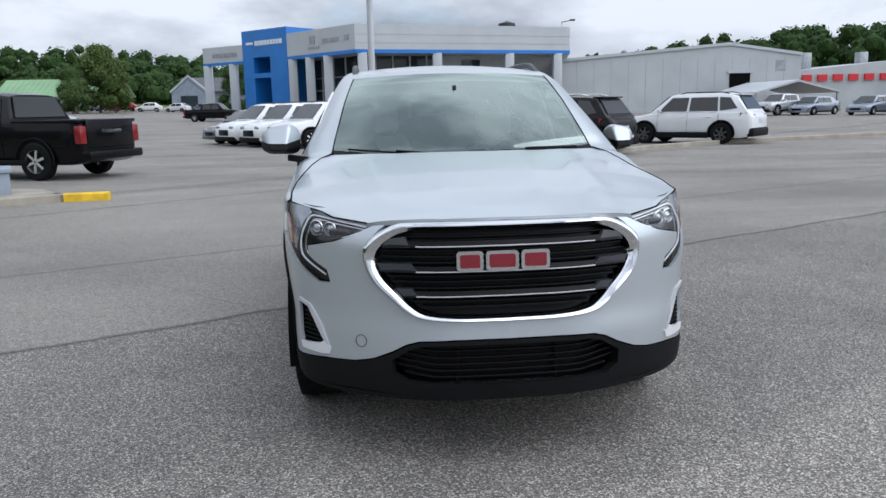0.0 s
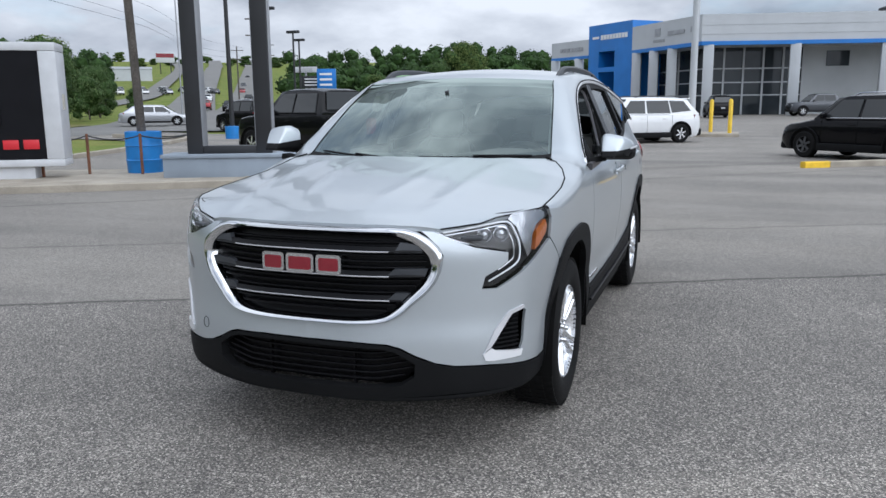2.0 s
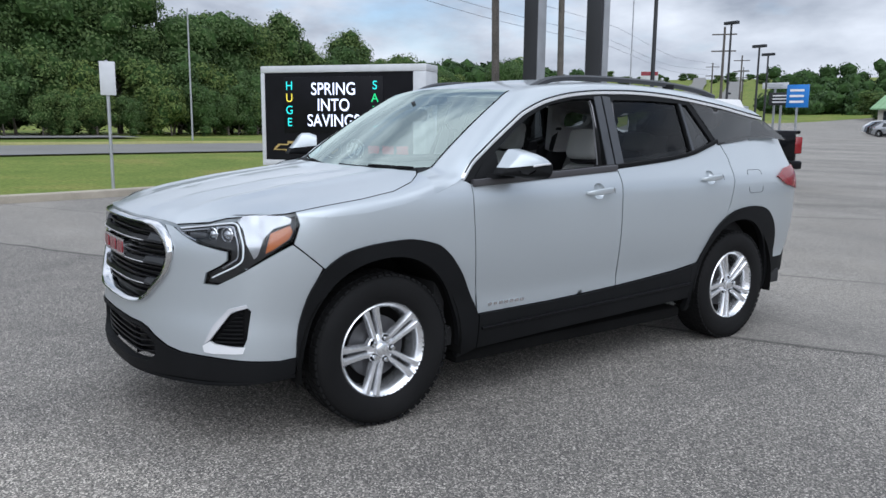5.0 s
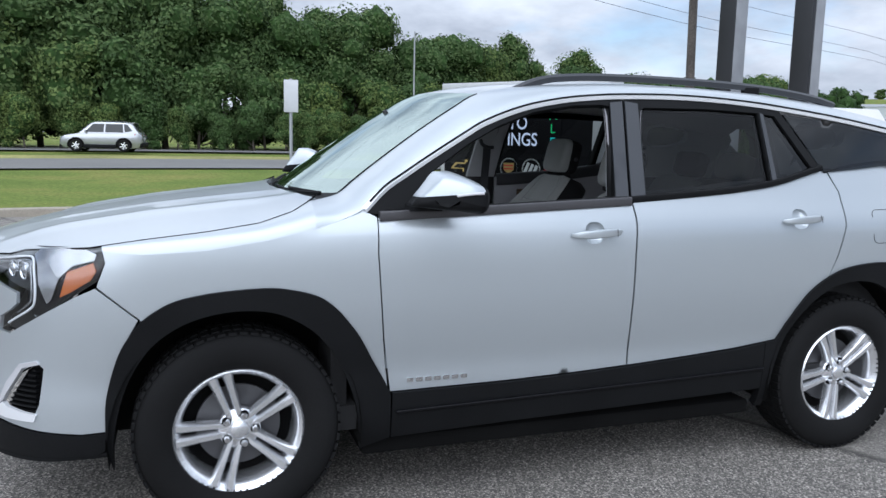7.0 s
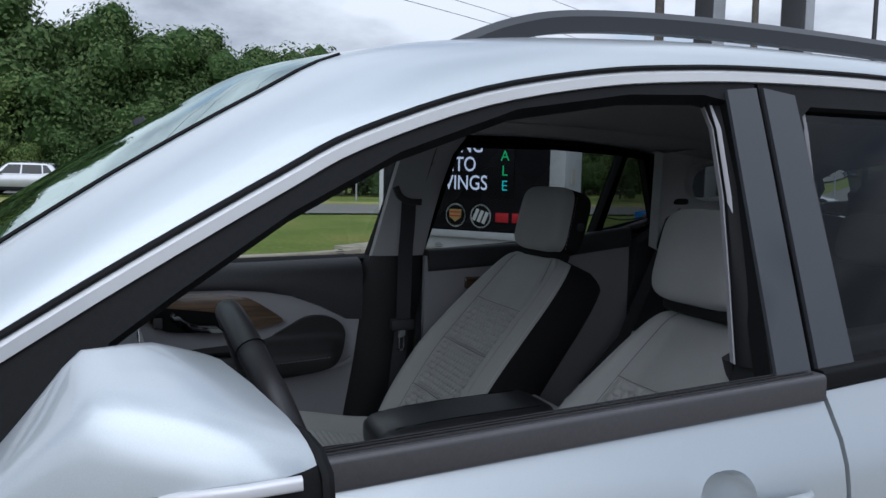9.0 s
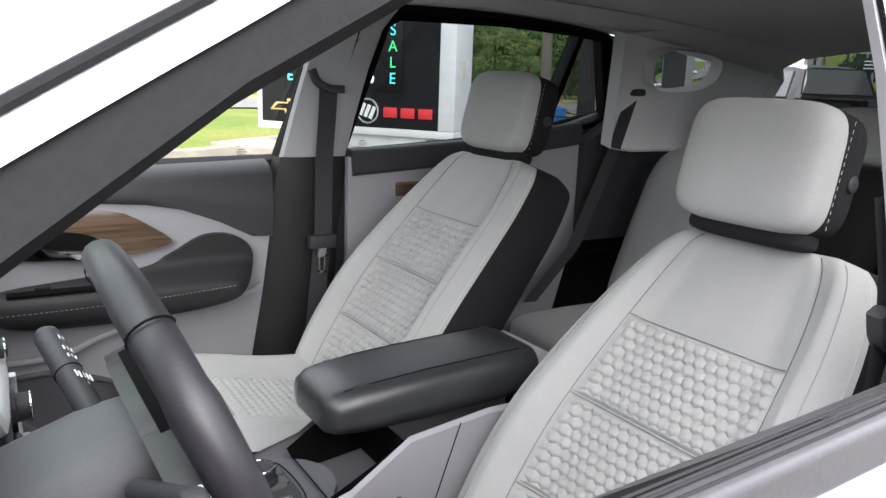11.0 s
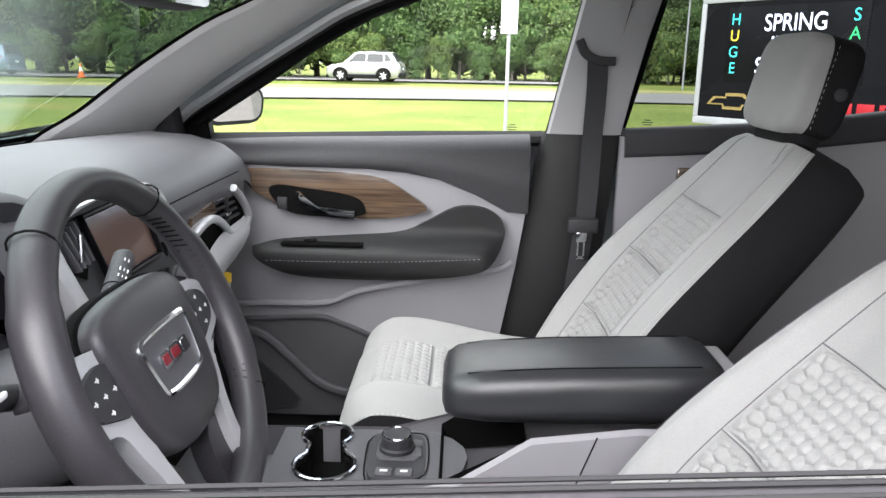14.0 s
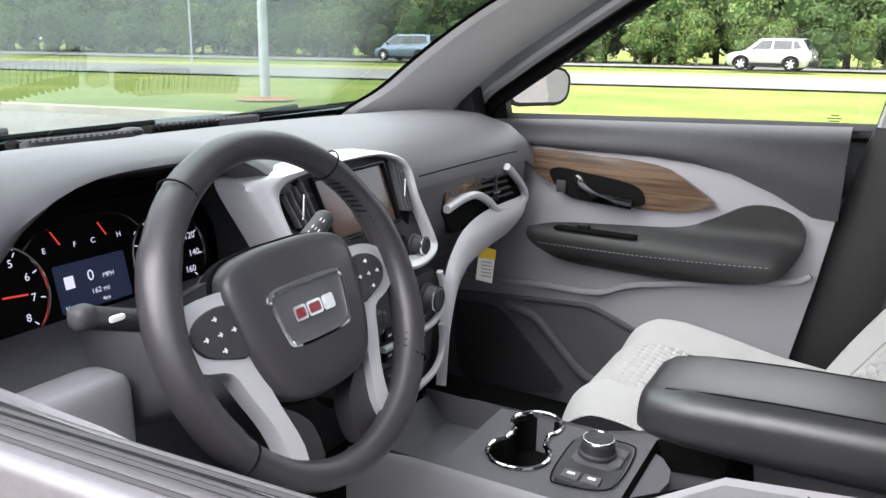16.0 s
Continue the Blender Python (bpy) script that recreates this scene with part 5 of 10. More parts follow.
M_CLOTH = material("light grey seat cloth", (0.365, 0.365, 0.36), 0.9, grain=0.10, grain_scale=900, stain=0.05, stain_scale=8, bump=0.25, bump_scale=1400, sheen=0.2)
M_CLOTHDARK = material("black seat cloth", (0.012, 0.0115, 0.013), 0.9, spec=0.25, grain=0.2, grain_scale=900, bump=0.2, bump_scale=1200)
M_DASH = material("charcoal soft plastic", (0.096, 0.096, 0.104), 0.5, spec=0.45, grain=0.1, grain_scale=700, stain=0.08, stain_scale=5, bump=0.2, bump_scale=1100)
M_DASHDARK = material("dark charcoal plastic", (0.080, 0.079, 0.087), 0.5, spec=0.45, grain=0.1, grain_scale=700, stain=0.1, stain_scale=5, bump=0.2, bump_scale=1100)
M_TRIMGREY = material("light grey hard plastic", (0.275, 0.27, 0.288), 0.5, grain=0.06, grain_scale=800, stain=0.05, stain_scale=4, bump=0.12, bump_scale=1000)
M_LEATHER = material("black stitched leather", (0.034, 0.032, 0.036), 0.38, spec=0.5, grain=0.12, grain_scale=500, stain=0.15, stain_scale=9, bump=0.12, bump_scale=1100)
M_SOFTBLACK = material("black soft trim", (0.033, 0.033, 0.037), 0.55, spec=0.4, grain=0.1, stain=0.1, bump=0.2, bump_scale=900)
M_PILLAR = material("pale grey pillar cover", (0.70, 0.695, 0.70), 0.7, grain=0.05, grain_scale=700, stain=0.04, stain_scale=4, bump=0.1, bump_scale=900)
# M_PILLAR's cover again, darkened in colour for the light on the middle pillar
M_PILLARMID = material("pillar cover darkened for its light", (0.40, 0.397, 0.41), 0.6, grain=0.05, grain_scale=700, stain=0.05, stain_scale=4, bump=0.1, bump_scale=900)
M_STACK = material("satin grey stack plastic", (0.62, 0.62, 0.64), 0.33, 0.3, stain=0.05)
M_ARMTOP = material("black glossy vinyl", (0.026, 0.027, 0.030), 0.31, grain=0.1, grain_scale=500, stain=0.1, stain_scale=8, bump=0.2, bump_scale=900, spec=0.7)
M_ARM = material("black padded vinyl", (0.014, 0.014, 0.015), 0.45, grain=0.1, stain=0.1, bump=0.25, bump_scale=800, spec=0.4)
M_THREAD = material("pale thread", (0.5, 0.5, 0.48), 0.8, grain=0.2, grain_scale=600)
M_WOOD = wood_material()
M_REDBUTTON = material("red release button plastic", (0.45, 0.02, 0.02), 0.35, stain=0.05)
M_SCREEN = material("switched off screen", (0.12, 0.075, 0.06), 0.12, stain=0.15)
M_BELT = material("black webbing", (0.03, 0.03, 0.034), 0.8, grain=0.3, grain_scale=1200, bump=0.3, bump_scale=1500)
M_HEADLINER = material("grey headliner felt", (0.62, 0.61, 0.61), 0.95, grain=0.1, grain_scale=600, bump=0.2, bump_scale=900)
M_CARPET = material("black carpet", (0.018, 0.018, 0.019), 0.95, grain=0.4, grain_scale=400, bump=0.5, bump_scale=600)
M_WHITE = material("white print", (0.75, 0.75, 0.75), 0.6, stain=0.03)
M_YELLOW = material("yellow paint", (0.75, 0.50, 0.03), 0.55, stain=0.12, grain=0.06)
M_PAPER = material("white paper tag", (0.78, 0.77, 0.74), 0.7, stain=0.05)
M_GLOWWHITE = emitter("lit white figures", (0.8, 0.85, 1.0), 0.075)
M_GLOWBLUE = emitter("lit blue display", (0.02, 0.03, 0.075), 0.045)
M_GLOWRED = emitter("lit red needle", (0.9, 0.08, 0.06), 0.06)


def cut(bm, co, no):
    bmesh.ops.bisect_plane(bm, geom=bm.verts[:] + bm.edges[:] + bm.faces[:], plane_co=co, plane_no=no, clear_inner=True)
    return bm


def stitches(path, r=0.0011, gap=2):
    """A seam of short threads along a path."""
    pts_ = resample([tuple(p) for p in path], 0.005, False)
    bms = [tube([pts_[i], pts_[i + 1]], r, 4) for i in range(0, len(pts_) - 1, gap)]
    return join(*bms)


def hexdome(a, b, w):
    """Height of a quilted cell pattern, 0 at the seams and 1 in the middles."""
    h = w * math.sqrt(3) / 2
    best, tilt = 9.0, 0.0
    j0 = round(b / h)
    for j in (j0 - 1, j0, j0 + 1):
        off = 0.5 * w if j % 2 else 0.0
        da, db_ = abs(a - off - round((a - off) / w) * w), abs(b - j * h)
        d = max(da, 0.5 * da + 0.866 * db_)
        if d < best:
            best, tilt = d, (b - j * h) / w
    return max(0.0, 1 - (best / (w * 0.5)) ** 3) * (1 - 0.9 * tilt)


# steering wheel
SW_C, SW_TILT = Vector((0.420, 0.930, 1.062)), 23
SW_M = Matrix.Translation(SW_C) @ Matrix(((1, 0, 0, 0), (0, -math.sin(radians(SW_TILT)), math.cos(radians(SW_TILT)), 0), (0, math.cos(radians(SW_TILT)), math.sin(radians(SW_TILT)), 0), (0, 0, 0, 1)))


def sw(bm):
    """From the wheel's own plane (x across to the left of the car, y up, z to the driver)."""
    bm.transform(SW_M)
    bmesh.ops.recalc_face_normals(bm, faces=bm.faces)
    return bm


rim_rows = []
for i in range(72):
    a = 2 * math.pi * i / 72
    thick = 0.0165 + 0.002 * max(0, math.cos(2 * a - math.pi / 2)) + (0.002 if abs(math.sin(a)) < 0.5 else 0)
    rim_rows.append([((0.184 + thick * math.cos(b)) * math.cos(a), (0.183 + thick * math.cos(b)) * math.sin(a), thick * 1.1 * math.sin(b)) for b in np.linspace(0, 2 * math.pi, 14, endpoint=False)])
bm = loft(rim_rows + rim_rows[:1], True)
bmesh.ops.remove_doubles(bm, verts=bm.verts, dist=1e-5)
wheel = part("steering_wheel", sw(bm), M_LEATHER, suv, "black leather steering wheel")
for a in (52, 128, -38, -142):
    ca, sa = math.cos(radians(a)), math.sin(radians(a))
    part("rim_seam", sw(tube([((0.187 + 0.0195 * math.cos(b)) * ca, (0.185 + 0.0195 * math.cos(b)) * sa, 0.0205 * math.sin(b)) for b in np.linspace(0, 2 * math.pi, 16, endpoint=False)], 0.0012, 5, up=(ca, sa, 0.01), closed=True)), M_SHADOWBLACK, wheel)
for sgn in (1, -1):
    for a0, a1 in ((10, 50), (-36, -10)):
        for k in range(int(abs(a1 - a0) / 3.0)):
            a = radians(a0 + 3.0 * k)
            r0 = 0.1685
            lace = tube([(sgn * r0 * math.cos(a), r0 * math.sin(a) * 0.985, 0.010), (sgn * (r0 - 0.0015) * math.cos(a + 0.04), (r0 - 0.0015) * math.sin(a + 0.04) * 0.985, -0.004)], 0.0009, 5, up=(0, 0, 1))
            part("rim_lace", sw(lace), M_SHADOWBLACK, wheel, "black laced stitch")


def closed(pts, n=3):
    """A closed smooth outline through the points."""
    p = [Vector(q) for q in pts]
    m_ = len(p)
    out = []
    for i in range(m_):
        a, b, c, d = p[i - 1], p[i], p[(i + 1) % m_], p[(i + 2) % m_]
        for k in range(n):
            t = k / n
            q = 0.5 * (2 * b + (c - a) * t + (2 * a - 5 * b + 4 * c - d) * t * t + (3 * b - a - 3 * c + d) * t ** 3)
            out.append(tuple(q))
    return out


def puffed(outline, steps):
    """A plate with rolled edges: the outline drawn in by each step and lifted to its height."""
    cx_ = sum(p[0] for p in outline) / len(outline)
    cy_ = sum(p[1] for p in outline) / len(outline)
    return solid([[(cx_ + (x - cx_) * k, cy_ + (y - cy_) * k, z) for x, y in outline] for k, z in steps])


PAD = [(0.103, 0.046), (0.085, 0.066), (0.045, 0.074), (0, 0.075), (-0.045, 0.074), (-0.085, 0.066), (-0.103, 0.046), (-0.101, 0.005), (-0.092, -0.045), (-0.072, -0.082), (-0.035, -0.096), (0, -0.098), (0.035, -0.096), (0.072, -0.082), (0.092, -0.045), (0.101, 0.005)]
pad_ring = closed(PAD, 4)
part("horn_pad", sw(puffed(pad_ring, ((0.98, -0.045), (1.0, -0.02), (1.0, -0.006), (0.975, 0.002), (0.93, 0.006), (0.80, 0.009), (0.45, 0.011)))), M_LEATHER, wheel, "black moulded horn pad")
part("pad_gap", sw(puffed(pad_ring, ((1.03, -0.03), (1.035, -0.016), (1.0, -0.014)))), M_SHADOWBLACK, wheel)
ring = [(x * 0.95, y * 0.86 - 0.0065) for x, y in closed([(-0.061, 0.030), (-0.050, 0.0355), (0.0, 0.037), (0.050, 0.0355), (0.061, 0.030), (0.0615, 0.018), (0.055, -0.020), (0.046, -0.033), (0.0, -0.036), (-0.046, -0.033), (-0.055, -0.020), (-0.0615, 0.018)], 4)]
part("badge_ring", sw(sweep([(x, y, 0.0105) for x, y in ring], [(-0.0036, -0.003), (0.0036, -0.003), (0.003, 0.002), (0.0, 0.0035), (-0.003, 0.002)], up=(0, 0, 1), closed=True)), M_CHROME, wheel, "chrome badge ring")
part("badge_plate", sw(prism([(x * 0.97, (y + 0.0065) * 0.97 - 0.0065) for x, y in ring], lambda a, b: (a, b, 0.006), lambda a, b: (a, b, 0.0112))), M_DASHDARK, wheel)
for cx, w_ in ((0.0235, 0.020), (0.0, 0.024), (-0.0235, 0.020)):
    part("badge_block", sw(prism(rect(w_, 0.0165, 0.003), lambda a, b, cx=cx: (a + cx, b - 0.006, 0.0108), lambda a, b, cx=cx: (a + cx, b - 0.006, 0.0132))), M_CHROME, wheel, "small chrome badge block")
    part("badge_block_face", sw(prism(rect(w_ - 0.006, 0.0105, 0.002), lambda a, b, cx=cx: (a + cx, b - 0.006, 0.0130), lambda a, b, cx=cx: (a + cx, b - 0.006, 0.0137))), M_RED if cx >= 0 else M_CHROME, wheel, "small red badge face")
SPOKE = [(0.086, 0.038), (0.125, 0.043), (0.160, 0.034), (0.176, 0.014), (0.174, -0.012), (0.152, -0.026), (0.124, -0.036), (0.111, -0.066), (0.096, -0.104), (0.091, -0.138), (0.094, -0.166), (0.086, -0.173), (0.074, -0.172), (0.067, -0.136), (0.079, -0.088), (0.087, -0.05), (0.090, 0.0)]
BUTTONS = [(0.094, 0.024), (0.118, 0.031), (0.146, 0.024), (0.157, 0.008), (0.148, -0.010), (0.122, -0.021), (0.097, -0.026), (0.092, 0.0)]
for sgn in (1, -1):
    out_ = [(sgn * x, y) for x, y in closed(SPOKE, 3)]
    part("spoke", sw(solid([[(x, y, -0.026) for x, y in out_], [(x, y, -0.010) for x, y in out_], [(x - sgn * 0.0015, y, -0.004) for x, y in out_]])), M_SATIN, wheel, "satin silver spoke frame", angle=50)
    pad_ = [(sgn * x, y) for x, y in closed(BUTTONS, 3)]
    part("button_pad", sw(puffed(pad_, ((1.0, -0.008), (1.0, -0.0015), (0.96, 0.0)))), M_SOFTBLACK, wheel, "black button pad")
    for bx, by in ((0.125, 0.020), (0.125, -0.012), (0.106, 0.004), (0.142, 0.004), (0.124, 0.004)):
        part("button_mark", sw(join(prism(rect(0.0062, 0.0016, 0.0006), lambda a, b: (sgn * bx + a, by + b, -0.001), lambda a, b: (sgn * bx + a, by + b, 0.0007)), prism(rect(0.0016, 0.0052, 0.0006), lambda a, b: (sgn * bx + a - 0.001, by + b, -0.001), lambda a, b: (sgn * bx + a - 0.001, by + b, 0.0006)))), M_WHITE, wheel)
    web = [(sgn * x, y) for x, y in closed([(0.095, -0.03), (0.070, -0.085), (0.048, -0.105), (0.030, -0.130), (0.034, -0.176), (0.080, -0.178), (0.076, -0.13), (0.085, -0.09)], 3)]
    part("spoke_web", sw(puffed(web, ((0.96, -0.04), (1.0, -0.026), (0.95, -0.016)))), M_LEATHER, wheel, "black lower spoke web")
    wing = [(sgn * x, y) for x, y in closed([(0.080, 0.058), (0.110, 0.056), (0.160, 0.045), (0.176, 0.030), (0.165, 0.026), (0.120, 0.036), (0.085, 0.034)], 3)]
    part("spoke_wing", sw(puffed(wing, ((0.96, -0.045), (1.0, -0.028), (0.94, -0.018)))), M_LEATHER, wheel, "black upper spoke cover")
# steering column and stalks
part("steering_column", solid([[SW_M @ Vector((x * k, y * k - 0.015, z)) for x, y in rect(0.16, 0.13, 0.04)] for k, z in ((0.85, -0.03), (1.0, -0.08), (1.1, -0.22), (1.1, -0.32))]), M_DASH, suv, "charcoal steering column shroud")
ST0, ST1 = Vector((0.40, 0.853, 1.052)), Vector((0.243, 0.818, 1.110))
stalk = part("wiper_stalk", sweep([ST0.lerp(ST1, t) for t in (0.0, 0.35, 0.60, 0.63, 0.95, 1.0)], circle(0.0135, 14)), M_SOFTBLACK, suv, "black wiper stalk with white marks")
st_d = (ST1 - ST0).normalized()
st_n = (Vector((0.8, 0.6, 0.25)) - st_d * Vector((0.8, 0.6, 0.25)).dot(st_d)).normalized()
st_s = st_d.cross(st_n)
for f_, n_, w_ in ((0.42, 1, 0.004), (0.50, 5, 0.010), (0.70, 3, 0.005), (0.78, 3, 0.006), (0.90, 2, 0.006)):
    for k in range(n_):
        q = ST0.lerp(ST1, f_) + st_s * 0.0048 * (k - (n_ - 1) / 2) + st_n * 0.0128
        part("stalk_mark", tube([q - st_d * w_ * 0.5, q + st_d * w_ * 0.5], 0.0010, 4), M_WHITE, stalk)
part("stalk_ring", tube([ST0.lerp(ST1, 0.615) + 0.0137 * (st_n * math.cos(a) + st_s * math.sin(a)) for a in np.linspace(0, 2 * math.pi, 18, endpoint=False)], 0.0009, 4, up=st_d, closed=True), M_SHADOWBLACK, stalk)
part("stalk_end", lump(ST1, (0.0125, 0.0125, 0.0125), 0.8), M_SOFTBLACK, stalk)
stalk = part("turn_stalk", tube([(0.52, 0.86, 1.055), (0.59, 0.868, 1.083), (0.645, 0.875, 1.104)], 0.011, 12), M_SOFTBLACK, suv, "black turn signal stalk")
part("stalk_end", lump((0.650, 0.8755, 1.106), (0.0115, 0.011, 0.0115), 0.7), M_SOFTBLACK, stalk)
part("stalk_mark", lump((0.625, 0.8875, 1.100), (0.008, 0.002, 0.003)), M_WHITE, stalk)

# dashboard: top pad, driver's hood, face
rows = []
for x in np.linspace(-0.74, 0.74, 60):
    hump = math.exp(-((x - 0.42) / 0.20) ** 4)
    side_drop = 0.055 * max(0.0, (abs(x) - 0.62) / 0.12) ** 2
    yb = 0.30 + 0.10 * (x / 0.74) ** 2
    prof_ = [(yb - 0.05, 1.150), (yb, 1.176), (yb + 0.08, 1.186), (0.50, 1.190 + 0.012 * hump), (0.60, 1.184 + 0.028 * hump), (0.67, 1.166 + 0.048 * hump), (0.705 + 0.02 * hump, 1.14 + 0.066 * hump), (0.718 + 0.012 * hump, 1.115 + 0.083 * hump), (0.722 - 0.04 * hump, 1.08 + 0.105 * hump)]
    rows.append([(x, y, z - side_drop) for y, z in prof_])
part("dashboard", outward(loft(rows), (0, 0.3, 0.9)), M_DASH, suv, "charcoal soft dashboard top", angle=70)
# slotted defroster vents along the windscreen
for x0, x1, y0 in ((0.375, 0.185, 0.375), (0.085, -0.165, 0.325)):
    dv = part("defroster_vent", prism(rect(abs(x1 - x0), 0.034, 0.012), lambda a, b: ((x0 + x1) / 2 + a, y0 + b, 1.1925 + 0.06 * b), lambda a, b: ((x0 + x1) / 2 + a, y0 + b, 1.17)), M_SOFTBLACK, suv, "black slotted defroster vent")
    for k in range(17):
        xv = x0 + (x1 - x0) * (k + 0.5) / 17
        part("vent_rib", prism(rect(0.0045, 0.028, 0.001), lambda a, b: (xv + a, y0 + b, 1.1955 + 0.06 * b), lambda a, b: (xv + a, y0 + b, 1.19)), M_SOFTBLACK, dv)
# face below: a shallow band under the pad, then the footwell falls away
rows = []
for x in np.linspace(-0.74, 0.22, 40):
    s = max(0.0, (abs(x) - 0.62) / 0.12) ** 2
    rows.append([(x, y - 0.05 * s, z - 0.03 * s) for y, z in ((0.715, 1.118), (0.722, 1.07), (0.715, 1.0), (0.700, 0.958), (0.690, 0.93), (0.66, 0.905), (0.60, 0.86), (0.555, 0.76), (0.52, 0.62), (0.46, 0.44))])
part("dash_face", outward(loft(rows), (0, 0.3, 0.9)), M_DASHDARK, suv, angle=60)
rows = []
for x in np.linspace(0.2, 0.74, 24):
    rows.append([(x, y, z) for y, z in ((0.60, 1.0), (0.650, 0.985), (0.675, 0.965), (0.68, 0.93), (0.66, 0.85), (0.62, 0.74), (0.56, 0.62), (0.48, 0.5))])
part("knee_panel", outward(loft(rows), (0.4, 0.3, 0.8)), M_DASHDARK, suv, "charcoal knee panel", angle=60)
part("dash_end_trim", lump((0.60, 0.735, 0.925), (0.085, 0.030, 0.060), 0.35), M_TRIMGREY, suv, "light grey dash end trim")
# silver trim that sweeps from the side vent down to the console
sweep_pts = rounded([(-0.655, 0.712, 0.985), (-0.62, 0.722, 0.966), (-0.55, 0.726, 0.957), (-0.44, 0.728, 0.950), (-0.345, 0.732, 0.934), (-0.285, 0.738, 0.903), (-0.235, 0.750, 0.870), (-0.185, 0.765, 0.80), (-0.165, 0.77, 0.70)], 5)
rows = []
for i, p in enumerate(sweep_pts):
    t = i / (len(sweep_pts) - 1)
    w = 0.012 + 0.032 * math.sin(math.pi * min(1.0, t * 1.15)) ** 0.8
    n = Vector((0.35 * t, 0, 1)).normalized() if t < 0.5 else Vector((0.35 + 1.2 * (t - 0.5), 0, 1.2 - t)).normalized()
    rows.append([Vector(p) + n * w * a + Vector((0, 0.016 * (1 - a * a), 0)) for a in np.linspace(-1, 1, 7)])
part("dash_trim", outward(loft(rows), (-0.4, 0.3, 0.9)), M_SATIN, suv, "satin silver sweeping dash trim", angle=60)
# side vent with wood inlay over an open pocket
vent = part("side_vent", prism([(-0.255, 1.018), (-0.26, 1.064), (-0.395, 1.074), (-0.53, 1.080), (-0.59, 1.050), (-0.645, 1.005), (-0.642, 0.972), (-0.52, 0.965), (-0.30, 0.968)], lambda x, z: (x, 0.68, z), lambda x, z: (x, 0.7205, z)), M_SHADOWBLACK, suv, "side air vent with wood inlay")
part("wood_inlay", prism([(-0.262, 1.036), (-0.263, 1.060), (-0.395, 1.069), (-0.42, 1.045), (-0.385, 1.044), (-0.33, 1.047)], lambda x, z: (x, 0.715, z), lambda x, z: (x, 0.7265, z)), M_WOOD, vent, "walnut inlay")
part("vent_blade", sweep([(x, 0.728, z) for x, z in rounded([(-0.258, 1.026), (-0.33, 1.037), (-0.388, 1.035), (-0.445, 1.012), (-0.490, 0.985), (-0.545, 0.977), (-0.615, 0.977), (-0.644, 0.990), (-0.628, 1.015), (-0.583, 1.048), (-0.533, 1.077)], 4)], rect(0.016, 0.016, 0.005), up=(0, 1, 0)), M_SATIN, vent, "satin silver vent surround")
for k in range(4):
    z = 1.014 + 0.0165 * k
    part("vent_slat", sweep([(-0.425 + 0.02 * (k == 0) * -1, 0.722, z), (-0.575 + 0.016 * k, 0.722, z - 0.003)], rect(0.012, 0.0045, 0.001)), M_SOFTBLACK, vent, "black vent slat")
part("vent_slat", sweep([(-0.485, 0.726, 1.008), (-0.478, 0.726, 1.066)], rect(0.006, 0.010, 0.001), up=(0, 1, 0)), M_SOFTBLACK, vent)
part("vent_tab", box(-0.499, -0.471, 0.724, 0.732, 1.024, 1.031, 0.002), M_CHROME, vent)
part("glove_box_seam", tube([(-0.69, 0.712, 1.100), (-0.51, 0.7265, 1.107), (-0.33, 0.7265, 1.107), (-0.157, 0.7265, 1.106)], 0.0014, 4), M_SHADOWBLACK, suv)
# centre stack: frame, screen, vents, knobs
FR_OUT = [(0.285, 1.145), (0.265, 1.160), (0.20, 1.164), (0.10, 1.166), (0.0, 1.167), (-0.055, 1.161), (-0.096, 1.147), (-0.116, 1.125), (-0.122, 1.075), (-0.147, 1.0), (-0.137, 0.970), (-0.07, 0.958), (0.05, 0.972), (0.20, 0.985), (0.235, 1.02), (0.256, 1.07)]
FR_IN = [(0.230, 1.124), (0.212, 1.143), (0.165, 1.152), (0.10, 1.158), (0.0, 1.159), (-0.05, 1.153), (-0.088, 1.139), (-0.105, 1.120), (-0.110, 1.075), (-0.132, 1.003), (-0.124, 0.988), (-0.07, 0.978), (0.05, 0.992), (0.17, 1.006), (0.203, 1.03), (0.221, 1.075)]


def stack_y(x, z):
    return 0.75 - 0.28 * (z - 1.06) - 0.05 * (x - 0.08) ** 2


FR_OUT, FR_IN = closed(FR_OUT, 4), closed(FR_IN, 4)
stack = part("infotainment_panel", region(FR_IN, lambda x, z: (x, stack_y(x, z) - 0.016, z), 0.04, rim=0), M_SOFTBLACK, suv, "centre stack with screen and air vents")
rows = []
for a, b in zip(FR_OUT + FR_OUT[:1], FR_IN + FR_IN[:1]):
    va, vb = Vector((a[0], stack_y(*a), a[1])), Vector((b[0], stack_y(*b), b[1]))
    rows.append([va + Vector((0, -0.06, 0)), va + Vector((0, -0.004, 0)), va.lerp(vb, 0.12) + Vector((0, 0.004, 0)), va.lerp(vb, 0.45) + Vector((0, 0.008, 0)), va.lerp(vb, 0.85) + Vector((0, 0.005, 0)), vb, vb + Vector((0, -0.03, 0))])
part("stack_frame", outward(loft(rows), (0.08, 0.6, 1.05)), M_STACK, stack, "satin silver stack frame", angle=40)
part("screen", prism([(0.140, 1.136), (-0.042, 1.140), (-0.052, 1.048), (0.120, 1.046)], lambda x, z: (x, stack_y(x, z) - 0.03, z), lambda x, z: (x, stack_y(x, z) - 0.010, z)), M_SCREEN, stack, "dark switched-off touch screen")
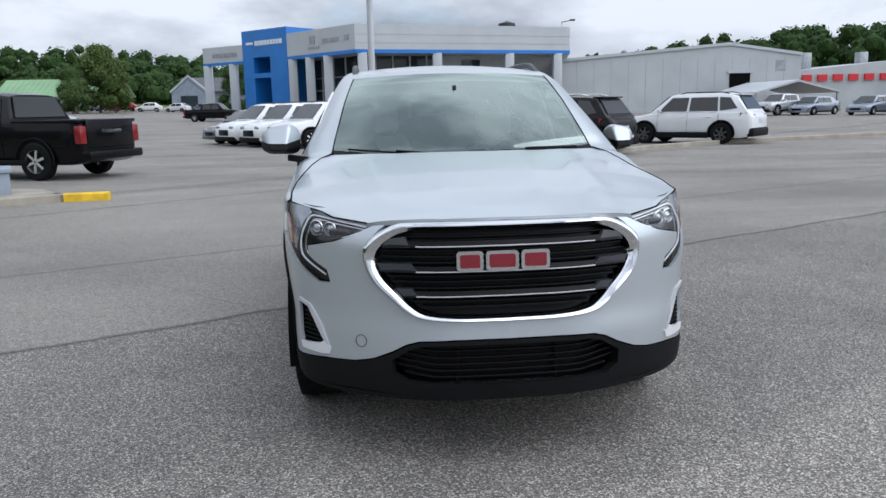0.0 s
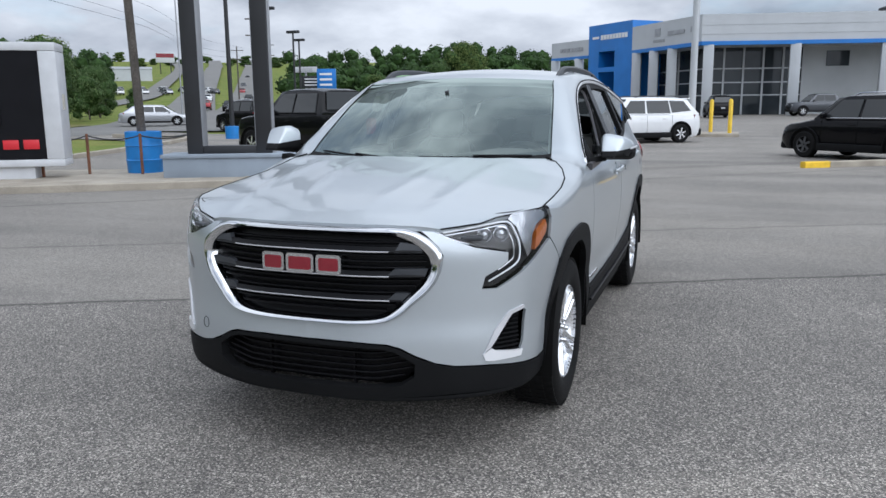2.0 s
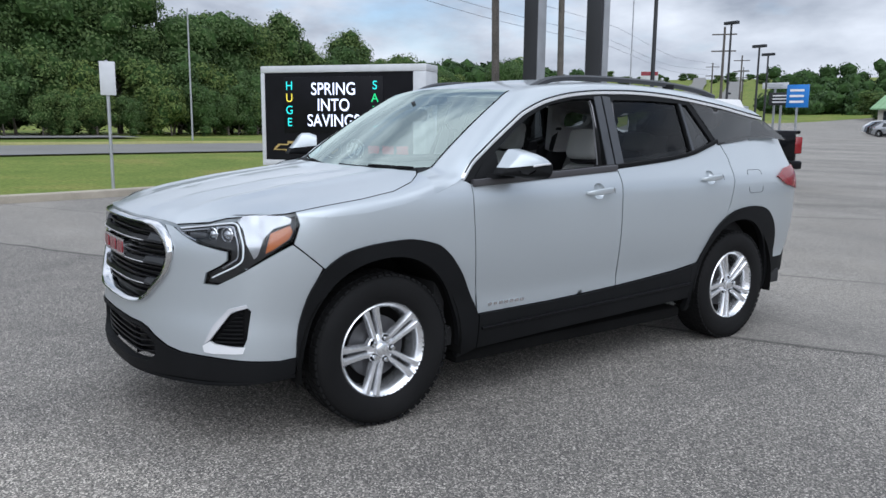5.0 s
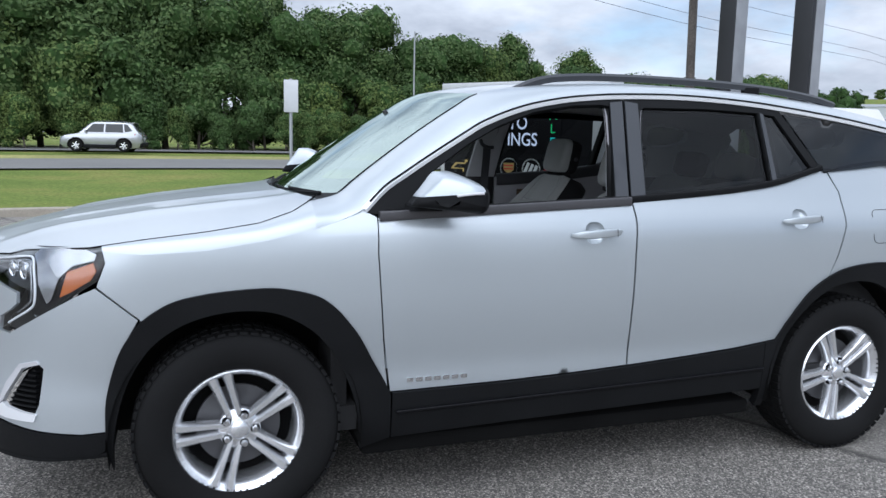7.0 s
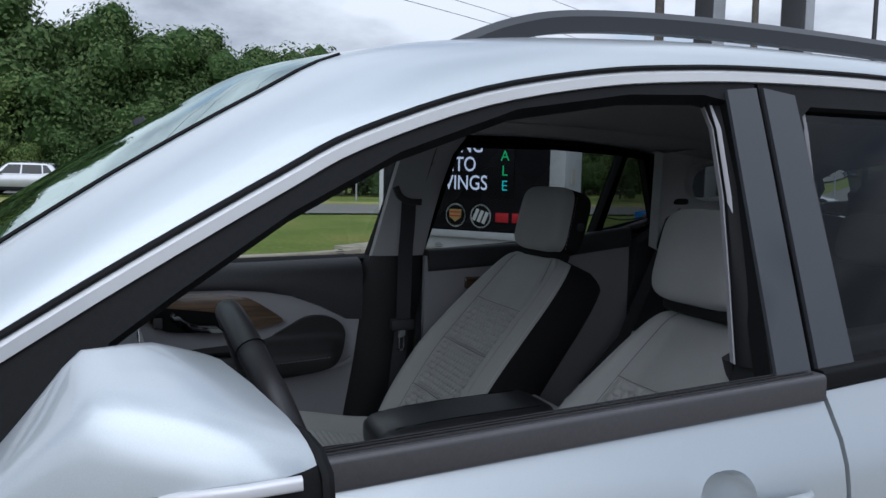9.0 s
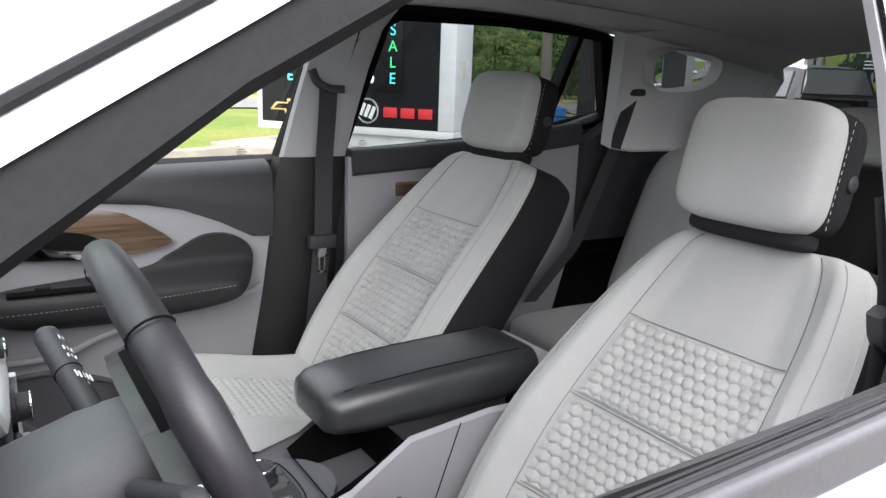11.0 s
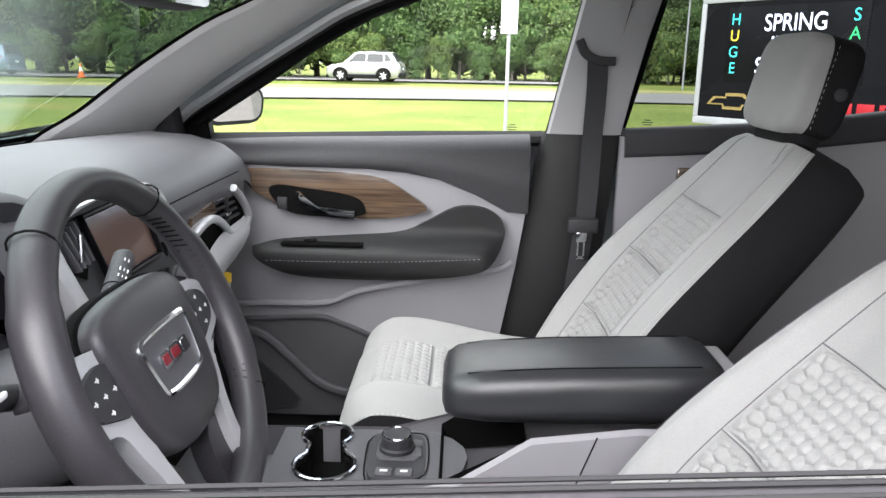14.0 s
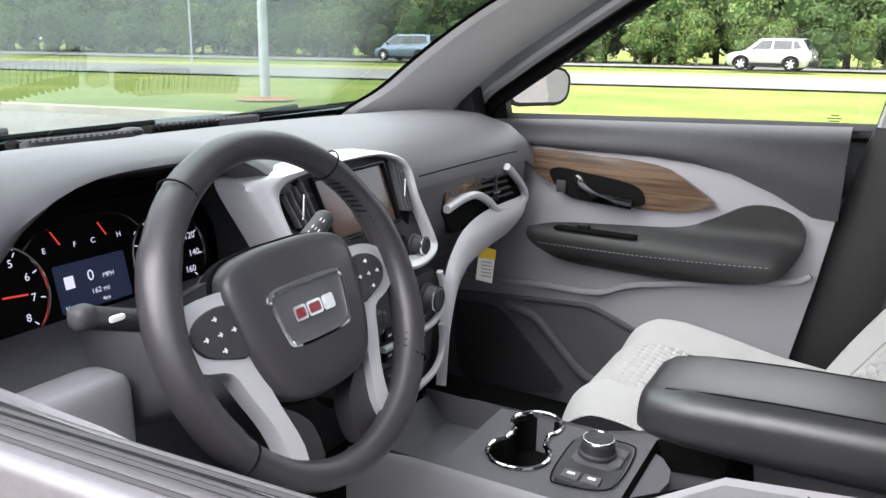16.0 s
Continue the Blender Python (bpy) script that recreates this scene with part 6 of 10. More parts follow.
part("screen_bezel", sweep([(x, stack_y(x, z) - 0.008, z) for x, z in ((0.145, 1.141), (-0.046, 1.145), (-0.057, 1.043), (0.124, 1.041))], rect(0.007, 0.010, 0.002), up=(0, 1, 0.28), closed=True), M_GLOSSBLACK, stack, "gloss black screen bezel")
for k in range(5):
    part("stack_button", prism(rect(0.026, 0.010, 0.003), lambda a, b, k=k: (0.085 - 0.033 * k + a, stack_y(0, 1.022 - 0.002 * k) - 0.016, 1.022 - 0.002 * k + b), lambda a, b, k=k: (0.085 - 0.033 * k + a, stack_y(0, 1.022 - 0.002 * k) - 0.006, 1.022 - 0.002 * k + b)), M_GLOSSBLACK, stack)
for poly in ([(0.222, 1.125), (0.205, 1.138), (0.168, 1.143), (0.152, 1.085), (0.172, 1.062), (0.203, 1.078)], [(-0.064, 1.147), (-0.086, 1.137), (-0.102, 1.118), (-0.106, 1.052), (-0.092, 1.030), (-0.068, 1.06)]):
    v = part("stack_vent", prism(poly, lambda x, z: (x, stack_y(x, z) - 0.03, z), lambda x, z: (x, stack_y(x, z) - 0.0135, z)), M_SHADOWBLACK, stack, "upright air vent")
    a0, a1, b0, b1 = (Vector(poly[i]) for i in (0, 2, 5, 3))
    for k in range(4):
        t = (k + 0.5) / 4
        p0, p1 = a0.lerp(a1, t), b0.lerp(b1, t)
        part("vent_fin", sweep([(p.x, stack_y(p.x, p.y) - 0.007, p.y) for p in (p0, (p0 + p1) / 2, p1)], rect(0.0026, 0.012, 0.001), up=(0, 1, 0)), M_DASH, v)
    pm = (a0 + a1 + b0 + b1) / 4
    part("vent_tab", sweep([(pm.x - 0.004, stack_y(pm.x, pm.y) - 0.001, pm.y + 0.018), (pm.x + 0.002, stack_y(pm.x, pm.y) + 0.001, pm.y - 0.018)], rect(0.005, 0.006, 0.002), up=(0, 1, 0)), M_CHROME, v)
for x, y, z, r in ((-0.088, 0.768, 0.997, 0.0155), (-0.090, 0.795, 0.902, 0.022), (0.10, 0.795, 0.915, 0.022)):
    part("dial_knob", moved(lathe([(r * 1.2, 0), (r * 1.2, 0.005), (r, 0.007), (r * 0.95, 0.026), (r * 0.8, 0.029), (0.001, 0.029)], "y", 28), Matrix.Translation((x, y - 0.012, z))), M_SOFTBLACK, stack, "round dial knob")
    part("knob_ring", tube([(x + r * math.cos(a), y + 0.013, z + r * math.sin(a)) for a in np.linspace(0, 2 * math.pi, 24, endpoint=False)], 0.0016, 5, up=(0, 1, 0), closed=True), M_CHROME, stack)
lowst = part("climate_panel", prism([(0.15, 0.955), (-0.122, 0.945), (-0.138, 0.905), (-0.122, 0.862), (-0.105, 0.79), (-0.065, 0.745), (0.10, 0.745), (0.16, 0.80)], lambda x, z: (x, 0.70, z), lambda x, z: (x, 0.782 + 0.03 * (0.85 - z), z)), M_SOFTBLACK, suv, "black climate control panel")
part("panel_frame", sweep([(x, 0.79 + 0.03 * (0.85 - z), z) for x, z in rounded([(-0.13, 0.94), (-0.143, 0.905), (-0.128, 0.862), (-0.07, 0.848), (0.06, 0.852)], 4)], rect(0.010, 0.012, 0.003), up=(0, 1, 0)), M_SATIN, lowst, "satin silver panel edge")
part("panel_frame", sweep([(x, 0.80 + 0.03 * (0.85 - z), z) for x, z in rounded([(-0.118, 0.845), (-0.122, 0.80), (-0.092, 0.765), (-0.02, 0.752)], 4)], rect(0.010, 0.012, 0.003), up=(0, 1, 0)), M_SATIN, lowst, "satin silver panel edge")
for r_ in range(3):
    for c_ in range(4):
        zc = 0.80 + 0.036 * r_
        part("climate_button", box(-0.07 + 0.036 * c_ - 0.014, -0.07 + 0.036 * c_ + 0.014, 0.775, 0.79, zc - 0.011, zc + 0.011, 0.003), M_GLOSSBLACK if r_ else M_SOFTBLACK, lowst)
        part("button_mark", box(-0.07 + 0.036 * c_ - 0.005, -0.07 + 0.036 * c_ + 0.005, 0.789, 0.7905, zc - 0.002, zc + 0.002), M_WHITE if (r_, c_) != (0, 0) else M_RED, lowst)
# demister grilles on the dash top
for x0, x1, y0 in ((0.20, 0.38, 0.355), (-0.04, 0.12, 0.335)):
    g = part("demister_grille", box(x0, x1, y0 - 0.014, y0 + 0.014, 1.180, 1.1915, 0.002), M_SHADOWBLACK, suv, "slotted demister grille")
    for k in range(14):
        x = x0 + (x1 - x0) * (k + 0.5) / 14
        part("grille_rib", box(x - 0.0022, x + 0.0022, y0 - 0.016, y0 + 0.016, 1.186, 1.1935), M_SHADOWBLACK, g)
part("light_sensor", lump((0.16, 0.345, 1.188), (0.022, 0.014, 0.008), 0.8), M_SOFTBLACK, suv)

# instrument cluster
CL = Matrix.Translation((0.425, 0.575, 1.045)) @ pose(0, 0, 0, 78, 0, 180)


def cl(bm):
    bm.transform(CL)
    bmesh.ops.recalc_face_normals(bm, faces=bm.faces)
    return bm


cluster = part("gauge_panel", cl(prism([(-0.20, -0.07), (0.20, -0.07), (0.205, 0.02), (0.15, 0.085), (-0.15, 0.085), (-0.205, 0.02)], lambda a, b: (a, b, -0.03), lambda a, b: (a, b, 0))), M_SHADOWBLACK, suv, "dark instrument cluster with white figures")
hood_c = []
for a, b in rounded([(-0.235, -0.05), (-0.235, 0.03), (-0.17, 0.10), (0, 0.115), (0.17, 0.10), (0.235, 0.03), (0.235, -0.05)], 5):
    hood_c.append([CL @ Vector((a, b, -0.02)), CL @ Vector((a * 1.02, b * 1.06 + 0.01, 0.09))])
part("cluster_hood", loft(hood_c), M_SOFTBLACK, cluster, "black cluster shroud")


def lettering(text, size, at, mat, parent, name="figure"):
    cu = bpy.data.curves.new(name, "FONT")
    cu.body, cu.size, cu.align_x, cu.align_y = text, size, "CENTER", "CENTER"
    tmp = bpy.data.objects.new(name, cu)
    scene.collection.objects.link(tmp)
    me = bpy.data.meshes.new_from_object(tmp.evaluated_get(bpy.context.evaluated_depsgraph_get()))
    bpy.data.objects.remove(tmp)
    me.transform(at)
    me.materials.clear()
    me.materials.append(mat)
    ob = new(name, me)
    ob.parent = parent
    return ob


for gx, marks in ((-0.128, [(str(k), 225 - 33.75 * k) for k in range(9)]), (0.128, [(str(20 * k), 225 - 33.75 * k) for k in range(9)])):
    part("gauge_ring", cl(tube([(gx + 0.064 * math.cos(a), -0.005 + 0.064 * math.sin(a), 0.003) for a in np.linspace(0, 2 * math.pi, 40, endpoint=False)], 0.0022, 6, up=(0, 0, 1), closed=True)), M_CHROME, cluster, "chrome gauge ring")
    for s, ang in marks:
        c, d = math.cos(radians(ang)), math.sin(radians(ang))
        lettering(s, 0.0135, CL @ Matrix.Translation((gx + 0.045 * c, -0.005 + 0.045 * d, 0.0015)), M_GLOWWHITE, cluster)
        part("gauge_tick", cl(tube([(gx + 0.054 * c, -0.005 + 0.054 * d, 0.001), (gx + 0.060 * c, -0.005 + 0.060 * d, 0.001)], 0.0007, 4, up=(0, 0, 1))), M_GLOWWHITE, cluster)
    part("needle", cl(tube([(gx, -0.005, 0.004), (gx - 0.036, -0.041, 0.004)] if gx > 0 else [(gx + 0.005, -0.005, 0.004), (gx + 0.036, -0.008, 0.004)], 0.0012, 4, up=(0, 0, 1))), M_GLOWRED, cluster, "red needle")
part("info_display", cl(prism(rect(0.105, 0.062, 0.003), lambda a, b: (a, b - 0.015, 0), lambda a, b: (a, b - 0.015, 0.002))), M_GLOWBLUE, cluster, "blue information display")
for s, size, a, b in (("0", 0.020, -0.004, -0.006), ("MPH", 0.009, 0.022, -0.010), ("162 mi", 0.010, 0.006, -0.027), ("4mi", 0.008, 0.012, -0.040), ("N", 0.008, -0.045, -0.040)):
    lettering(s, size, CL @ Matrix.Translation((a, b, 0.003)), M_GLOWWHITE, cluster)
part("display_block", cl(prism(rect(0.013, 0.016), lambda a, b: (a - 0.035, b - 0.008, 0.002), lambda a, b: (a - 0.035, b - 0.008, 0.003))), M_GLOWWHITE, cluster)
for s, a in (("E", -0.058), ("F", -0.015), ("C", 0.012), ("H", 0.052)):
    lettering(s, 0.010, CL @ Matrix.Translation((a, 0.038, 0.0015)), M_GLOWWHITE, cluster)
for a in (-0.036, 0.032):
    part("needle", cl(tube([(a, 0.042, 0.003), (a - 0.009, 0.060, 0.003)], 0.001, 4, up=(0, 0, 1))), M_GLOWRED, cluster)
part("cluster_trim", cl(tube([(a, b, 0.004) for a, b in rounded([(-0.085, 0.045), (-0.06, 0.062), (0, 0.072), (0.06, 0.066), (0.085, 0.045)], 4)], 0.002, 5, up=(0, 0, 1))), M_CHROME, cluster)

# centre console
con = part("console", join(*[outward(loft([[(sx, y, 0.40) for y in (0.76, 0.88, 1.12, 1.24, 1.34, 1.5, 1.72)], [(sx, 0.76, 0.685), (sx, 0.88, 0.702), (sx, 1.12, 0.706), (sx, 1.24, 0.745), (sx, 1.345, 0.815), (sx, 1.5, 0.835), (sx, 1.72, 0.835)], [(sx * 0.94, 0.76, 0.697), (sx * 0.94, 0.88, 0.713), (sx * 0.94, 1.12, 0.717), (sx * 0.94, 1.24, 0.752), (sx * 0.94, 1.345, 0.822), (sx * 0.94, 1.5, 0.842), (sx * 0.94, 1.72, 0.842)]]), (0, 1.2, 0.5)) for sx in (0.125, -0.125)]), M_TRIMGREY, suv, "light grey centre console", angle=40)
part("console_seam", tube([(0.1262, 1.44, 0.83), (0.1262, 1.38, 0.66), (0.1262, 1.37, 0.45)], 0.0012, 4), M_SHADOWBLACK, con)
# two cup holders with a narrow neck between them
C_NEAR, C_FAR = Vector((0.020, 1.022)), Vector((-0.085, 1.010))
cup_d = (C_FAR - C_NEAR).normalized()
cup_n = Vector((-cup_d.y, cup_d.x))
CUPS = []
for k in range(25):
    a = math.radians(42 + 276 * k / 24)
    CUPS.append(tuple(C_NEAR + 0.050 * (cup_d * math.cos(a) + cup_n * math.sin(a))))
for k in range(21):
    a = math.radians(-138 + 276 * k / 20)
    CUPS.append(tuple(C_FAR + 0.043 * (cup_d * math.cos(a) + cup_n * math.sin(a))))


def con_z(y):
    return 0.712 + 0.10 * max(0.0, y - 1.10) - 0.015 * max(0.0, 0.93 - y) / 0.13


top_poly = [(0.114, 0.93), (0.114, 1.14)] + [(0.005 + 0.109 * math.cos(a), 1.14 + 0.115 * math.sin(a)) for a in np.linspace(0.2, math.pi - 0.2, 9)] + [(-0.114, 1.14), (-0.114, 0.93)]
part("console_top", region(top_poly, lambda x, y: (x, y, con_z(y)), 0.02, [CUPS], rim=0.012), M_DASHDARK, con, "charcoal console top")
cup_c = (C_NEAR + C_FAR) / 2
part("cup_holder", outward(loft([[(x, y, 0.714) for x, y in CUPS + CUPS[:1]], [(x, y, 0.64) for x, y in CUPS + CUPS[:1]], [(cup_c.x + (x - cup_c.x) * 0.4, cup_c.y + (y - cup_c.y) * 0.4, 0.635) for x, y in CUPS + CUPS[:1]]]), (cup_c.x, cup_c.y, 2)), M_SHADOWBLACK, con, "double cup holder")
part("cup_ring", tube([(x, y, 0.7145) for x, y in CUPS], 0.0042, 8, closed=True), M_CHROME, con, "chrome cup ring")
part("front_tray", outward(loft([[(x, 0.93, 0.708), (x, 0.915, 0.66), (x, 0.82, 0.655), (x, 0.775, 0.70)] for x in (-0.112, -0.06, 0.0, 0.06, 0.112)]), (0, 0.85, 2)), M_DASHDARK, con, "charcoal front tray")
for sx in (1, -1):
    part("tray_wall", outward(loft([[(sx * 0.114, y, 0.712) for y in (0.77, 0.85, 0.94)], [(sx * 0.108, y, 0.65) for y in (0.77, 0.85, 0.94)]]), (0, 0.85, 0.68)), M_DASHDARK, con)
part("knob_plate", puffed(closed([(-0.080, 1.096), (-0.082, 1.165), (-0.052, 1.184), (0.042, 1.186), (0.068, 1.168), (0.071, 1.118), (0.062, 1.098), (0.0, 1.090)], 3), ((1.0, 0.700), (1.0, 0.7195), (0.985, 0.7215))), M_SOFTBLACK, con, "black drive selector plate")
part("plate_seam", tube([(x, y, con_z(y) + 0.003) for x, y in closed([(-0.083, 1.092), (-0.086, 1.168), (-0.053, 1.188), (0.044, 1.190), (0.072, 1.170), (0.075, 1.116), (0.064, 1.094), (0.0, 1.086)], 3)], 0.0012, 5, closed=True), M_SHADOWBLACK, con)
part("knob_collar", prism(rect(0.076, 0.074, 0.012), lambda a, b: (a - 0.024, b + 1.140, 0.718), lambda a, b: (a * 0.94 - 0.024, b * 0.94 + 1.140, 0.7245)), M_DASHDARK, con)
part("drive_knob", moved(lathe([(0.030, 0), (0.030, 0.006), (0.0265, 0.009), (0.0258, 0.024), (0.022, 0.028), (0.021, 0.0275), (0.001, 0.0275)], "z", 32), Matrix.Translation((-0.024, 1.137, 0.724))), M_SOFTBLACK, con, "round drive mode knob")
part("knob_ring", tube([(-0.024 + 0.0236 * math.cos(a), 1.137 + 0.0236 * math.sin(a), 0.7512) for a in np.linspace(0, 2 * math.pi, 28, endpoint=False)], 0.0018, 6, closed=True), M_CHROME, con)
for yy in (1.122, 1.154):
    part("console_button", box(0.040, 0.064, yy - 0.014, yy + 0.014, 0.715, 0.7255, 0.003), M_DASHDARK, con)
    part("button_mark", box(0.049, 0.055, yy - 0.006, yy + 0.006, 0.725, 0.7261), M_WHITE, con)
for xx in (-0.042, -0.012):
    part("console_button", box(xx - 0.012, xx + 0.012, 1.163, 1.180, 0.718, 0.7262, 0.002), M_DASHDARK, con)
part("console_bin", outward(loft([[(x, y, z) for x, y, z in ((0.098, 1.21, 0.735), (0.112, 1.34, 0.812), (-0.112, 1.34, 0.812), (-0.098, 1.21, 0.735))], [(x, y, z) for x, y, z in ((0.09, 1.23, 0.69), (0.10, 1.36, 0.70), (-0.10, 1.36, 0.70), (-0.09, 1.23, 0.69))]], True), (0, 1.3, 2)), M_SHADOWBLACK, con, "open black bin under the armrest")
rows = []
for y, w, z0, z1 in ((1.212, 0.05, 0.842, 0.872), (1.218, 0.078, 0.832, 0.887), (1.235, 0.089, 0.826, 0.898), (1.28, 0.093, 0.822, 0.906), (1.40, 0.094, 0.822, 0.914), (1.55, 0.094, 0.828, 0.92), (1.615, 0.092, 0.832, 0.922), (1.635, 0.086, 0.84, 0.916)):
    c = (z0 + z1) / 2
    rows.append([(a, y, c + b) for a, b in rect(2 * w, z1 - z0, min(0.034, w * 0.6, (z1 - z0) * 0.45), 4)])
arm = part("armrest", solid(rows), M_ARMTOP, suv, "black padded centre armrest", angle=50)
for sgn in (1, -1):
    part("armrest_seam", tube([(sgn * 0.066, 1.25, 0.8995), (sgn * 0.068, 1.32, 0.9075), (sgn * 0.068, 1.40, 0.9130), (sgn * 0.068, 1.60, 0.9205)], 0.0012, 4), M_SHADOWBLACK, arm)
part("armrest_hinge", box(-0.075, 0.075, 1.633, 1.67, 0.84, 0.905, 0.006), M_SATIN, arm, "silver hinge strip")

# seats
BACK = [(1.43, 0.62, 0.235, 0.05), (1.485, 0.70, 0.258, 0.062), (1.545, 0.79, 0.268, 0.068), (1.615, 0.90, 0.264, 0.064), (1.69, 1.0, 0.25, 0.054), (1.765, 1.10, 0.228, 0.038), (1.812, 1.17, 0.203, 0.022), (1.832, 1.205, 0.182, 0.01), (1.848, 1.222, 0.155, 0.002)]
BK = spline(BACK, 4)



def back_pt(s, t):
    """Front of a backrest: s across from -1 to 1, t up from 0 to 1."""
    k = t * (len(BK) - 1)
    i = min(len(BK) - 2, int(k))
    y, z, w, b = BK[i] * (1 - (k - i)) + BK[i + 1] * (k - i)
    a = abs(s)
    bol = b * (max(0.0, min(1.0, (a - 0.45) / 0.30)) ** 1.5) - 0.11 * max(0.0, a - 0.80) ** 1.3 * 2.2
    n = Vector((0, -0.86, 0.5))
    return Vector((s * w, y, z)) + n * bol


CU = spline([(1.03, 0.575, 0.225), (1.008, 0.635, 0.235), (1.012, 0.682, 0.24), (1.045, 0.712, 0.245), (1.12, 0.722, 0.252), (1.22, 0.706, 0.258), (1.34, 0.682, 0.258), (1.50, 0.668, 0.25)], 4)


def cush_pt(s, t):
    k = t * (len(CU) - 1)
    i = min(len(CU) - 2, int(k))
    y, z, w = CU[i] * (1 - (k - i)) + CU[i + 1] * (k - i)
    a = abs(s)
    lift = (0.04 * max(0.0, min(1.0, (a - 0.45) / 0.3)) ** 1.5) * min(1.0, max(0.0, (t - 0.25) / 0.25)) - 0.16 * max(0.0, a - 0.78) ** 1.3 * 2
    return Vector((s * w, y, z + lift))


def patch(f, s0, s1, t0, t1, ns, nt, lift=0.0, quilt=0.0, w=0.021):
    """A piece of a cushion's cover, raised over it and quilted where asked."""
    ts = np.linspace(t0, t1, nt)
    mids = [f(0.0, t) for t in ts]
    arc = np.concatenate([[0], np.cumsum([(b - a).length for a, b in zip(mids, mids[1:])])])
    rows_ = []
    for t, run in zip(ts, arc):
        row = []
        for s in np.linspace(s0, s1, ns):
            p = f(s, t)
            e = 0.01
            n = (f(s + e, t) - f(s - e, t)).cross(f(s, min(1, t + e)) - f(s, max(0, t - e))).normalized()
            edge = min((s - s0) / (s1 - s0), (s1 - s) / (s1 - s0), (t - t0) / (t1 - t0), (t1 - t) / (t1 - t0))
            h = lift * min(1.0, edge / 0.04)
            if quilt:
                h += quilt * hexdome(p.x, run, w) * min(1.0, edge / 0.03)
            row.append(p + n * h)
        rows_.append(row)
    return loft(rows_)


def front_seat(cx, name, label, dy, dz, head):
    holder = new(name)
    holder.parent = suv
    holder.location = (cx, dy, dz)
    holder["label"] = label
    part("backrest", outward(patch(back_pt, -1, 1, 0, 1, 81, 81), (0, 3, 0.3)), M_CLOTH, holder, angle=70)
    # black sides and back
    rows_ = []
    for t in np.linspace(0, 1, 24):
        l_, r_ = back_pt(-1, t), back_pt(1, t)
        k = 0.135 + 0.05 * (1 - t) - 0.05 * max(0.0, t - 0.85) / 0.15
        o = Vector((0, 0.86, -0.35)) * k
        rows_.append([l_, l_ + o * 0.35 + Vector((-0.016, 0, 0)), l_ + o * 0.8 + Vector((-0.010, 0, 0)), l_ + o + Vector((0.02, 0, 0)), (l_ + r_) / 2 + o * 1.35, r_ + o + Vector((-0.02, 0, 0)), r_ + o * 0.8 + Vector((0.010, 0, 0)), r_ + o * 0.35 + Vector((0.016, 0, 0)), r_])
    top_ = [Vector(p) for p in rows_[-1]]
    rows_.append([p.lerp((top_[0] + top_[-1]) / 2, 0.75) + Vector((0, 0.03, 0.008)) for p in top_])
    part("back_shell", outward(loft(rows_), (0, 1.60, 0.95)), M_CLOTHDARK, holder, "black seat side and back", angle=70)
    for t0_, t1_ in ((0.10, 0.262), (0.268, 0.426), (0.432, 0.585)):
        part("back_insert", outward(patch(back_pt, -0.62, 0.62, t0_, t1_, 200, 100, 0.0055, 0.0054, 0.0205), (0, 3, 0.3)), M_CLOTH, holder, "quilted grey insert")
    part("shoulder_panel", outward(patch(back_pt, -0.62, 0.62, 0.591, 0.985, 24, 18, 0.004), (0, 3, 0.3)), M_CLOTH, holder)
    for s in (-0.63, 0.63):
        part("seam", tube([back_pt(s, t) + Vector((0, -0.0005, 0.0)) for t in np.linspace(0.03, 0.97, 40)], 0.0008, 5), M_DASH, holder, "dark seam beside the insert")
    for t in (0.265, 0.429, 0.588):
        part("seam", tube([back_pt(s, t) + Vector((0, -0.003, 0.0017)) for s in np.linspace(-0.62, 0.62, 24)], 0.0008, 5), M_DASH, holder, "dark seam across the insert")
    for s in (-0.97, 0.97):
        part("seam", tube([back_pt(s, t) + Vector((0.0, -0.0003, 0.0)) for t in np.linspace(0.05, 0.98, 40)], 0.0007, 5), M_THREAD, holder, "pale edge seam")
    for s in (-0.84, 0.84):
        part("seam", tube([back_pt(s, t) + Vector((0, -0.0004, 0.0004)) for t in np.linspace(0.1, 0.95, 40)], 0.0008, 5), M_TRIMGREY, holder)
    part("cushion", outward(patch(cush_pt, -1, 1, 0, 1, 81, 61), (0, 1.25, -1)), M_CLOTH, holder, angle=70)
    for t0_, t1_ in ((0.46, 0.66), (0.667, 0.97)):
        part("cushion_insert", outward(patch(cush_pt, -0.48, 0.48, t0_, t1_, 130, 80, 0.0055, 0.0054, 0.0205), (0, 1.25, -1)), M_CLOTH, holder, "quilted grey insert")
    part("cushion_panel", outward(patch(cush_pt, -0.48, 0.48, 0.20, 0.453, 24, 18, 0.003), (0, 1.25, -1)), M_CLOTH, holder)
    rows_ = []
    for t in np.linspace(0, 1, 16):
        rows_.append([cush_pt(-1, t), cush_pt(-1, t) + Vector((-0.006, 0, -0.05)), Vector((-0.22, cush_pt(-1, t).y, 0.46)), Vector((0.22, cush_pt(1, t).y, 0.46)), cush_pt(1, t) + Vector((0.006, 0, -0.05)), cush_pt(1, t)])
    part("cushion_base", outward(loft(rows_), (0, 1.25, 0.6)), M_CLOTHDARK, holder, "black seat base", angle=60)
    part("front_band", outward(loft([[cush_pt(s, 0.02) + Vector((0, -0.006, -0.005)) for s in np.linspace(-0.98, 0.98, 20)], [cush_pt(s, 0.13) + Vector((0, -0.007, 0.001)) for s in np.linspace(-0.98, 0.98, 20)]]), (0, 1.25, 0.6)), M_CLOTHDARK, holder, "black band along the cushion's front")
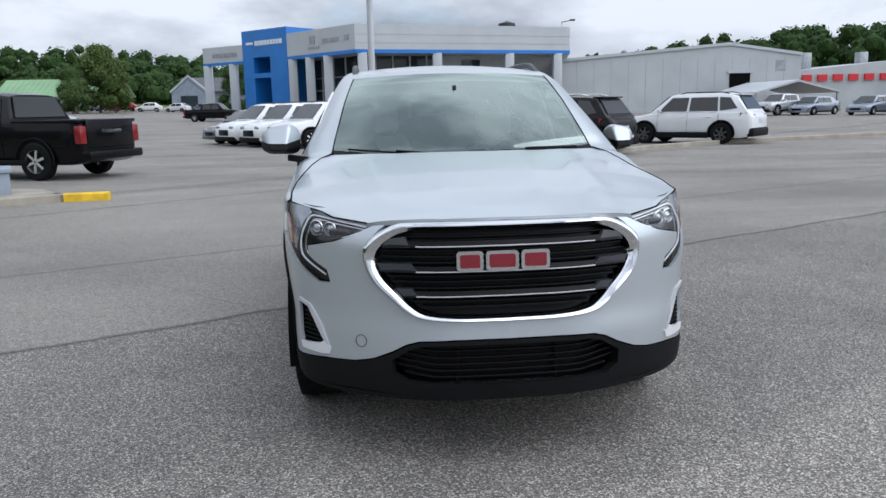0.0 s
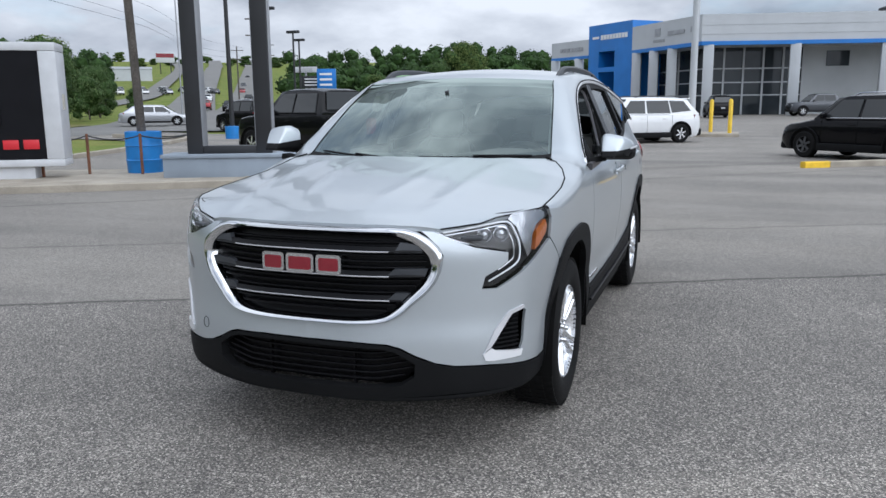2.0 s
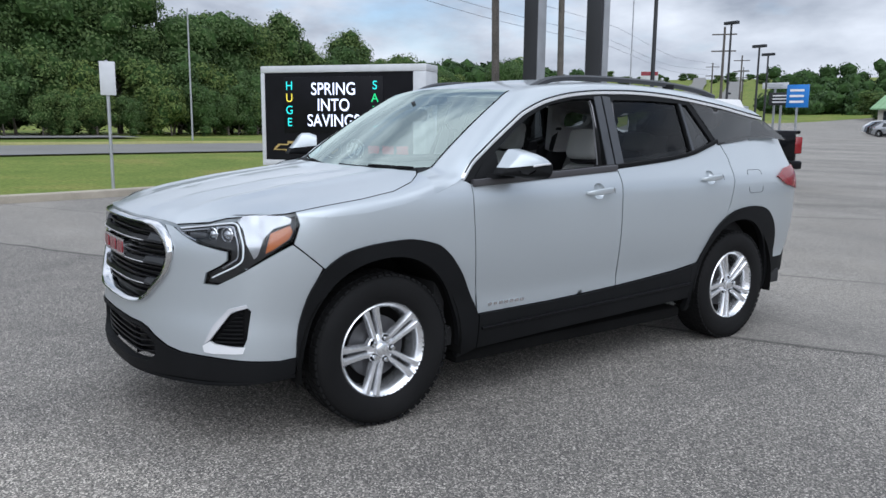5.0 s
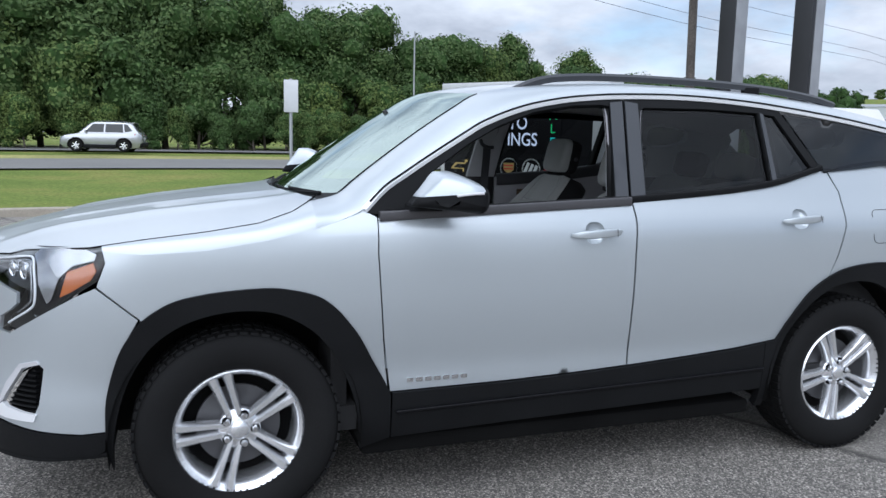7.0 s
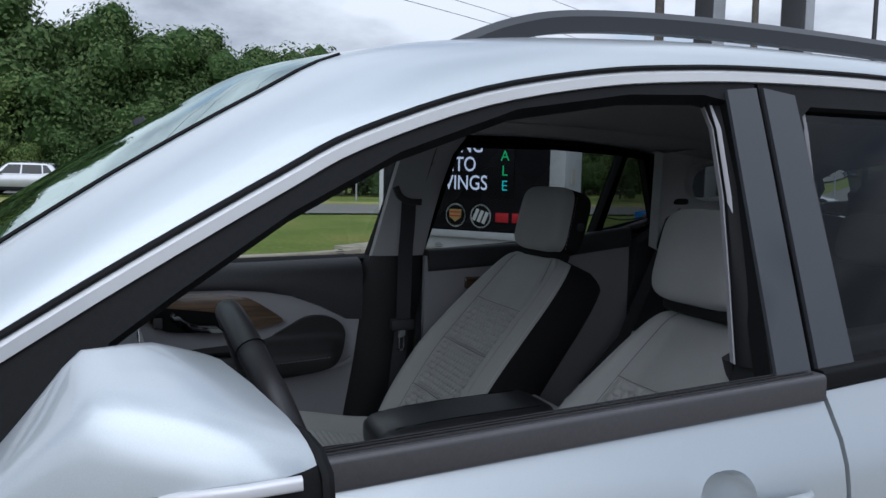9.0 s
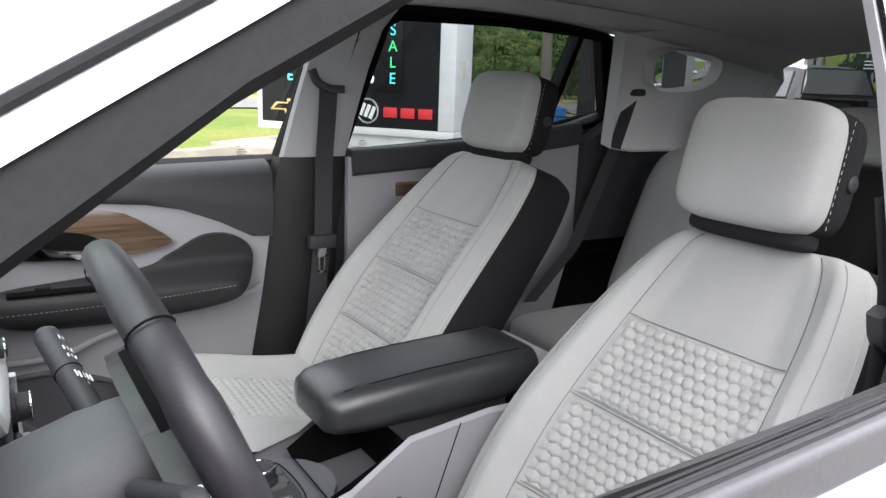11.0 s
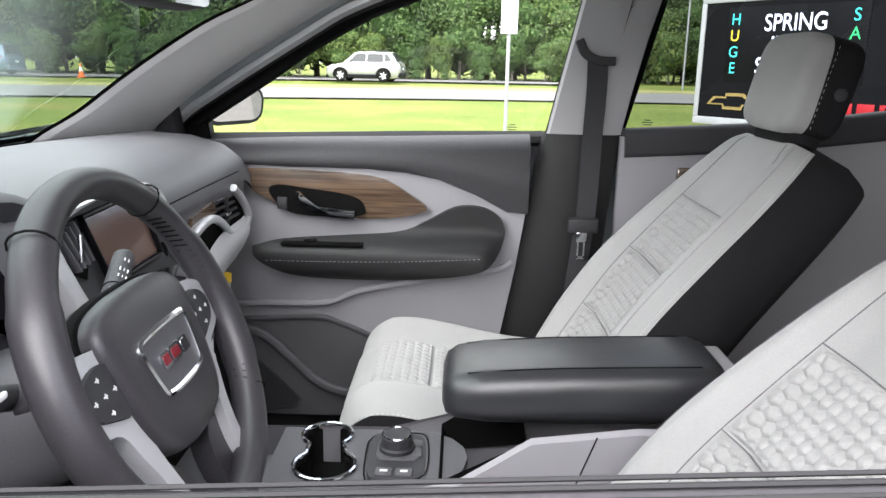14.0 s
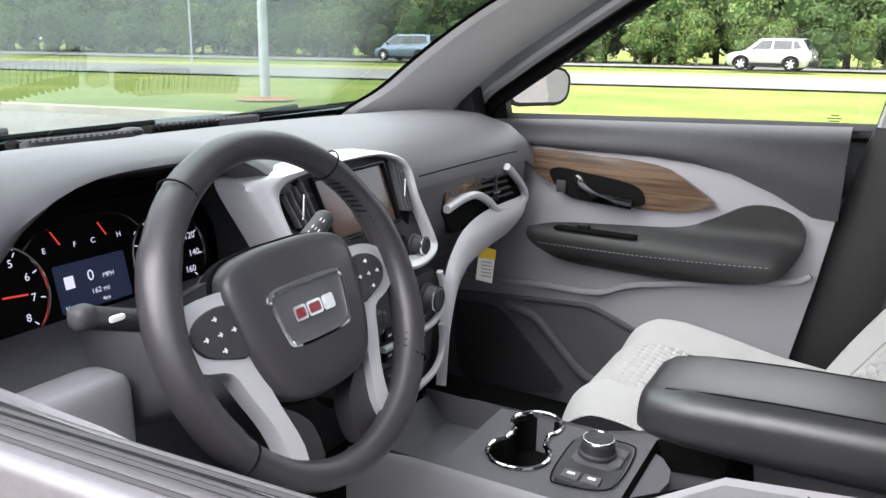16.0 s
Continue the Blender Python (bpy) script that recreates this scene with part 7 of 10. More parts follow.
    part("seam_stitching", stitches([cush_pt(s, 0.135) + Vector((0, -0.008, 0.001)) for s in np.linspace(-0.95, 0.95, 20)], 0.0008), M_THREAD, holder, "pale stitching")
    for s in (-0.99, 0.99):
        part("seam_stitching", stitches([cush_pt(s, t) + Vector((0.003 * s, 0, 0.001)) for t in np.linspace(0.2, 0.95, 20)]), M_THREAD, holder, "pale stitching")
    hx, hy, hz = head
    c_ = (hx, hy, hz)
    hr = lump(c_, (0.126, 0.062, 0.097), 0.40, (-14, 0, 0), 40, 22)
    front_, back_ = cut(hr.copy(), (hx, hy - 0.012, hz), (0, -1, 0.2)), cut(hr, (hx, hy - 0.012, hz), (0, 1, -0.2))
    h_ = part("headrest", front_, M_CLOTH, holder, "light grey headrest", angle=70)
    part("headrest_shell", back_, M_CLOTHDARK, h_, "black headrest back", angle=70)
    part("headrest_collar", lump((hx, hy - 0.018, hz - 0.098), (0.105, 0.036, 0.018), 0.5, (-14, 0, 0)), M_CLOTHDARK, h_)
    for sd in (1, -1):
        part("release_button", moved(lathe([(0.012, 0.0), (0.012, 0.004), (0.009, 0.006), (0.001, 0.006)], "x", 18), Matrix.Translation((hx + sd * 0.1245, hy + 0.022, hz - 0.012)) @ pose(0, 0, 0, 0, 0, 0 if sd > 0 else 180)), M_SOFTBLACK, h_)
        part("seam_stitching", stitches([(hx + sd * 0.1265, hy - 0.008 + 0.035 * (t - 0.5), hz - 0.075 + 0.15 * t) for t in np.linspace(0, 1, 10)], 0.0004), M_THREAD, h_)
    return holder


front_seat(-0.412, "passenger_seat", "light grey cloth seat with quilted inserts and black sides", 0.0, 0.0, (0.0, 1.895, 1.325))
front_seat(0.408, "driver_seat", "light grey cloth seat with quilted inserts and black sides", -0.05, -0.05, (-0.010, 1.845, 1.338))
buckle = part("belt_buckle", moved(box(-0.016, 0.016, -0.028, 0.028, -0.09, 0.022, 0.006), Matrix.Translation((0.16, 1.295, 0.71)) @ pose(0, 0, 0, 18, 0, 0)), M_ARM, suv, "black seat belt buckle")
part("buckle_button", moved(box(-0.0115, 0.0115, -0.022, 0.006, 0.016, 0.027, 0.004), Matrix.Translation((0.16, 1.295, 0.71)) @ pose(0, 0, 0, 18, 0, 0)), M_REDBUTTON, buckle, "red release button")

# rear bench
bench = new("rear_bench")
bench.parent = suv
bench["label"] = "grey and black rear bench seat"
part("bench_cushion", lump((0, 2.28, 0.66), (0.62, 0.27, 0.10), 0.35), M_CLOTH, bench)
for cx, w in ((-0.40, 0.23), (0.0, 0.15), (0.40, 0.23)):
    part("bench_backrest", lump((cx, 2.60, 0.93), (w, 0.09, 0.30), 0.4, (-22, 0, 0)), M_CLOTH if cx else M_CLOTHDARK, bench)
    part("headrest", lump((cx, 2.76, 1.29), (0.125, 0.05, 0.075), 0.45, (-15, 0, 0)), M_CLOTHDARK if cx else M_CLOTH, bench)

# floor, headliner, pillars
part("cabin_floor", box(-0.82, 0.82, 0.35, 3.4, 0.30, 0.40, 0.01), M_CARPET, suv, "black carpet floor")
part("firewall", box(-0.80, 0.80, 0.34, 0.40, 0.30, 1.15), M_CARPET, suv)
part("load_floor", box(-0.75, 0.75, 2.6, 3.5, 0.42, 0.80, 0.02), M_CARPET, suv)
part("headliner", outward(loft([[Vector(p) * 1.0 + Vector((0, 0, -0.045)) for p in r] for r in roof_rows]), (0, 1.5, 5)), M_HEADLINER, suv, "light grey headliner")
RIGHT_E = rounded([(0.765, 0.42, 1.13), (0.762, 0.46, 1.175), (0.755, 0.53, 1.235), (0.745, 0.61, 1.295), (0.735, 0.68, 1.34), (0.722, 0.76, 1.385), (0.695, 0.89, 1.46), (0.672, 0.99, 1.513)], 4)
# the trim on the passenger's side is wider over the glass than the driver's
for sgn, inner in ((-1, [(0.455, 0.29, 1.168), (0.46, 0.335, 1.20), (0.485, 0.405, 1.246), (0.48, 0.498, 1.312), (0.475, 0.592, 1.374), (0.485, 0.68, 1.43), (0.505, 0.76, 1.472), (0.54, 0.895, 1.54)]), (1, [(0.69, 0.36, 1.16), (0.685, 0.42, 1.20), (0.67, 0.48, 1.246), (0.655, 0.57, 1.312), (0.64, 0.66, 1.374), (0.625, 0.75, 1.43), (0.61, 0.82, 1.472), (0.59, 0.93, 1.54)])):
    rows = []
    for e, a in zip(rounded(inner, 4), RIGHT_E):
        e, a = Vector(e), Vector(a)
        e = e + Vector((0, 0.018, -0.006)) if sgn < 0 else e
        rows.append([e + (Vector((0.02, 0.012, -0.004)) if sgn < 0 else Vector((0.004, -0.014, 0.006))), e, e.lerp(a, 0.3) + Vector((-0.004, 0.010, 0.004)), e.lerp(a, 0.7) + Vector((-0.006, 0.008, 0.004)), a, a + (Vector((0.045, -0.01, 0.012)) if sgn < 0 else Vector((0.012, 0.004, -0.006)))])
    if sgn < 0:
        # unseen black sheet added so the trim's front doesn't mirror bright in the windscreen
        back_off = Vector((0.0, -0.014, 0.008))
        part("pillar_trim_backing", flipped(loft([[r[1].lerp(r[4], f) + back_off * min(1.0, 0.35 + f * 3) for f in (-0.03, 0.15, 0.5, 0.8)] for r in rows])), M_SHADOWBLACK, suv, "black sheet added to block the trim reflection")
    bm = loft(rows)
    part("pillar_trim", bm if sgn > 0 else flipped(bm), M_PILLAR, suv, "light grey windscreen pillar trim", angle=60)
rows = []
for i in range(k_ws1 + 1, len(A_OUT), 2):
    a, e = Vector(A_OUT[i]), Vector(A_IN[i])
    rows.append([e + Vector((-0.03, 0, -0.045)), a.lerp(e, 0.5) + Vector((-0.03, 0, -0.05)), a + Vector((-0.03, 0, -0.035)), a + Vector((-0.01, 0, -0.02))])
pair("roof_side_trim", loft(rows), M_HEADLINER, suv, angle=70)
for sgn in (1, -1):
    y1_ = 0.60 if sgn > 0 else 0.515
    bm = prism([(0.44, 1.12), (y1_, 1.14), (y1_, 1.30 - (0.60 - y1_) * 0.75), (y1_ - 0.04, 1.268 - (0.60 - y1_) * 0.75), (0.48, 1.20), (0.45, 1.16)], lambda y, z: (glass_x(z) - 0.02, y, z), lambda y, z: (glass_x(z) - 0.085, y, z))
    part("pillar_base_trim", bm if sgn > 0 else flipped(bm), M_SOFTBLACK, suv, "black mirror corner trim")
# middle pillars with belts
for sgn in (1, -1):
    rows, seal_ = [], []
    for z, y0, y1, xo in ((1.19, 1.445, 1.625, 0.765), (1.30, 1.465, 1.640, 0.735), (1.42, 1.488, 1.660, 0.700), (1.52, 1.505, 1.680, 0.66), (1.60, 1.515, 1.72, 0.60)):
        if sgn > 0:
            y0 = 1.492 + 0.10 * (z - 1.19)
        rows.append([(xo + 0.032, y0 + 0.006, z), (xo + 0.022, y0 - 0.002, z), (xo + 0.008, y0 + 0.004, z), (xo, y0 + 0.03, z), (xo, y1 - 0.03, z), (xo + 0.012, y1, z), (xo + 0.05, y1 + 0.004, z)])
        xs = min(xo + 0.095, glass_x(z) - 0.016)
        seal_.append([(xs, y0 + 0.018, z), (min(xo + 0.062, xs - 0.004), y0 + 0.010, z), (min(xo + 0.046, xs - 0.009), y0 + 0.001, z), (xo + 0.033, y0 - 0.004, z), (xo + 0.026, y0 - 0.003, z)])
    bm = loft(rows)
    # same cover on both sides; each grey is painted to suit its light
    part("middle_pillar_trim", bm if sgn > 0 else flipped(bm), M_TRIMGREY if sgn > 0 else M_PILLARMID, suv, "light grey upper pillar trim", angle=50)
    bm = loft(seal_)
    part("door_opening_seal", bm if sgn > 0 else flipped(bm), M_CLAD, suv, "black rubber seal of the door opening", angle=60)
    rows = []
    for z, y0, y1, xo in ((0.50, 1.31, 1.56, 0.75), (0.75, 1.35, 1.585, 0.755), (1.0, 1.40, 1.605, 0.762), (1.192, 1.442, 1.63, 0.763)):
        y0 += 0.062 if sgn > 0 else 0.0
        rows.append([(xo + 0.06, y0 - 0.004, z), (xo + 0.012, y0, z), (xo, y0 + 0.03, z), (xo, y1 - 0.03, z), (xo + 0.012, y1, z), (xo + 0.06, y1 + 0.004, z)])
    bm = loft(rows)
    part("lower_pillar_trim", bm if sgn > 0 else flipped(bm), M_ARM, suv, "black lower pillar trim", angle=50)
    pts = [(0.705, 1.545, 1.372), (0.725, 1.55, 1.30), (0.745, 1.55, 1.18), (0.74, 1.545, 1.0), (0.738, 1.52, 0.75), (0.735, 1.50, 0.55)]
    rows = [[Vector(p) + Vector((-0.003, -0.024, 0)), Vector(p) + Vector((-0.006, 0.024, 0))] for p in rounded(pts[1:] if sgn > 0 else pts, 3)]
    belt = part("seat_belt", loft(rows) if sgn > 0 else flipped(loft(rows)), M_BELT, suv, "black seat belt on the pillar")
    bm = sweep(rounded([(0.702, 1.500, 1.415), (0.700, 1.515, 1.385), (0.70, 1.545, 1.37), (0.70, 1.585, 1.368)], 4), rect(0.02, 0.018, 0.004), up=(1, 0, 0))
    if sgn > 0:
        bm.transform(Matrix.Translation((0.045, 0.02, -0.225)))
    part("belt_guide", bm if sgn > 0 else flipped(bm), M_SOFTBLACK, belt, "black belt guide")
    bm = box(0.712, 0.738, 1.50, 1.575, 0.955, 0.99, 0.004)
    part("belt_stop", bm if sgn > 0 else flipped(bm), M_SOFTBLACK, belt)
    bm = join(box(0.718, 0.730, 1.522, 1.55, 0.93, 0.958, 0.003), box(0.72, 0.728, 1.526, 1.53, 0.89, 0.935), box(0.72, 0.728, 1.541, 1.545, 0.89, 0.935), box(0.72, 0.728, 1.526, 1.545, 0.888, 0.895))
    part("belt_tongue", bm if sgn > 0 else flipped(bm), M_CHROME, belt, "bright belt tongue")
    # rear pillar trim, dark
    rows = []
    for z, y0, y1, xo in ((0.9, 2.40, 2.95, 0.74), (1.22, 2.43, 3.0, 0.74), (1.31, 2.55, 3.05, 0.71)):
        rows.append([(xo + 0.04, y0, z), (xo, y0 + 0.02, z), (xo, y1, z), (xo + 0.03, y1 + 0.05, z)])
    bm = loft(rows)
    part("rear_pillar_trim", bm if sgn > 0 else flipped(bm), M_SOFTBLACK, suv, "black rear pillar trim", angle=50)
    def quarter_x(y, z):
        return (0.70 - 0.25 * max(0.0, z - 1.22), y, z)

    win_ = closed([(2.565, 1.47), (2.585, 1.51), (2.66, 1.525), (2.83, 1.512), (2.865, 1.48), (2.85, 1.435), (2.78, 1.408), (2.65, 1.398), (2.585, 1.415)], 3)
    bm = region([(2.415, 1.56), (2.47, 1.22), (2.60, 1.20), (3.10, 1.20), (3.20, 1.45), (3.10, 1.60), (2.7, 1.60)], quarter_x, 0.05, [win_], rim=0.05)
    part("rear_quarter_trim", bm if sgn > 0 else flipped(bm), M_PILLAR, suv, "light grey rear quarter trim", angle=50)
    bm = loft([[Vector((0.675, y - 0.022, z)), Vector((0.665, y + 0.022, z))] for y, z in ((2.565, 1.385), (2.50, 1.20), (2.36, 0.90), (2.20, 0.74))])
    part("rear_seat_belt", bm if sgn > 0 else flipped(bm), M_BELT, suv, "black rear seat belt")
    bm = lump((0.668, 2.575, 1.385), (0.012, 0.036, 0.014), 0.5)
    part("rear_belt_guide", bm if sgn > 0 else flipped(bm), M_SOFTBLACK, suv, "black rear belt guide")

# door inner panels
for sgn in (1, -1):
    def D(x):
        return lambda y, z: (-(x), y, z)

    def mk(bm):
        return bm if sgn < 0 else flipped(bm)

    dz = -0.09 if sgn > 0 else 0.0
    panel = part("door_panel", mk(region([(0.46, 1.125 + dz), (0.60, 1.112 + dz), (0.79, 1.104 + dz), (0.99, 1.103 + dz), (1.10, 1.095 + dz), (1.18, 1.08 + dz), (1.27, 1.045 + dz * 0.7), (1.35, 1.004 + dz * 0.4), (1.395, 1.0 + dz * 0.4), (1.375, 0.86), (1.335, 0.64), (1.30, 0.45), (0.46, 0.45)], D(0.725), 0.04, rim=0.02)), M_TRIMGREY, suv, "light grey door panel with wood and black armrest")
    rows = []
    for y, zt_, zb in ((0.44, 1.142, 1.122), (0.60, 1.152, 1.110), (0.80, 1.162, 1.101), (1.0, 1.168, 1.10), (1.1, 1.171, 1.092), (1.18, 1.174, 1.077), (1.27, 1.177, 1.042), (1.35, 1.18, 1.0), (1.40, 1.182, 0.997)):
        if sgn > 0:
            zt_ = 1.114 + 0.012 * (y - 0.44)
            rows.append([(-0.835, y, zt_ + 0.010), (-0.80, y, zt_ + 0.004), (-0.785, y, zt_ - 0.008), (-0.765, y, zt_ - 0.034), (-0.745, y, zt_ - 0.065), (-0.728, y, zb - 0.03), (-0.726, y, zb - 0.05)])
        else:
            rows.append([(-0.80, y, zt_ + 0.004), (-0.775, y, zt_ + 0.008), (-0.735, y, zt_ - 0.004), (-0.712, y, zt_ - 0.025), (-0.708, y, (zt_ - 0.025) * 0.4 + zb * 0.6), (-0.712, y, zb + 0.004), (-0.726, y, zb)])
    # skylight on the driver's pad is put into its colour: lighter M_DASH
    part("upper_panel", mk(outward(loft(rows), (-1.2, 0.9, 0.9))), M_SOFTBLACK if sgn < 0 else M_DASH, panel, "charcoal upper door pad", angle=60)
    WOODP = rounded([(0.69, 1.09), (0.72, 1.048), (0.75, 1.028), (0.80, 1.008), (0.90, 0.988), (0.99, 0.978), (1.09, 0.985), (1.14, 0.998), (1.152, 1.01), (1.11, 1.042), (1.05, 1.078), (0.98, 1.09), (0.90, 1.094), (0.78, 1.099), (0.71, 1.097), (0.69, 1.09)], 2)[:-1]
    part("wood_trim", mk(region([(y, z + dz) for y, z in WOODP], lambda y, z: (-0.712 + 0.006 * math.sin((z - dz - 0.98) * 26), y, z), 0.03, rim=0.014)), M_WOOD, panel, "glossy dark walnut trim")
    part("handle_cup", mk(region([(y, z + dz) for y, z in closed(((0.764, 1.048), (0.79, 1.060), (0.86, 1.052), (0.94, 1.042), (0.985, 1.028), (1.0, 1.005), (0.992, 0.988), (0.93, 0.983), (0.866, 0.984), (0.815, 0.992), (0.78, 1.018)), 3)], D(0.7035), 0.03, rim=0.01)), M_SHADOWBLACK, panel, "black handle recess")
    part("inner_handle", mk(sweep([(x, y, z + dz) for x, y, z in rounded([(-0.700, 0.835, 1.038), (-0.692, 0.85, 1.028), (-0.688, 0.885, 1.005), (-0.688, 0.93, 0.998), (-0.692, 0.975, 0.994)], 4)], [(-0.006, -0.013), (0.006, -0.013), (0.008, 0.0), (0.004, 0.011), (-0.006, 0.009)], up=(0.3, 0, 1))), M_CHROME, panel, "chrome door handle")
    part("lock_switch", mk(box(-0.704, -0.697, 0.785, 0.81, 1.0 + dz, 1.03 + dz, 0.003)), M_SOFTBLACK, panel)
    ARM = [(0.73, 0.915), (0.80, 0.930), (0.95, 0.940), (1.08, 0.95), (1.15, 0.975), (1.22, 1.012), (1.28, 1.015), (1.325, 0.995), (1.345, 0.96), (1.335, 0.915), (1.30, 0.87), (1.22, 0.848), (1.09, 0.832), (0.95, 0.83), (0.84, 0.84), (0.77, 0.865), (0.735, 0.89)]
    ARM = rounded(ARM + ARM[:1], 4)[:-1]
    part("door_armrest", mk(region(ARM, lambda y, z: (-0.705 + 0.052 * math.exp(-((z - 0.880) / 0.052) ** 4) * min(1.0, max(0.0, (1.345 - y) / 0.05)) ** 0.5, y, z), 0.014, rim=0.02)), M_ARM, panel, "black padded door armrest")
    part("switch_plate", mk(box(-0.69, -0.655, 0.80, 1.0, 0.918, 0.926, 0.003)), M_SHADOWBLACK, panel)
    part("window_switch", mk(box(-0.68, -0.664, 0.855, 0.885, 0.922, 0.934, 0.003)), M_GLOSSBLACK, panel)
    part("armrest_stitching", mk(stitches([(-0.650, y, z) for y, z in rounded([(0.765, 0.882), (0.9, 0.882), (1.057, 0.885), (1.2, 0.892), (1.29, 0.898)], 5)], 0.0006)), M_TRIMGREY, panel)
    part("lower_pocket", mk(region([(0.46, 0.688), (0.53, 0.694), (0.70, 0.708), (0.864, 0.719), (0.924, 0.707), (1.028, 0.663), (1.10, 0.615), (1.20, 0.52), (1.23, 0.45), (0.46, 0.45)], D(0.712), 0.04, rim=0.014)), M_DASHDARK, panel, "charcoal lower door pocket")
    part("pocket_edge", mk(sweep([(-0.709, y, z) for y, z in rounded([(0.46, 0.692), (0.53, 0.698), (0.70, 0.712), (0.864, 0.723), (0.926, 0.711), (1.030, 0.667), (1.10, 0.619), (1.20, 0.524)], 3)], rect(0.012, 0.010, 0.003), up=(1, 0, 0))), M_DASHDARK, panel)
    part("pocket_ridge", mk(sweep([(-0.704, y, z) for y, z in rounded([(0.66, 0.690), (0.74, 0.672), (0.82, 0.60), (0.88, 0.545), (0.95, 0.52), (1.02, 0.525), (1.10, 0.56)], 4)], rect(0.022, 0.016, 0.006), up=(1, 0, 0))), M_DASH, panel, "grey ridge round the speaker")
    part("pocket_lip", mk(sweep([(-0.706, y, z) for y, z in rounded([(0.50, 0.745), (0.74, 0.757), (0.90, 0.762), (0.985, 0.795), (1.15, 0.828), (1.32, 0.858), (1.365, 0.88)], 4)], rect(0.014, 0.012, 0.003), up=(1, 0, 0))), M_TRIMGREY, panel)
    part("speaker_grille", mk(region(closed([(0.515, 0.655), (0.55, 0.674), (0.612, 0.678), (0.665, 0.656), (0.74, 0.585), (0.815, 0.512), (0.822, 0.488), (0.79, 0.470), (0.68, 0.455), (0.57, 0.452), (0.525, 0.50)], 3), lambda y, z: (-0.700 - 0.004 * (math.sin(y * 900) * math.sin(z * 900) > 0.5), y, z), 0.03, rim=0.01)), M_SOFTBLACK, panel, "black speaker grille")
    rp = part("rear_door_panel", mk(region([(1.62, 1.19), (2.3, 1.235), (2.42, 1.26), (2.42, 0.9), (2.3, 0.5), (1.62, 0.45)], D(0.745), 0.06, rim=0.02)), M_TRIMGREY, suv, "light grey rear door panel")
    part("upper_panel", mk(sweep([(-0.755, 1.63, 1.175), (-0.757, 2.0, 1.198), (-0.757, 2.42, 1.25)], rect(0.05, 0.07, 0.012))), M_SOFTBLACK, rp)
    part("rear_wood_trim", mk(box(-0.742, -0.730, 1.76, 1.92, 1.08, 1.12, 0.006)), M_WOOD, rp)
# closed panes on the passenger's side, with maker's marks
for poly, name in ((OPEN_F, "front_pane"), (OPEN_R, "rear_pane")):
    bm = flipped(region(poly, on_side(-0.014), 0.08, rim=0))
    g = part(name, bm, M_GLASS if name[0] == "f" else M_REARTINT, suv, "closed door window")
    g.visible_shadow = False
g = part("rear_pane", region(OPEN_R, on_side(-0.014), 0.08, rim=0), M_REARTINT, suv, "closed tinted door window")
g.visible_shadow = False
# seals along the open window's sill
for dx, dz, w_, mt in ((-0.026, -0.016, 0.010, M_SEAL), (-0.040, -0.026, 0.010, M_SEAL), (-0.056, -0.036, 0.014, M_SEAL)):
    part("sill_seal", sweep([(glass_x(z) + dx, y, z + dz) for y, z in rounded([(0.72, 1.150), (0.895, 1.156), (1.2, 1.168), (1.48, 1.180)], 4)], rect(w_, 0.014, 0.004)), mt, suv, "rubber seal along the window sill")
for y0, z0 in ((1.36, 1.205), (1.70, 1.225)):
    for k in range(3):
        part("glass_mark", flipped(prism(rect((0.022, 0.028, 0.016)[k], 0.002), lambda a, b: (glass_x(z0) - 0.0165, y0 + a, z0 + 0.006 * k - 0.01 + b), lambda a, b: (glass_x(z0) - 0.0155, y0 + a, z0 + 0.006 * k - 0.01 + b))), M_SOFTBLACK, suv)
# hanging tag under the dash, mirror on the windscreen
def TAG(a, b, o):
    return (-0.478 - a * 0.8, 0.712 + 0.5 * a + o, 0.868 + b * 0.75)


part("tag_string", tube([(-0.478, 0.712, 0.90), (-0.476, 0.713, 0.935)], 0.001, 4, up=(1, 0, 0)), M_WHITE, suv)
tag = part("hang_tag", prism([(-0.030, -0.055), (0.016, -0.075), (0.024, 0.03), (-0.022, 0.05)], lambda a, b: TAG(a, b, 0.0), lambda a, b: TAG(a, b, 0.0015)), M_PAPER, suv, "white paper tag with yellow band")
part("tag_band", prism([(-0.024, 0.012), (0.022, 0.0), (0.024, 0.03), (-0.022, 0.05)], lambda a, b: TAG(a, b, 0.0018), lambda a, b: TAG(a, b, 0.0026)), M_YELLOW, tag, "yellow band")
for k in range(5):
    part("print_bar", prism(rect(0.028, 0.003), lambda a, b: TAG(a - 0.002, b - 0.005 - 0.011 * k - 0.33 * a, 0.0018), lambda a, b: TAG(a - 0.002, b - 0.005 - 0.011 * k - 0.33 * a, 0.0025)), M_TRIMGREY, tag)
rv = part("rear_view_mirror", lump((-0.03, 0.78, 1.462), (0.125, 0.022, 0.036), 0.45, (8, 0, -8)), M_SOFTBLACK, suv, "black rear view mirror")
part("mirror_glass", prism(rect(0.225, 0.056, 0.02), lambda a, b: (-0.03 + a, 0.803 - 0.14 * a, 1.462 + b), lambda a, b: (-0.03 + a, 0.8045 - 0.14 * a, 1.462 + b)), M_MIRROR, rv, "mirror glass")
part("mirror_stem", tube([(0, 0.77, 1.47), (0, 0.74, 1.54)], 0.012, 8), M_SOFTBLACK, rv)
part("sensor_box", box(-0.05, 0.05, 0.88, 0.96, 1.53, 1.572, 0.012), M_SOFTBLACK, suv, "black camera housing behind the windscreen")

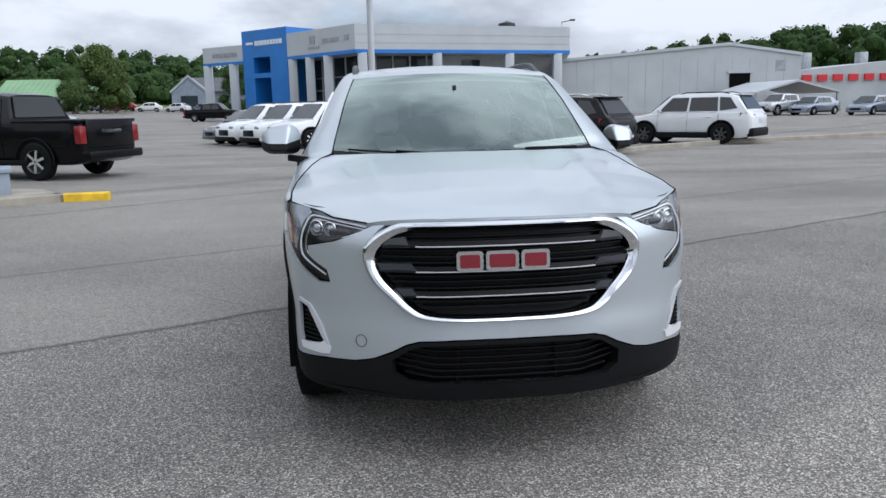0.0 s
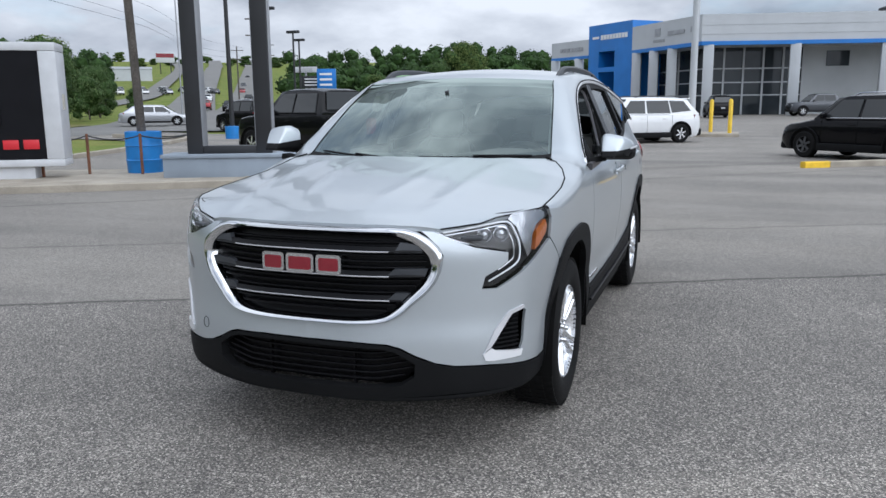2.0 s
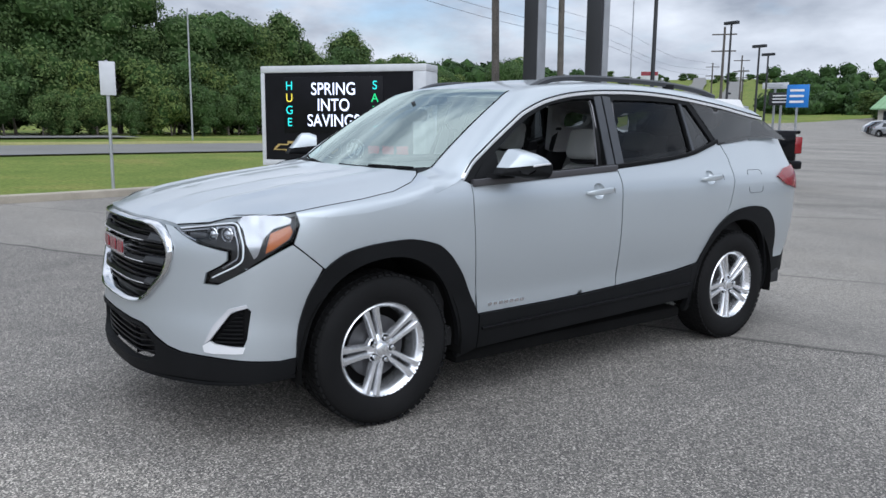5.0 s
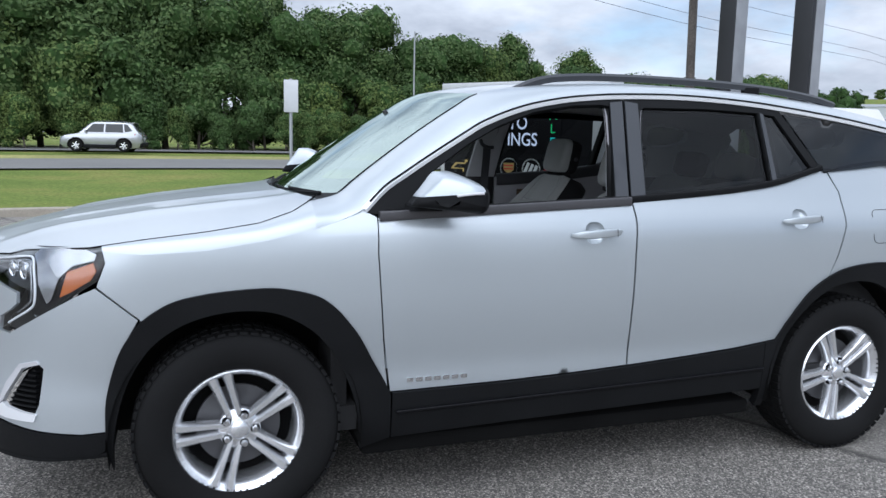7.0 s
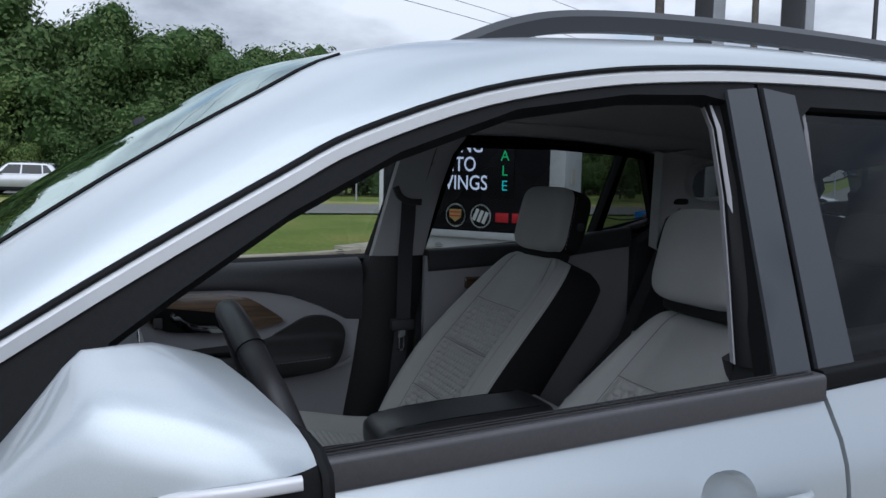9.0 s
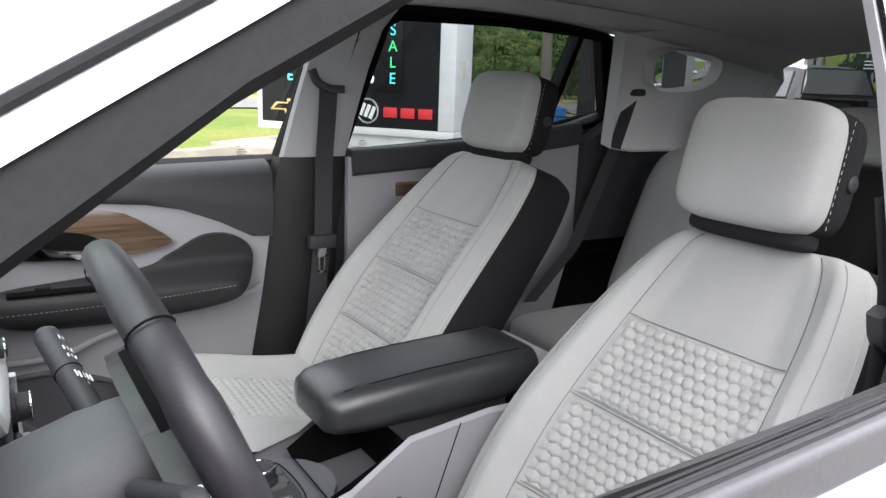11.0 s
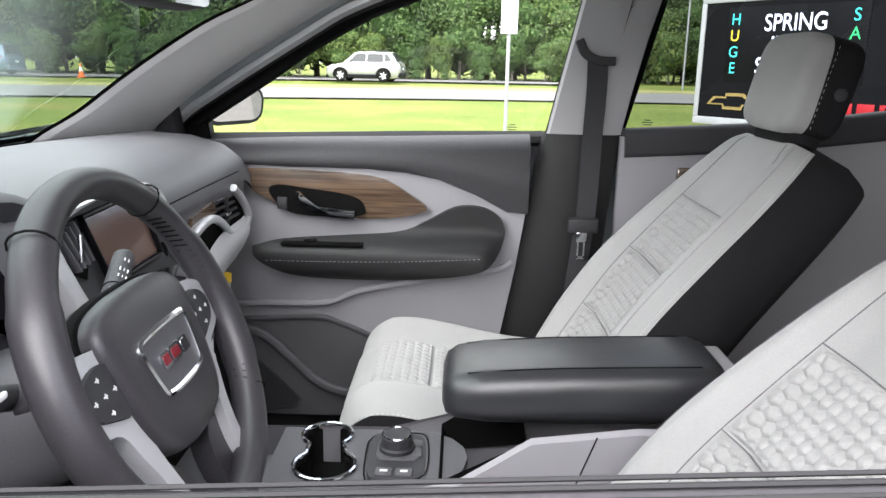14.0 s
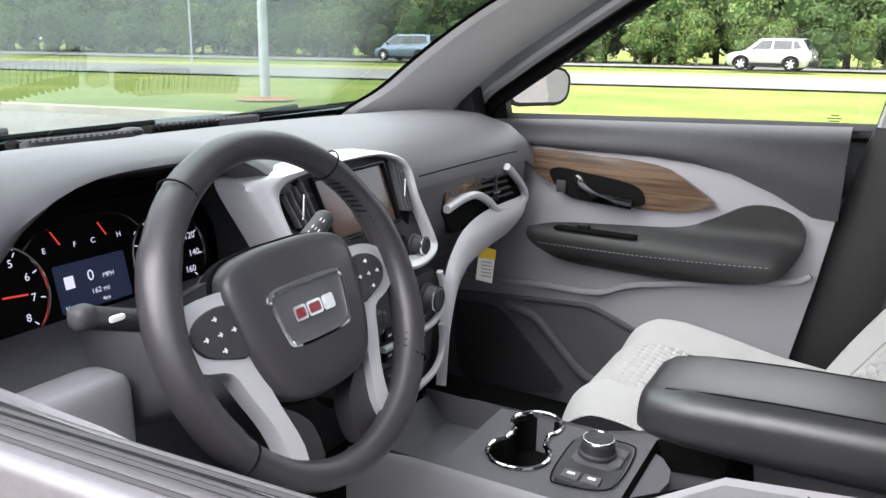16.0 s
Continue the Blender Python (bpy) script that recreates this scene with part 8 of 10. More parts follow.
# ---- things round the lot ----
M_METALGREY = material("weathered grey metal", (0.34, 0.35, 0.37), 0.5, 0.4, stain=0.15, stain_scale=2)
M_SIGNWHITE = material("pale sign casing", (0.52, 0.53, 0.55), 0.5, stain=0.08, grain=0.03)
M_DARKSTEEL = material("dark painted steel", (0.018, 0.019, 0.022), 0.55, stain=0.2, stain_scale=1.5)
M_POLEWOOD = material("weathered timber pole", (0.085, 0.075, 0.065), 0.9, stain=0.3, stain_scale=2, grain=0.3, grain_scale=30)
M_BLUE = material("blue panels", (0.02, 0.17, 0.52), 0.35, stain=0.08, stain_scale=0.7)
M_BLUEPLASTIC = material("blue plastic drum", (0.02, 0.20, 0.55), 0.45, stain=0.15)
M_PANELWHITE = material("white metal panels", (0.46, 0.48, 0.50), 0.45, stain=0.05, stain_scale=0.6, grain=0.02)
M_WHITEWALL = material("white sheet metal wall", (0.44, 0.46, 0.47), 0.6, stain=0.08, stain_scale=0.4, grain=0.02)
M_GREENROOF = material("green metal roof", (0.19, 0.33, 0.17), 0.5, stain=0.1, stain_scale=0.3)
M_STUCCO = material("pale stucco", (0.50, 0.48, 0.42), 0.8, stain=0.1, stain_scale=0.5)
M_SLATE = material("grey shingle roof", (0.10, 0.105, 0.115), 0.8, stain=0.2, stain_scale=0.8, grain=0.2, grain_scale=5)
M_PLINTH = material("blue-grey painted block", (0.25, 0.29, 0.34), 0.7, stain=0.12, stain_scale=1.5, grain=0.05)
M_SCREENBLACK = material("black sign face", (0.006, 0.006, 0.008), 0.4, stain=0.2, spec=0.15)
M_BROWNLOGO = material("gold emblem", (0.46, 0.33, 0.12), 0.4, 0.2, stain=0.1)
M_REDLOGO = material("red lettering", (0.55, 0.02, 0.03), 0.4, stain=0.05)
M_DARKGLASS = material("dark shop glazing", (0.035, 0.042, 0.048), 0.08, stain=0.3, stain_scale=0.4)
M_CARGLASS = material("dark car glass", (0.028, 0.031, 0.033), 0.05, spec=0.5)
PAINTS = {k: material(k + " car paint", c, 0.25, mt, coat=0.22 if k == "black" else 0.7, stain=0.03, spec=0.12 if k == "black" else 0.35) for k, c, mt in (("white", (0.72, 0.73, 0.74), 0.0), ("black", (0.003, 0.003, 0.004), 0.0), ("grey", (0.07, 0.075, 0.085), 0.4), ("steel", (0.20, 0.23, 0.28), 0.5), ("red", (0.32, 0.015, 0.02), 0.2), ("silver", (0.42, 0.43, 0.45), 0.6), ("bluegrey", (0.10, 0.14, 0.20), 0.4))}


# electronic sign: along direction SD through SP, facing the lot
SP, SDIR = Vector((-12.087, 7.114, 0)), Vector((0.957, 0.654, 0)).normalized()
SN = Vector((SDIR.y, -SDIR.x, 0))
SIGN_M = Matrix(((SDIR.x, -SN.x, 0, SP.x), (SDIR.y, -SN.y, 0, SP.y), (0, 0, 1, 0), (0, 0, 0, 1)))
sign = thing("electronic_sign", "black roadside display sign in a pale casing showing a spring sale", "sign", at=SIGN_M)


def sg(a0, a1, z0, z1, d0, d1, bev=0.0):
    return box(a0, a1, d0, d1, z0, z1, bev)


for bb in (sg(-2.5, 1.78, 2.56, 2.72, 0.0, 0.75, 0.02), sg(-2.5, 1.78, 0.36, 0.50, 0.0, 0.75, 0.02), sg(-2.498, -2.40, 0.5, 2.56, 0.002, 0.748, 0.01), sg(1.46, 1.778, 0.5, 2.56, 0.002, 0.748, 0.02), sg(-2.40, 1.46, 0.5, 2.56, 0.125, 0.7)):
    part("casing", bb, M_SIGNWHITE, sign, "pale grey metal casing")
part("base", sg(-1.75, 1.2, -0.05, 0.38, 0.1, 0.65, 0.015), M_SIGNWHITE, sign, "pale base cabinet")
part("sign_face", sg(-2.41, 1.47, 0.50, 2.57, 0.03, 0.12), M_SCREENBLACK, sign, "black sign face")
led = part("led_screen", sg(-1.88, 0.72, 1.16, 2.46, 0.015, 0.05, 0.004), M_SCREENBLACK, sign, "black led screen")
part("switch_box", sg(1.775, 1.80, 1.45, 1.75, 0.25, 0.40), M_STUCCO, sign)
M_LEDWHITE, M_LEDCYAN, M_LEDGREEN, M_LEDYELLOW = emitter("white leds", (0.75, 0.80, 1.0), 0.9), emitter("cyan leds", (0.05, 0.75, 0.70), 0.7), emitter("green leds", (0.03, 0.65, 0.20), 0.7), emitter("yellow leds", (0.75, 0.60, 0.05), 0.8)
TXT = Matrix(((1, 0, 0, 0), (0, 0, -1, 0.008), (0, 1, 0, 0), (0, 0, 0, 1)))


def sign_text(s, size, a, z, mat, wide=1.0):
    ob = lettering(s, size, Matrix.Translation((a, 0.0, z)) @ TXT @ Matrix.Diagonal((wide, 1, 1, 1)), mat, led, "lit_letters")
    return ob


for s, z in (("SPRING", 2.17), ("INTO", 1.80), ("SAVINGS", 1.44)):
    sign_text(s, 0.40, -0.55, z, M_LEDWHITE, 0.88)
    sign_text(s, 0.40, -0.545, z - 0.008, M_LEDWHITE, 0.88)
for k, (a, b) in enumerate(zip("HUGE", "SALE")):
    sign_text(a, 0.28, -1.72, 2.25 - 0.285 * k, M_LEDYELLOW if a == "U" else M_LEDCYAN)
    sign_text(b, 0.28, 0.52, 2.25 - 0.285 * k, M_LEDGREEN if b in "AL" else M_LEDCYAN)
TIE = [(-2.15, 0.80), (-2.06, 0.885), (-1.80, 0.885), (-1.80, 0.955), (-1.40, 0.955), (-1.34, 0.885), (-1.05, 0.885), (-1.12, 0.80), (-1.20, 0.735), (-1.40, 0.735), (-1.44, 0.655), (-1.84, 0.655), (-1.86, 0.735), (-2.20, 0.735)]
part("emblem", prism(TIE, lambda a, b: (a, 0.018, b), lambda a, b: (a, 0.035, b)), M_BROWNLOGO, sign, "gold cross-shaped emblem", smooth=False)
part("emblem", prism([(-1.6 + (a + 1.6) * 0.86, 0.805 + (b - 0.805) * 0.62) for a, b in TIE], lambda a, b: (a, 0.012, b), lambda a, b: (a, 0.017, b)), M_SCREENBLACK, sign, "dark middle of the cross emblem", smooth=False)
for cx in (-0.58, 0.0):
    part("emblem", moved(lathe([(0.235, -0.03), (0.235, 0.0), (0.205, 0.0), (0.205, -0.02)], "y", 36), Matrix.Translation((cx, 0.03, 0.80)) @ pose(0, 0, 0, 0, 0, 180)), M_TRIMBRIGHT, sign, "round bright emblem ring")
part("emblem", join(*[moved(box(-0.036, 0.036, 0.015, 0.03, -0.12, 0.12), Matrix.Translation((k * 0.105, 0, 0.80 - 0.03 * k)) @ pose(0, 0, 0, 0, 24, 0)) for k in (-1, 0, 1)]), M_TRIMBRIGHT, sign, "three slanted bright bars")
part("emblem", prism([(-0.72, 0.92), (-0.44, 0.92), (-0.45, 0.76), (-0.58, 0.67), (-0.71, 0.76)], lambda a, b: (a, 0.015, b), lambda a, b: (a, 0.03, b)), M_BROWNLOGO, sign, "gold shield block", smooth=False)
for k in (0, 1):
    part("emblem", sg(-0.70, -0.46, 0.775 + 0.075 * k, 0.80 + 0.075 * k, 0.010, 0.016), M_REDLOGO, sign, "red shield band")
for k in range(3):
    part("emblem", sg(0.34 + 0.36 * k, 0.62 + 0.36 * k, 0.70, 0.88, 0.015, 0.03, 0.004), M_REDLOGO, sign, "red name block")

# twin-column pylon on its plinth
PY = Matrix.Translation((-7.75, 9.55, 0)) @ pose(0, 0, 0, 0, 0, 24)
pyl = thing("pylon_sign", "dark steel twin-column pylon on a blue-grey plinth", "sign", at=PY)
part("plinth", box(-1.25, 1.25, -0.45, 0.45, 0.05, 0.50, 0.01), M_PLINTH, pyl, "blue-grey plinth")
part("plinth_cap", box(-1.29, 1.29, -0.49, 0.49, 0.50, 0.57, 0.01), M_PLINTH, pyl)
for s in (-1, 1):
    c = part("column", box(s * 0.67 - 0.15, s * 0.67 + 0.15, -0.22, 0.22, 0.57, 11.0, 0.01), M_DARKSTEEL, pyl, "dark steel column")
    part("column_edge", box(s * 0.52 - 0.012, s * 0.52 + 0.012, -0.20, 0.20, 0.72, 11.0), M_METALGREY, c, "bright inner strip")
    part("column_edge", box(s * 0.825 - 0.006, s * 0.825 + 0.006, -0.10, 0.235, 0.57, 11.0), M_METALGREY, c, "bright outer strip")
part("cross_beam", box(-0.52, 0.52, -0.2, 0.2, 0.57, 0.72, 0.01), M_DARKSTEEL, pyl)
part("sign_head", box(-1.6, 1.6, -0.4, 0.4, 10.5, 14.0, 0.03), M_METALGREY, pyl, "sign head above the columns")


def pole(name, x, y, h, r0, r1, mat, label, lean=(0, 0), category="pole"):
    z = ground_z(x, y)
    rows_ = [[(x + lean[0] * t + (r0 + (r1 - r0) * t) * math.cos(a), y + lean[1] * t + (r0 + (r1 - r0) * t) * math.sin(a), z - 0.1 + h * t) for a in np.linspace(0, 2 * math.pi, 12, endpoint=False)] for t in (0, 0.3, 0.65, 1)]
    return tagged(part(name, solid(rows_), mat), label, category)


pole("timber_pole", -10.1, 9.75, 10.5, 0.095, 0.07, M_POLEWOOD, "weathered timber pole standing in a blue drum", (-0.45, 0.1))
pole("timber_pole", -22.2, 23.5, 12.0, 0.16, 0.12, M_POLEWOOD, "weathered timber pole beside the side road", (-0.2, 0.0))
drum = tagged(part("blue_drum", lathe([(0.001, 0.0), (0.36, 0.0), (0.37, 0.25), (0.385, 0.27), (0.37, 0.29), (0.37, 0.55), (0.385, 0.57), (0.37, 0.60), (0.37, 0.86), (0.34, 0.87), (0.33, 0.8), (0.001, 0.8)], "z", 30, (-10.1, 9.75, 0.12)), M_BLUEPLASTIC), "blue plastic drum round a pole", "drum")
tagged(part("blue_drum", lathe([(0.001, 0.0), (0.34, 0.0), (0.35, 0.6), (0.001, 0.62)], "z", 24, (-20.7, 28.0, 0.0)), M_BLUEPLASTIC), "blue plastic drum round a pole", "drum")
pole("steel_pole", -20.7, 28.0, 11.0, 0.11, 0.08, M_DARKSTEEL, "dark pole standing in a blue drum", (0.0, 0.0))
# chain barrier
fence = thing("chain_fence", "low rusty posts with a black chain", "fence")
M_RUST = material("rusty post", (0.16, 0.07, 0.04), 0.85, stain=0.3, grain=0.2)
fp = [(-11.3, 8.2), (-10.9, 9.0), (-9.75, 9.25), (-9.5, 10.6), (-11.2, 11.0)]
for x, y in fp:
    part("post", lathe([(0.03, 0.1), (0.03, 0.95), (0.001, 0.96)], "z", 8, (x, y, 0)), M_RUST, fence, "rusty post")
for (x0, y0), (x1, y1) in zip(fp, fp[1:]):
    part("chain", tube([(x0 + (x1 - x0) * t, y0 + (y1 - y0) * t, 0.92 - 0.35 * t * (1 - t)) for t in np.linspace(0, 1, 9)], 0.014, 5), M_DARKSTEEL, fence)
# flagpole with bollards
pole("flagpole", -0.1, 34.5, 14.0, 0.17, 0.12, M_PANELWHITE, "tall white flagpole on a concrete pad", category="flagpole")
tagged(part("pavement", box(-2.2, 2.0, 33.2, 35.8, -0.05, 0.14, 0.02), M_CONCRETE), "concrete pad round the flagpole", "pavement", kind="structure")
for x, y in ((-1.9, 33.5), (-0.75, 33.2), (0.75, 35.4), (1.6, 34.0)):
    tagged(part("bollard", lathe([(0.09, 0.05), (0.09, 1.5), (0.05, 1.56), (0.001, 1.57)], "z", 14, (x, y, 0.1)), M_YELLOW), "yellow painted steel bollard", "bollard", "bollards round the flagpole")
# road sign seen from behind, street lamps, cone
rs = thing("road_sign", "white road sign on a thin grey post in the grass", "sign")
part("post", lathe([(0.035, -0.05), (0.035, 2.62), (0.001, 2.63)], "z", 8, (-13.4, 2.05, 0)), M_METALGREY, rs)
part("plate", moved(box(-0.012, 0.012, -0.15, 0.15, 1.92, 2.60, 0.004), Matrix.Translation((-13.35, 2.05, 0)) @ pose(0, 0, 0, 0, 0, -8)), M_SIGNWHITE, rs, "white plate")
lp = pole("lamp_post", -14.2, -12.4, 9.0, 0.13, 0.09, M_METALGREY, "galvanised steel lamp post in the grass", category="lamp post")
tagged(part("soil_patch", lathe([(0.001, 0.0), (0.35, -0.01), (0.75, -0.06)], "z", 18, (-14.2, -12.4, 0.0)), material("red soil", (0.25, 0.12, 0.05), 0.95, stain=0.3)), "patch of bare reddish soil round a post", "soil", kind="structure")
for x, y, h in ((-31, -33, 8.5), (-45, 14, 8.0), (-39, 47.5, 11.5), (-60, -5, 8.5)):
    pole("thin_pole", x, y, h, 0.06, 0.045, M_METALGREY, "thin galvanised pole beside the road")
cone = thing("traffic_cone", "orange traffic cone with a white band", "cone")
cz = ground_z(-42.5, -20)
M_ORANGE = material("orange plastic", (0.80, 0.14, 0.02), 0.5, stain=0.1)
part("cone_body", lathe([(0.001, 0.75), (0.04, 0.75), (0.16, 0.04), (0.24, 0.03), (0.24, 0.0)], "z", 16, (-42.5, -20, cz)), M_ORANGE, cone)
part("cone_band", lathe([(0.075, 0.56), (0.118, 0.32)], "z", 16, (-42.5, -20, cz)), M_WHITE, cone)
# power lines and their poles
for k, (x, y) in enumerate(((-49.8, 75.1), (-76, 118), (-96, 138), (-118, 182))):
    up_ = thing("utility_pole", "timber utility pole with crossarms", "pole", "utility poles along the highway")
    z = ground_z(x, y)
    part("mast", lathe([(0.18, -0.2), (0.12, 11.5), (0.001, 11.5)], "z", 8, (x, y, z)), M_POLEWOOD, up_)
    for h in (10.6, 8.8):
        part("crossarm", moved(box(-1.3, 1.3, -0.06, 0.06, h, h + 0.14), Matrix.Translation((x, y, z)) @ pose(0, 0, 0, 0, 0, 36)), M_POLEWOOD, up_)
WIRE = [(-13, -30), (-24.5, 0), (-30.8, 14), (-36, 23.4), (-42, 35.4), (-51.5, 58), (-67, 87), (-78, 112), (-96, 138)]
for dx, h in ((0.0, 9.5), (2.2, 10.4), (1.2, 8.6)):
    pts_w = rounded(WIRE, 4)
    tagged(part("power_line", tube([(x + dx * (1 - 0.6 * k / len(pts_w)), y, h + ground_z(x, y) * 0.8 - 0.5 * math.sin(3.14 * min(1.0, max(0.0, (y - 58) / 60)))) for k, (x, y) in enumerate(pts_w)], 0.013, 4), M_DARKSTEEL), "thin black overhead cable", "cable")
for x, y, h in ((-40.0, 62.0, 10.2), (-41.5, 69.0, 8.6), (-45.5, 77.0, 8.4)):
    lamp_ = pole("street_lamp", x, y, h, 0.12, 0.09, M_DARKSTEEL, "dark steel lot lamp post", category="lamp post")
    part("lamp_head", box(x - 0.7, x + 0.7, y - 0.2, y + 0.2, h + ground_z(x, y) - 0.15, h + ground_z(x, y) + 0.12, 0.03), M_DARKSTEEL, lamp_, "flat dark lamp head")

# ---- vehicles ----
def wheel_parts(parent, x, y, r, w, side, rim_mat):
    o = part("wheel", lathe([(r * 0.62, -w / 2), (r * 0.9, -w / 2), (r, -w / 2 + 0.03), (r, w / 2 - 0.03), (r * 0.9, w / 2), (r * 0.62, w / 2)], "x", 28, (x, y, r)), M_TYRE, parent, "black tyre")
    part("rim", lathe([(r * 0.64, side * w * 0.46), (r * 0.60, side * w * 0.40), (r * 0.56, side * w * 0.2), (0.001, side * w * 0.2)], "x", 20, (x, y, r)), M_DARKALLOY, o)
    sp_ = [moved(box(side * w * 0.22 - 0.012, side * w * 0.44, -0.030, 0.030, 0.02, r * 0.62), Matrix.Translation((x, y, r)) @ pose(0, 0, 0, 60 * k + 10, 0, 0)) for k in range(6)]
    for b_ in sp_:
        part("spoke", b_, rim_mat, o, "alloy spoke")


def vehicle(name, kind, paint, label, x, y, heading, length=4.7, height=1.7, width=1.85, rim=None, group="", near=False):
    """A parked car: its nose points along heading (degrees from +y, anticlockwise)."""
    L, H, Wd = length, height, width / 2
    v = thing(name, label, {"pickup": "truck", "suv": "car", "sedan": "car", "van": "car"}[kind], group, Matrix.Translation((x, y, ground_z(x, y))) @ pose(0, 0, 0, 0, 0, heading))
    r = 0.42 if kind == "pickup" else 0.355 if kind != "sedan" else 0.32
    g = 0.34 if kind == "pickup" else 0.21
    nose, tail = L / 2, -L / 2
    belt = H * {"pickup": 0.66, "suv": 0.63, "sedan": 0.64, "van": 0.60}[kind]
    hood = belt * {"pickup": 0.98, "suv": 0.93, "sedan": 0.86, "van": 0.86}[kind]
    # front and rear of the glasshouse, at the belt and at the roof
    cowl, w_top, r_top, r_belt = {"pickup": (nose - 1.45, nose - 2.15, nose - 3.75, nose - 4.0), "suv": (nose - 1.12, nose - 1.85, tail + 0.62, tail + 0.16), "sedan": (nose - 1.05, nose - 1.85, tail + 1.05, tail + 0.30), "van": (nose - 0.85, nose - 1.75, tail + 0.40, tail + 0.12)}[kind]
    deck = belt * 0.99
    ys = [nose, nose - 0.04, nose - 0.14, nose - 0.35, nose - 0.7, cowl, (cowl + r_belt) / 2, r_belt, tail + 0.35, tail + 0.12, tail + 0.03, tail]
    ys = sorted(set(ys), reverse=True)
    rows_ = []
    for yy in ys:
        end = min(nose - yy, yy - tail)
        w_ = Wd * (0.76 + 0.24 * min(1.0, end / 0.42) ** 0.45)
        zt_ = float(np.interp(yy, [tail, tail + 0.04, tail + 0.12, r_belt, cowl, nose - 0.7, nose - 0.35, nose - 0.14, nose], [deck * 0.80, deck * 0.93, deck, belt, belt * 0.985, hood * 0.975, hood * 0.93, hood * 0.85, hood * 0.66]))
        zb_ = g + 0.10 * (1 - min(1, end / 0.3))
        prof_ = [(0.90, zb_), (0.97, zb_ + 0.10), (0.985, 0.45 * zt_ + 0.1), (1.0, 0.66 * zt_ + 0.06), (0.985, 0.86 * zt_), (0.955, zt_ - 0.035), (0.90, zt_ - 0.006), (0.5, zt_ + 0.018)]
        rows_.append([(-w_ * a, yy, z) for a, z in prof_] + [(w_ * a, yy, z) for a, z in prof_[::-1]])
    part("body", solid(rows_), paint, v, angle=38)
    # glasshouse: a painted shell that leans inwards, with panes set on it
    wb, wt = Wd * 0.915, Wd * 0.72

    def shell(yy, ztop):
        k = min(1.0, max(0.0, (ztop - belt) / (H - belt)))
        wm = wb + (wt - wb) * k
        return [(-wb, yy, belt - 0.03), (-wm - 0.004, yy, ztop - 0.10 * k), (-wm + 0.05, yy, ztop - 0.03 * k), (-wm * 0.6, yy, ztop + 0.012), (0, yy, ztop + 0.02), (wm * 0.6, yy, ztop + 0.012), (wm - 0.05, yy, ztop - 0.03 * k), (wm + 0.004, yy, ztop - 0.10 * k), (wb, yy, belt - 0.03)]

    cab = [(cowl, belt), (cowl + (w_top - cowl) * 0.5, belt + (H - belt) * 0.53), (w_top + 0.10, H - 0.055), (w_top - 0.12, H - 0.012), ((w_top + r_top) / 2, H), (r_top + 0.25, H - 0.025), (r_top - 0.06, H - 0.07), (r_top + (r_belt - r_top) * 0.55, belt + (H - belt) * 0.45), (r_belt, belt)]
    part("cabin", solid([shell(*p) for p in cab]), paint, v, angle=38)

    def pane(name_, poly, side_=0):
        """A dark pane on the cabin's flank (y, z) or, for side 0, across it (share of the width, way from belt to roof)."""
        if side_:
            f = lambda yy, z, o: (side_ * (wb + (wt - wb) * (z - belt) / (H - belt) + 0.006 + o), yy, z)
        else:
            y0_, y1_ = (cowl, w_top + 0.10) if name_[0] == "w" else (r_belt, r_top - 0.06)
            s_ = 1 if name_[0] == "w" else -1
            f = lambda a, t, o: (a * (wb + (wt - wb) * t - 0.03), y0_ + (y1_ - y0_) * t + s_ * (0.022 + o), belt + (H - 0.055 - belt) * t + 0.022 + o)
        part(name_, prism(poly, lambda a, b: f(a, b, 0.0), lambda a, b: f(a, b, -0.03)), M_CARGLASS, v, "dark glass", smooth=False)

    pane("windscreen", [(-0.93, 0.04), (0.93, 0.04), (0.93, 0.94), (-0.93, 0.94)])
    pane("rear_window", [(-0.88, 0.14), (0.88, 0.14), (0.88, 0.90), (-0.88, 0.90)])
    zb_, zt_ = belt + 0.035, H - 0.13
    b1 = cowl - (1.35 if kind != "pickup" else 1.30)
    b2 = b1 - (0.98 if kind != "pickup" else 0.92)
    lean = (w_top - cowl) / (H - belt)
    for s in (-1, 1):
        pane("side_window", [(cowl - 0.30, zb_), (cowl + lean * (zt_ - belt) - 0.16, zt_), (b1 + 0.02, zt_), (b1 + 0.05, zb_)], s)
        pane("side_window", [(b1 - 0.04, zb_), (b1 - 0.06, zt_), (max(b2, r_top + 0.12), zt_), (max(b2 - 0.05, r_belt + 0.30), zb_)], s)
        if kind in ("suv", "van"):
            pane("quarter_window", [(b2 - 0.12, zb_ + 0.02), (b2 - 0.07, zt_), (r_top + 0.16, zt_ - 0.02), (r_belt + 0.34, zb_ + 0.09)], s)
        for yy in (nose - 0.92, tail + (0.98 if kind != "pickup" else 1.20)):
            ra = r + 0.075
            arch_ = [(s * (Wd + 0.006), yy + ra * math.cos(a), max(g, r + ra * math.sin(a))) for a in np.linspace(-0.3, math.pi + 0.3, 18)]
            # solid black plug on the flank stands in for the shaded wheel well
            part("arch_shade", solid([arch_, [(s * Wd * 0.6, p[1], p[2]) for p in arch_]]), M_SHADOWBLACK, v)
            if kind in ("suv", "pickup"):
                part("arch_trim", sweep([(s * (Wd + 0.012), yy + (ra + 0.02) * math.cos(a), r + (ra + 0.02) * math.sin(a)) for a in np.linspace(-0.15, math.pi + 0.15, 16)], rect(0.03, 0.05, 0.008), up=(1, 0, 0)), M_CLAD if kind == "suv" else paint, v)
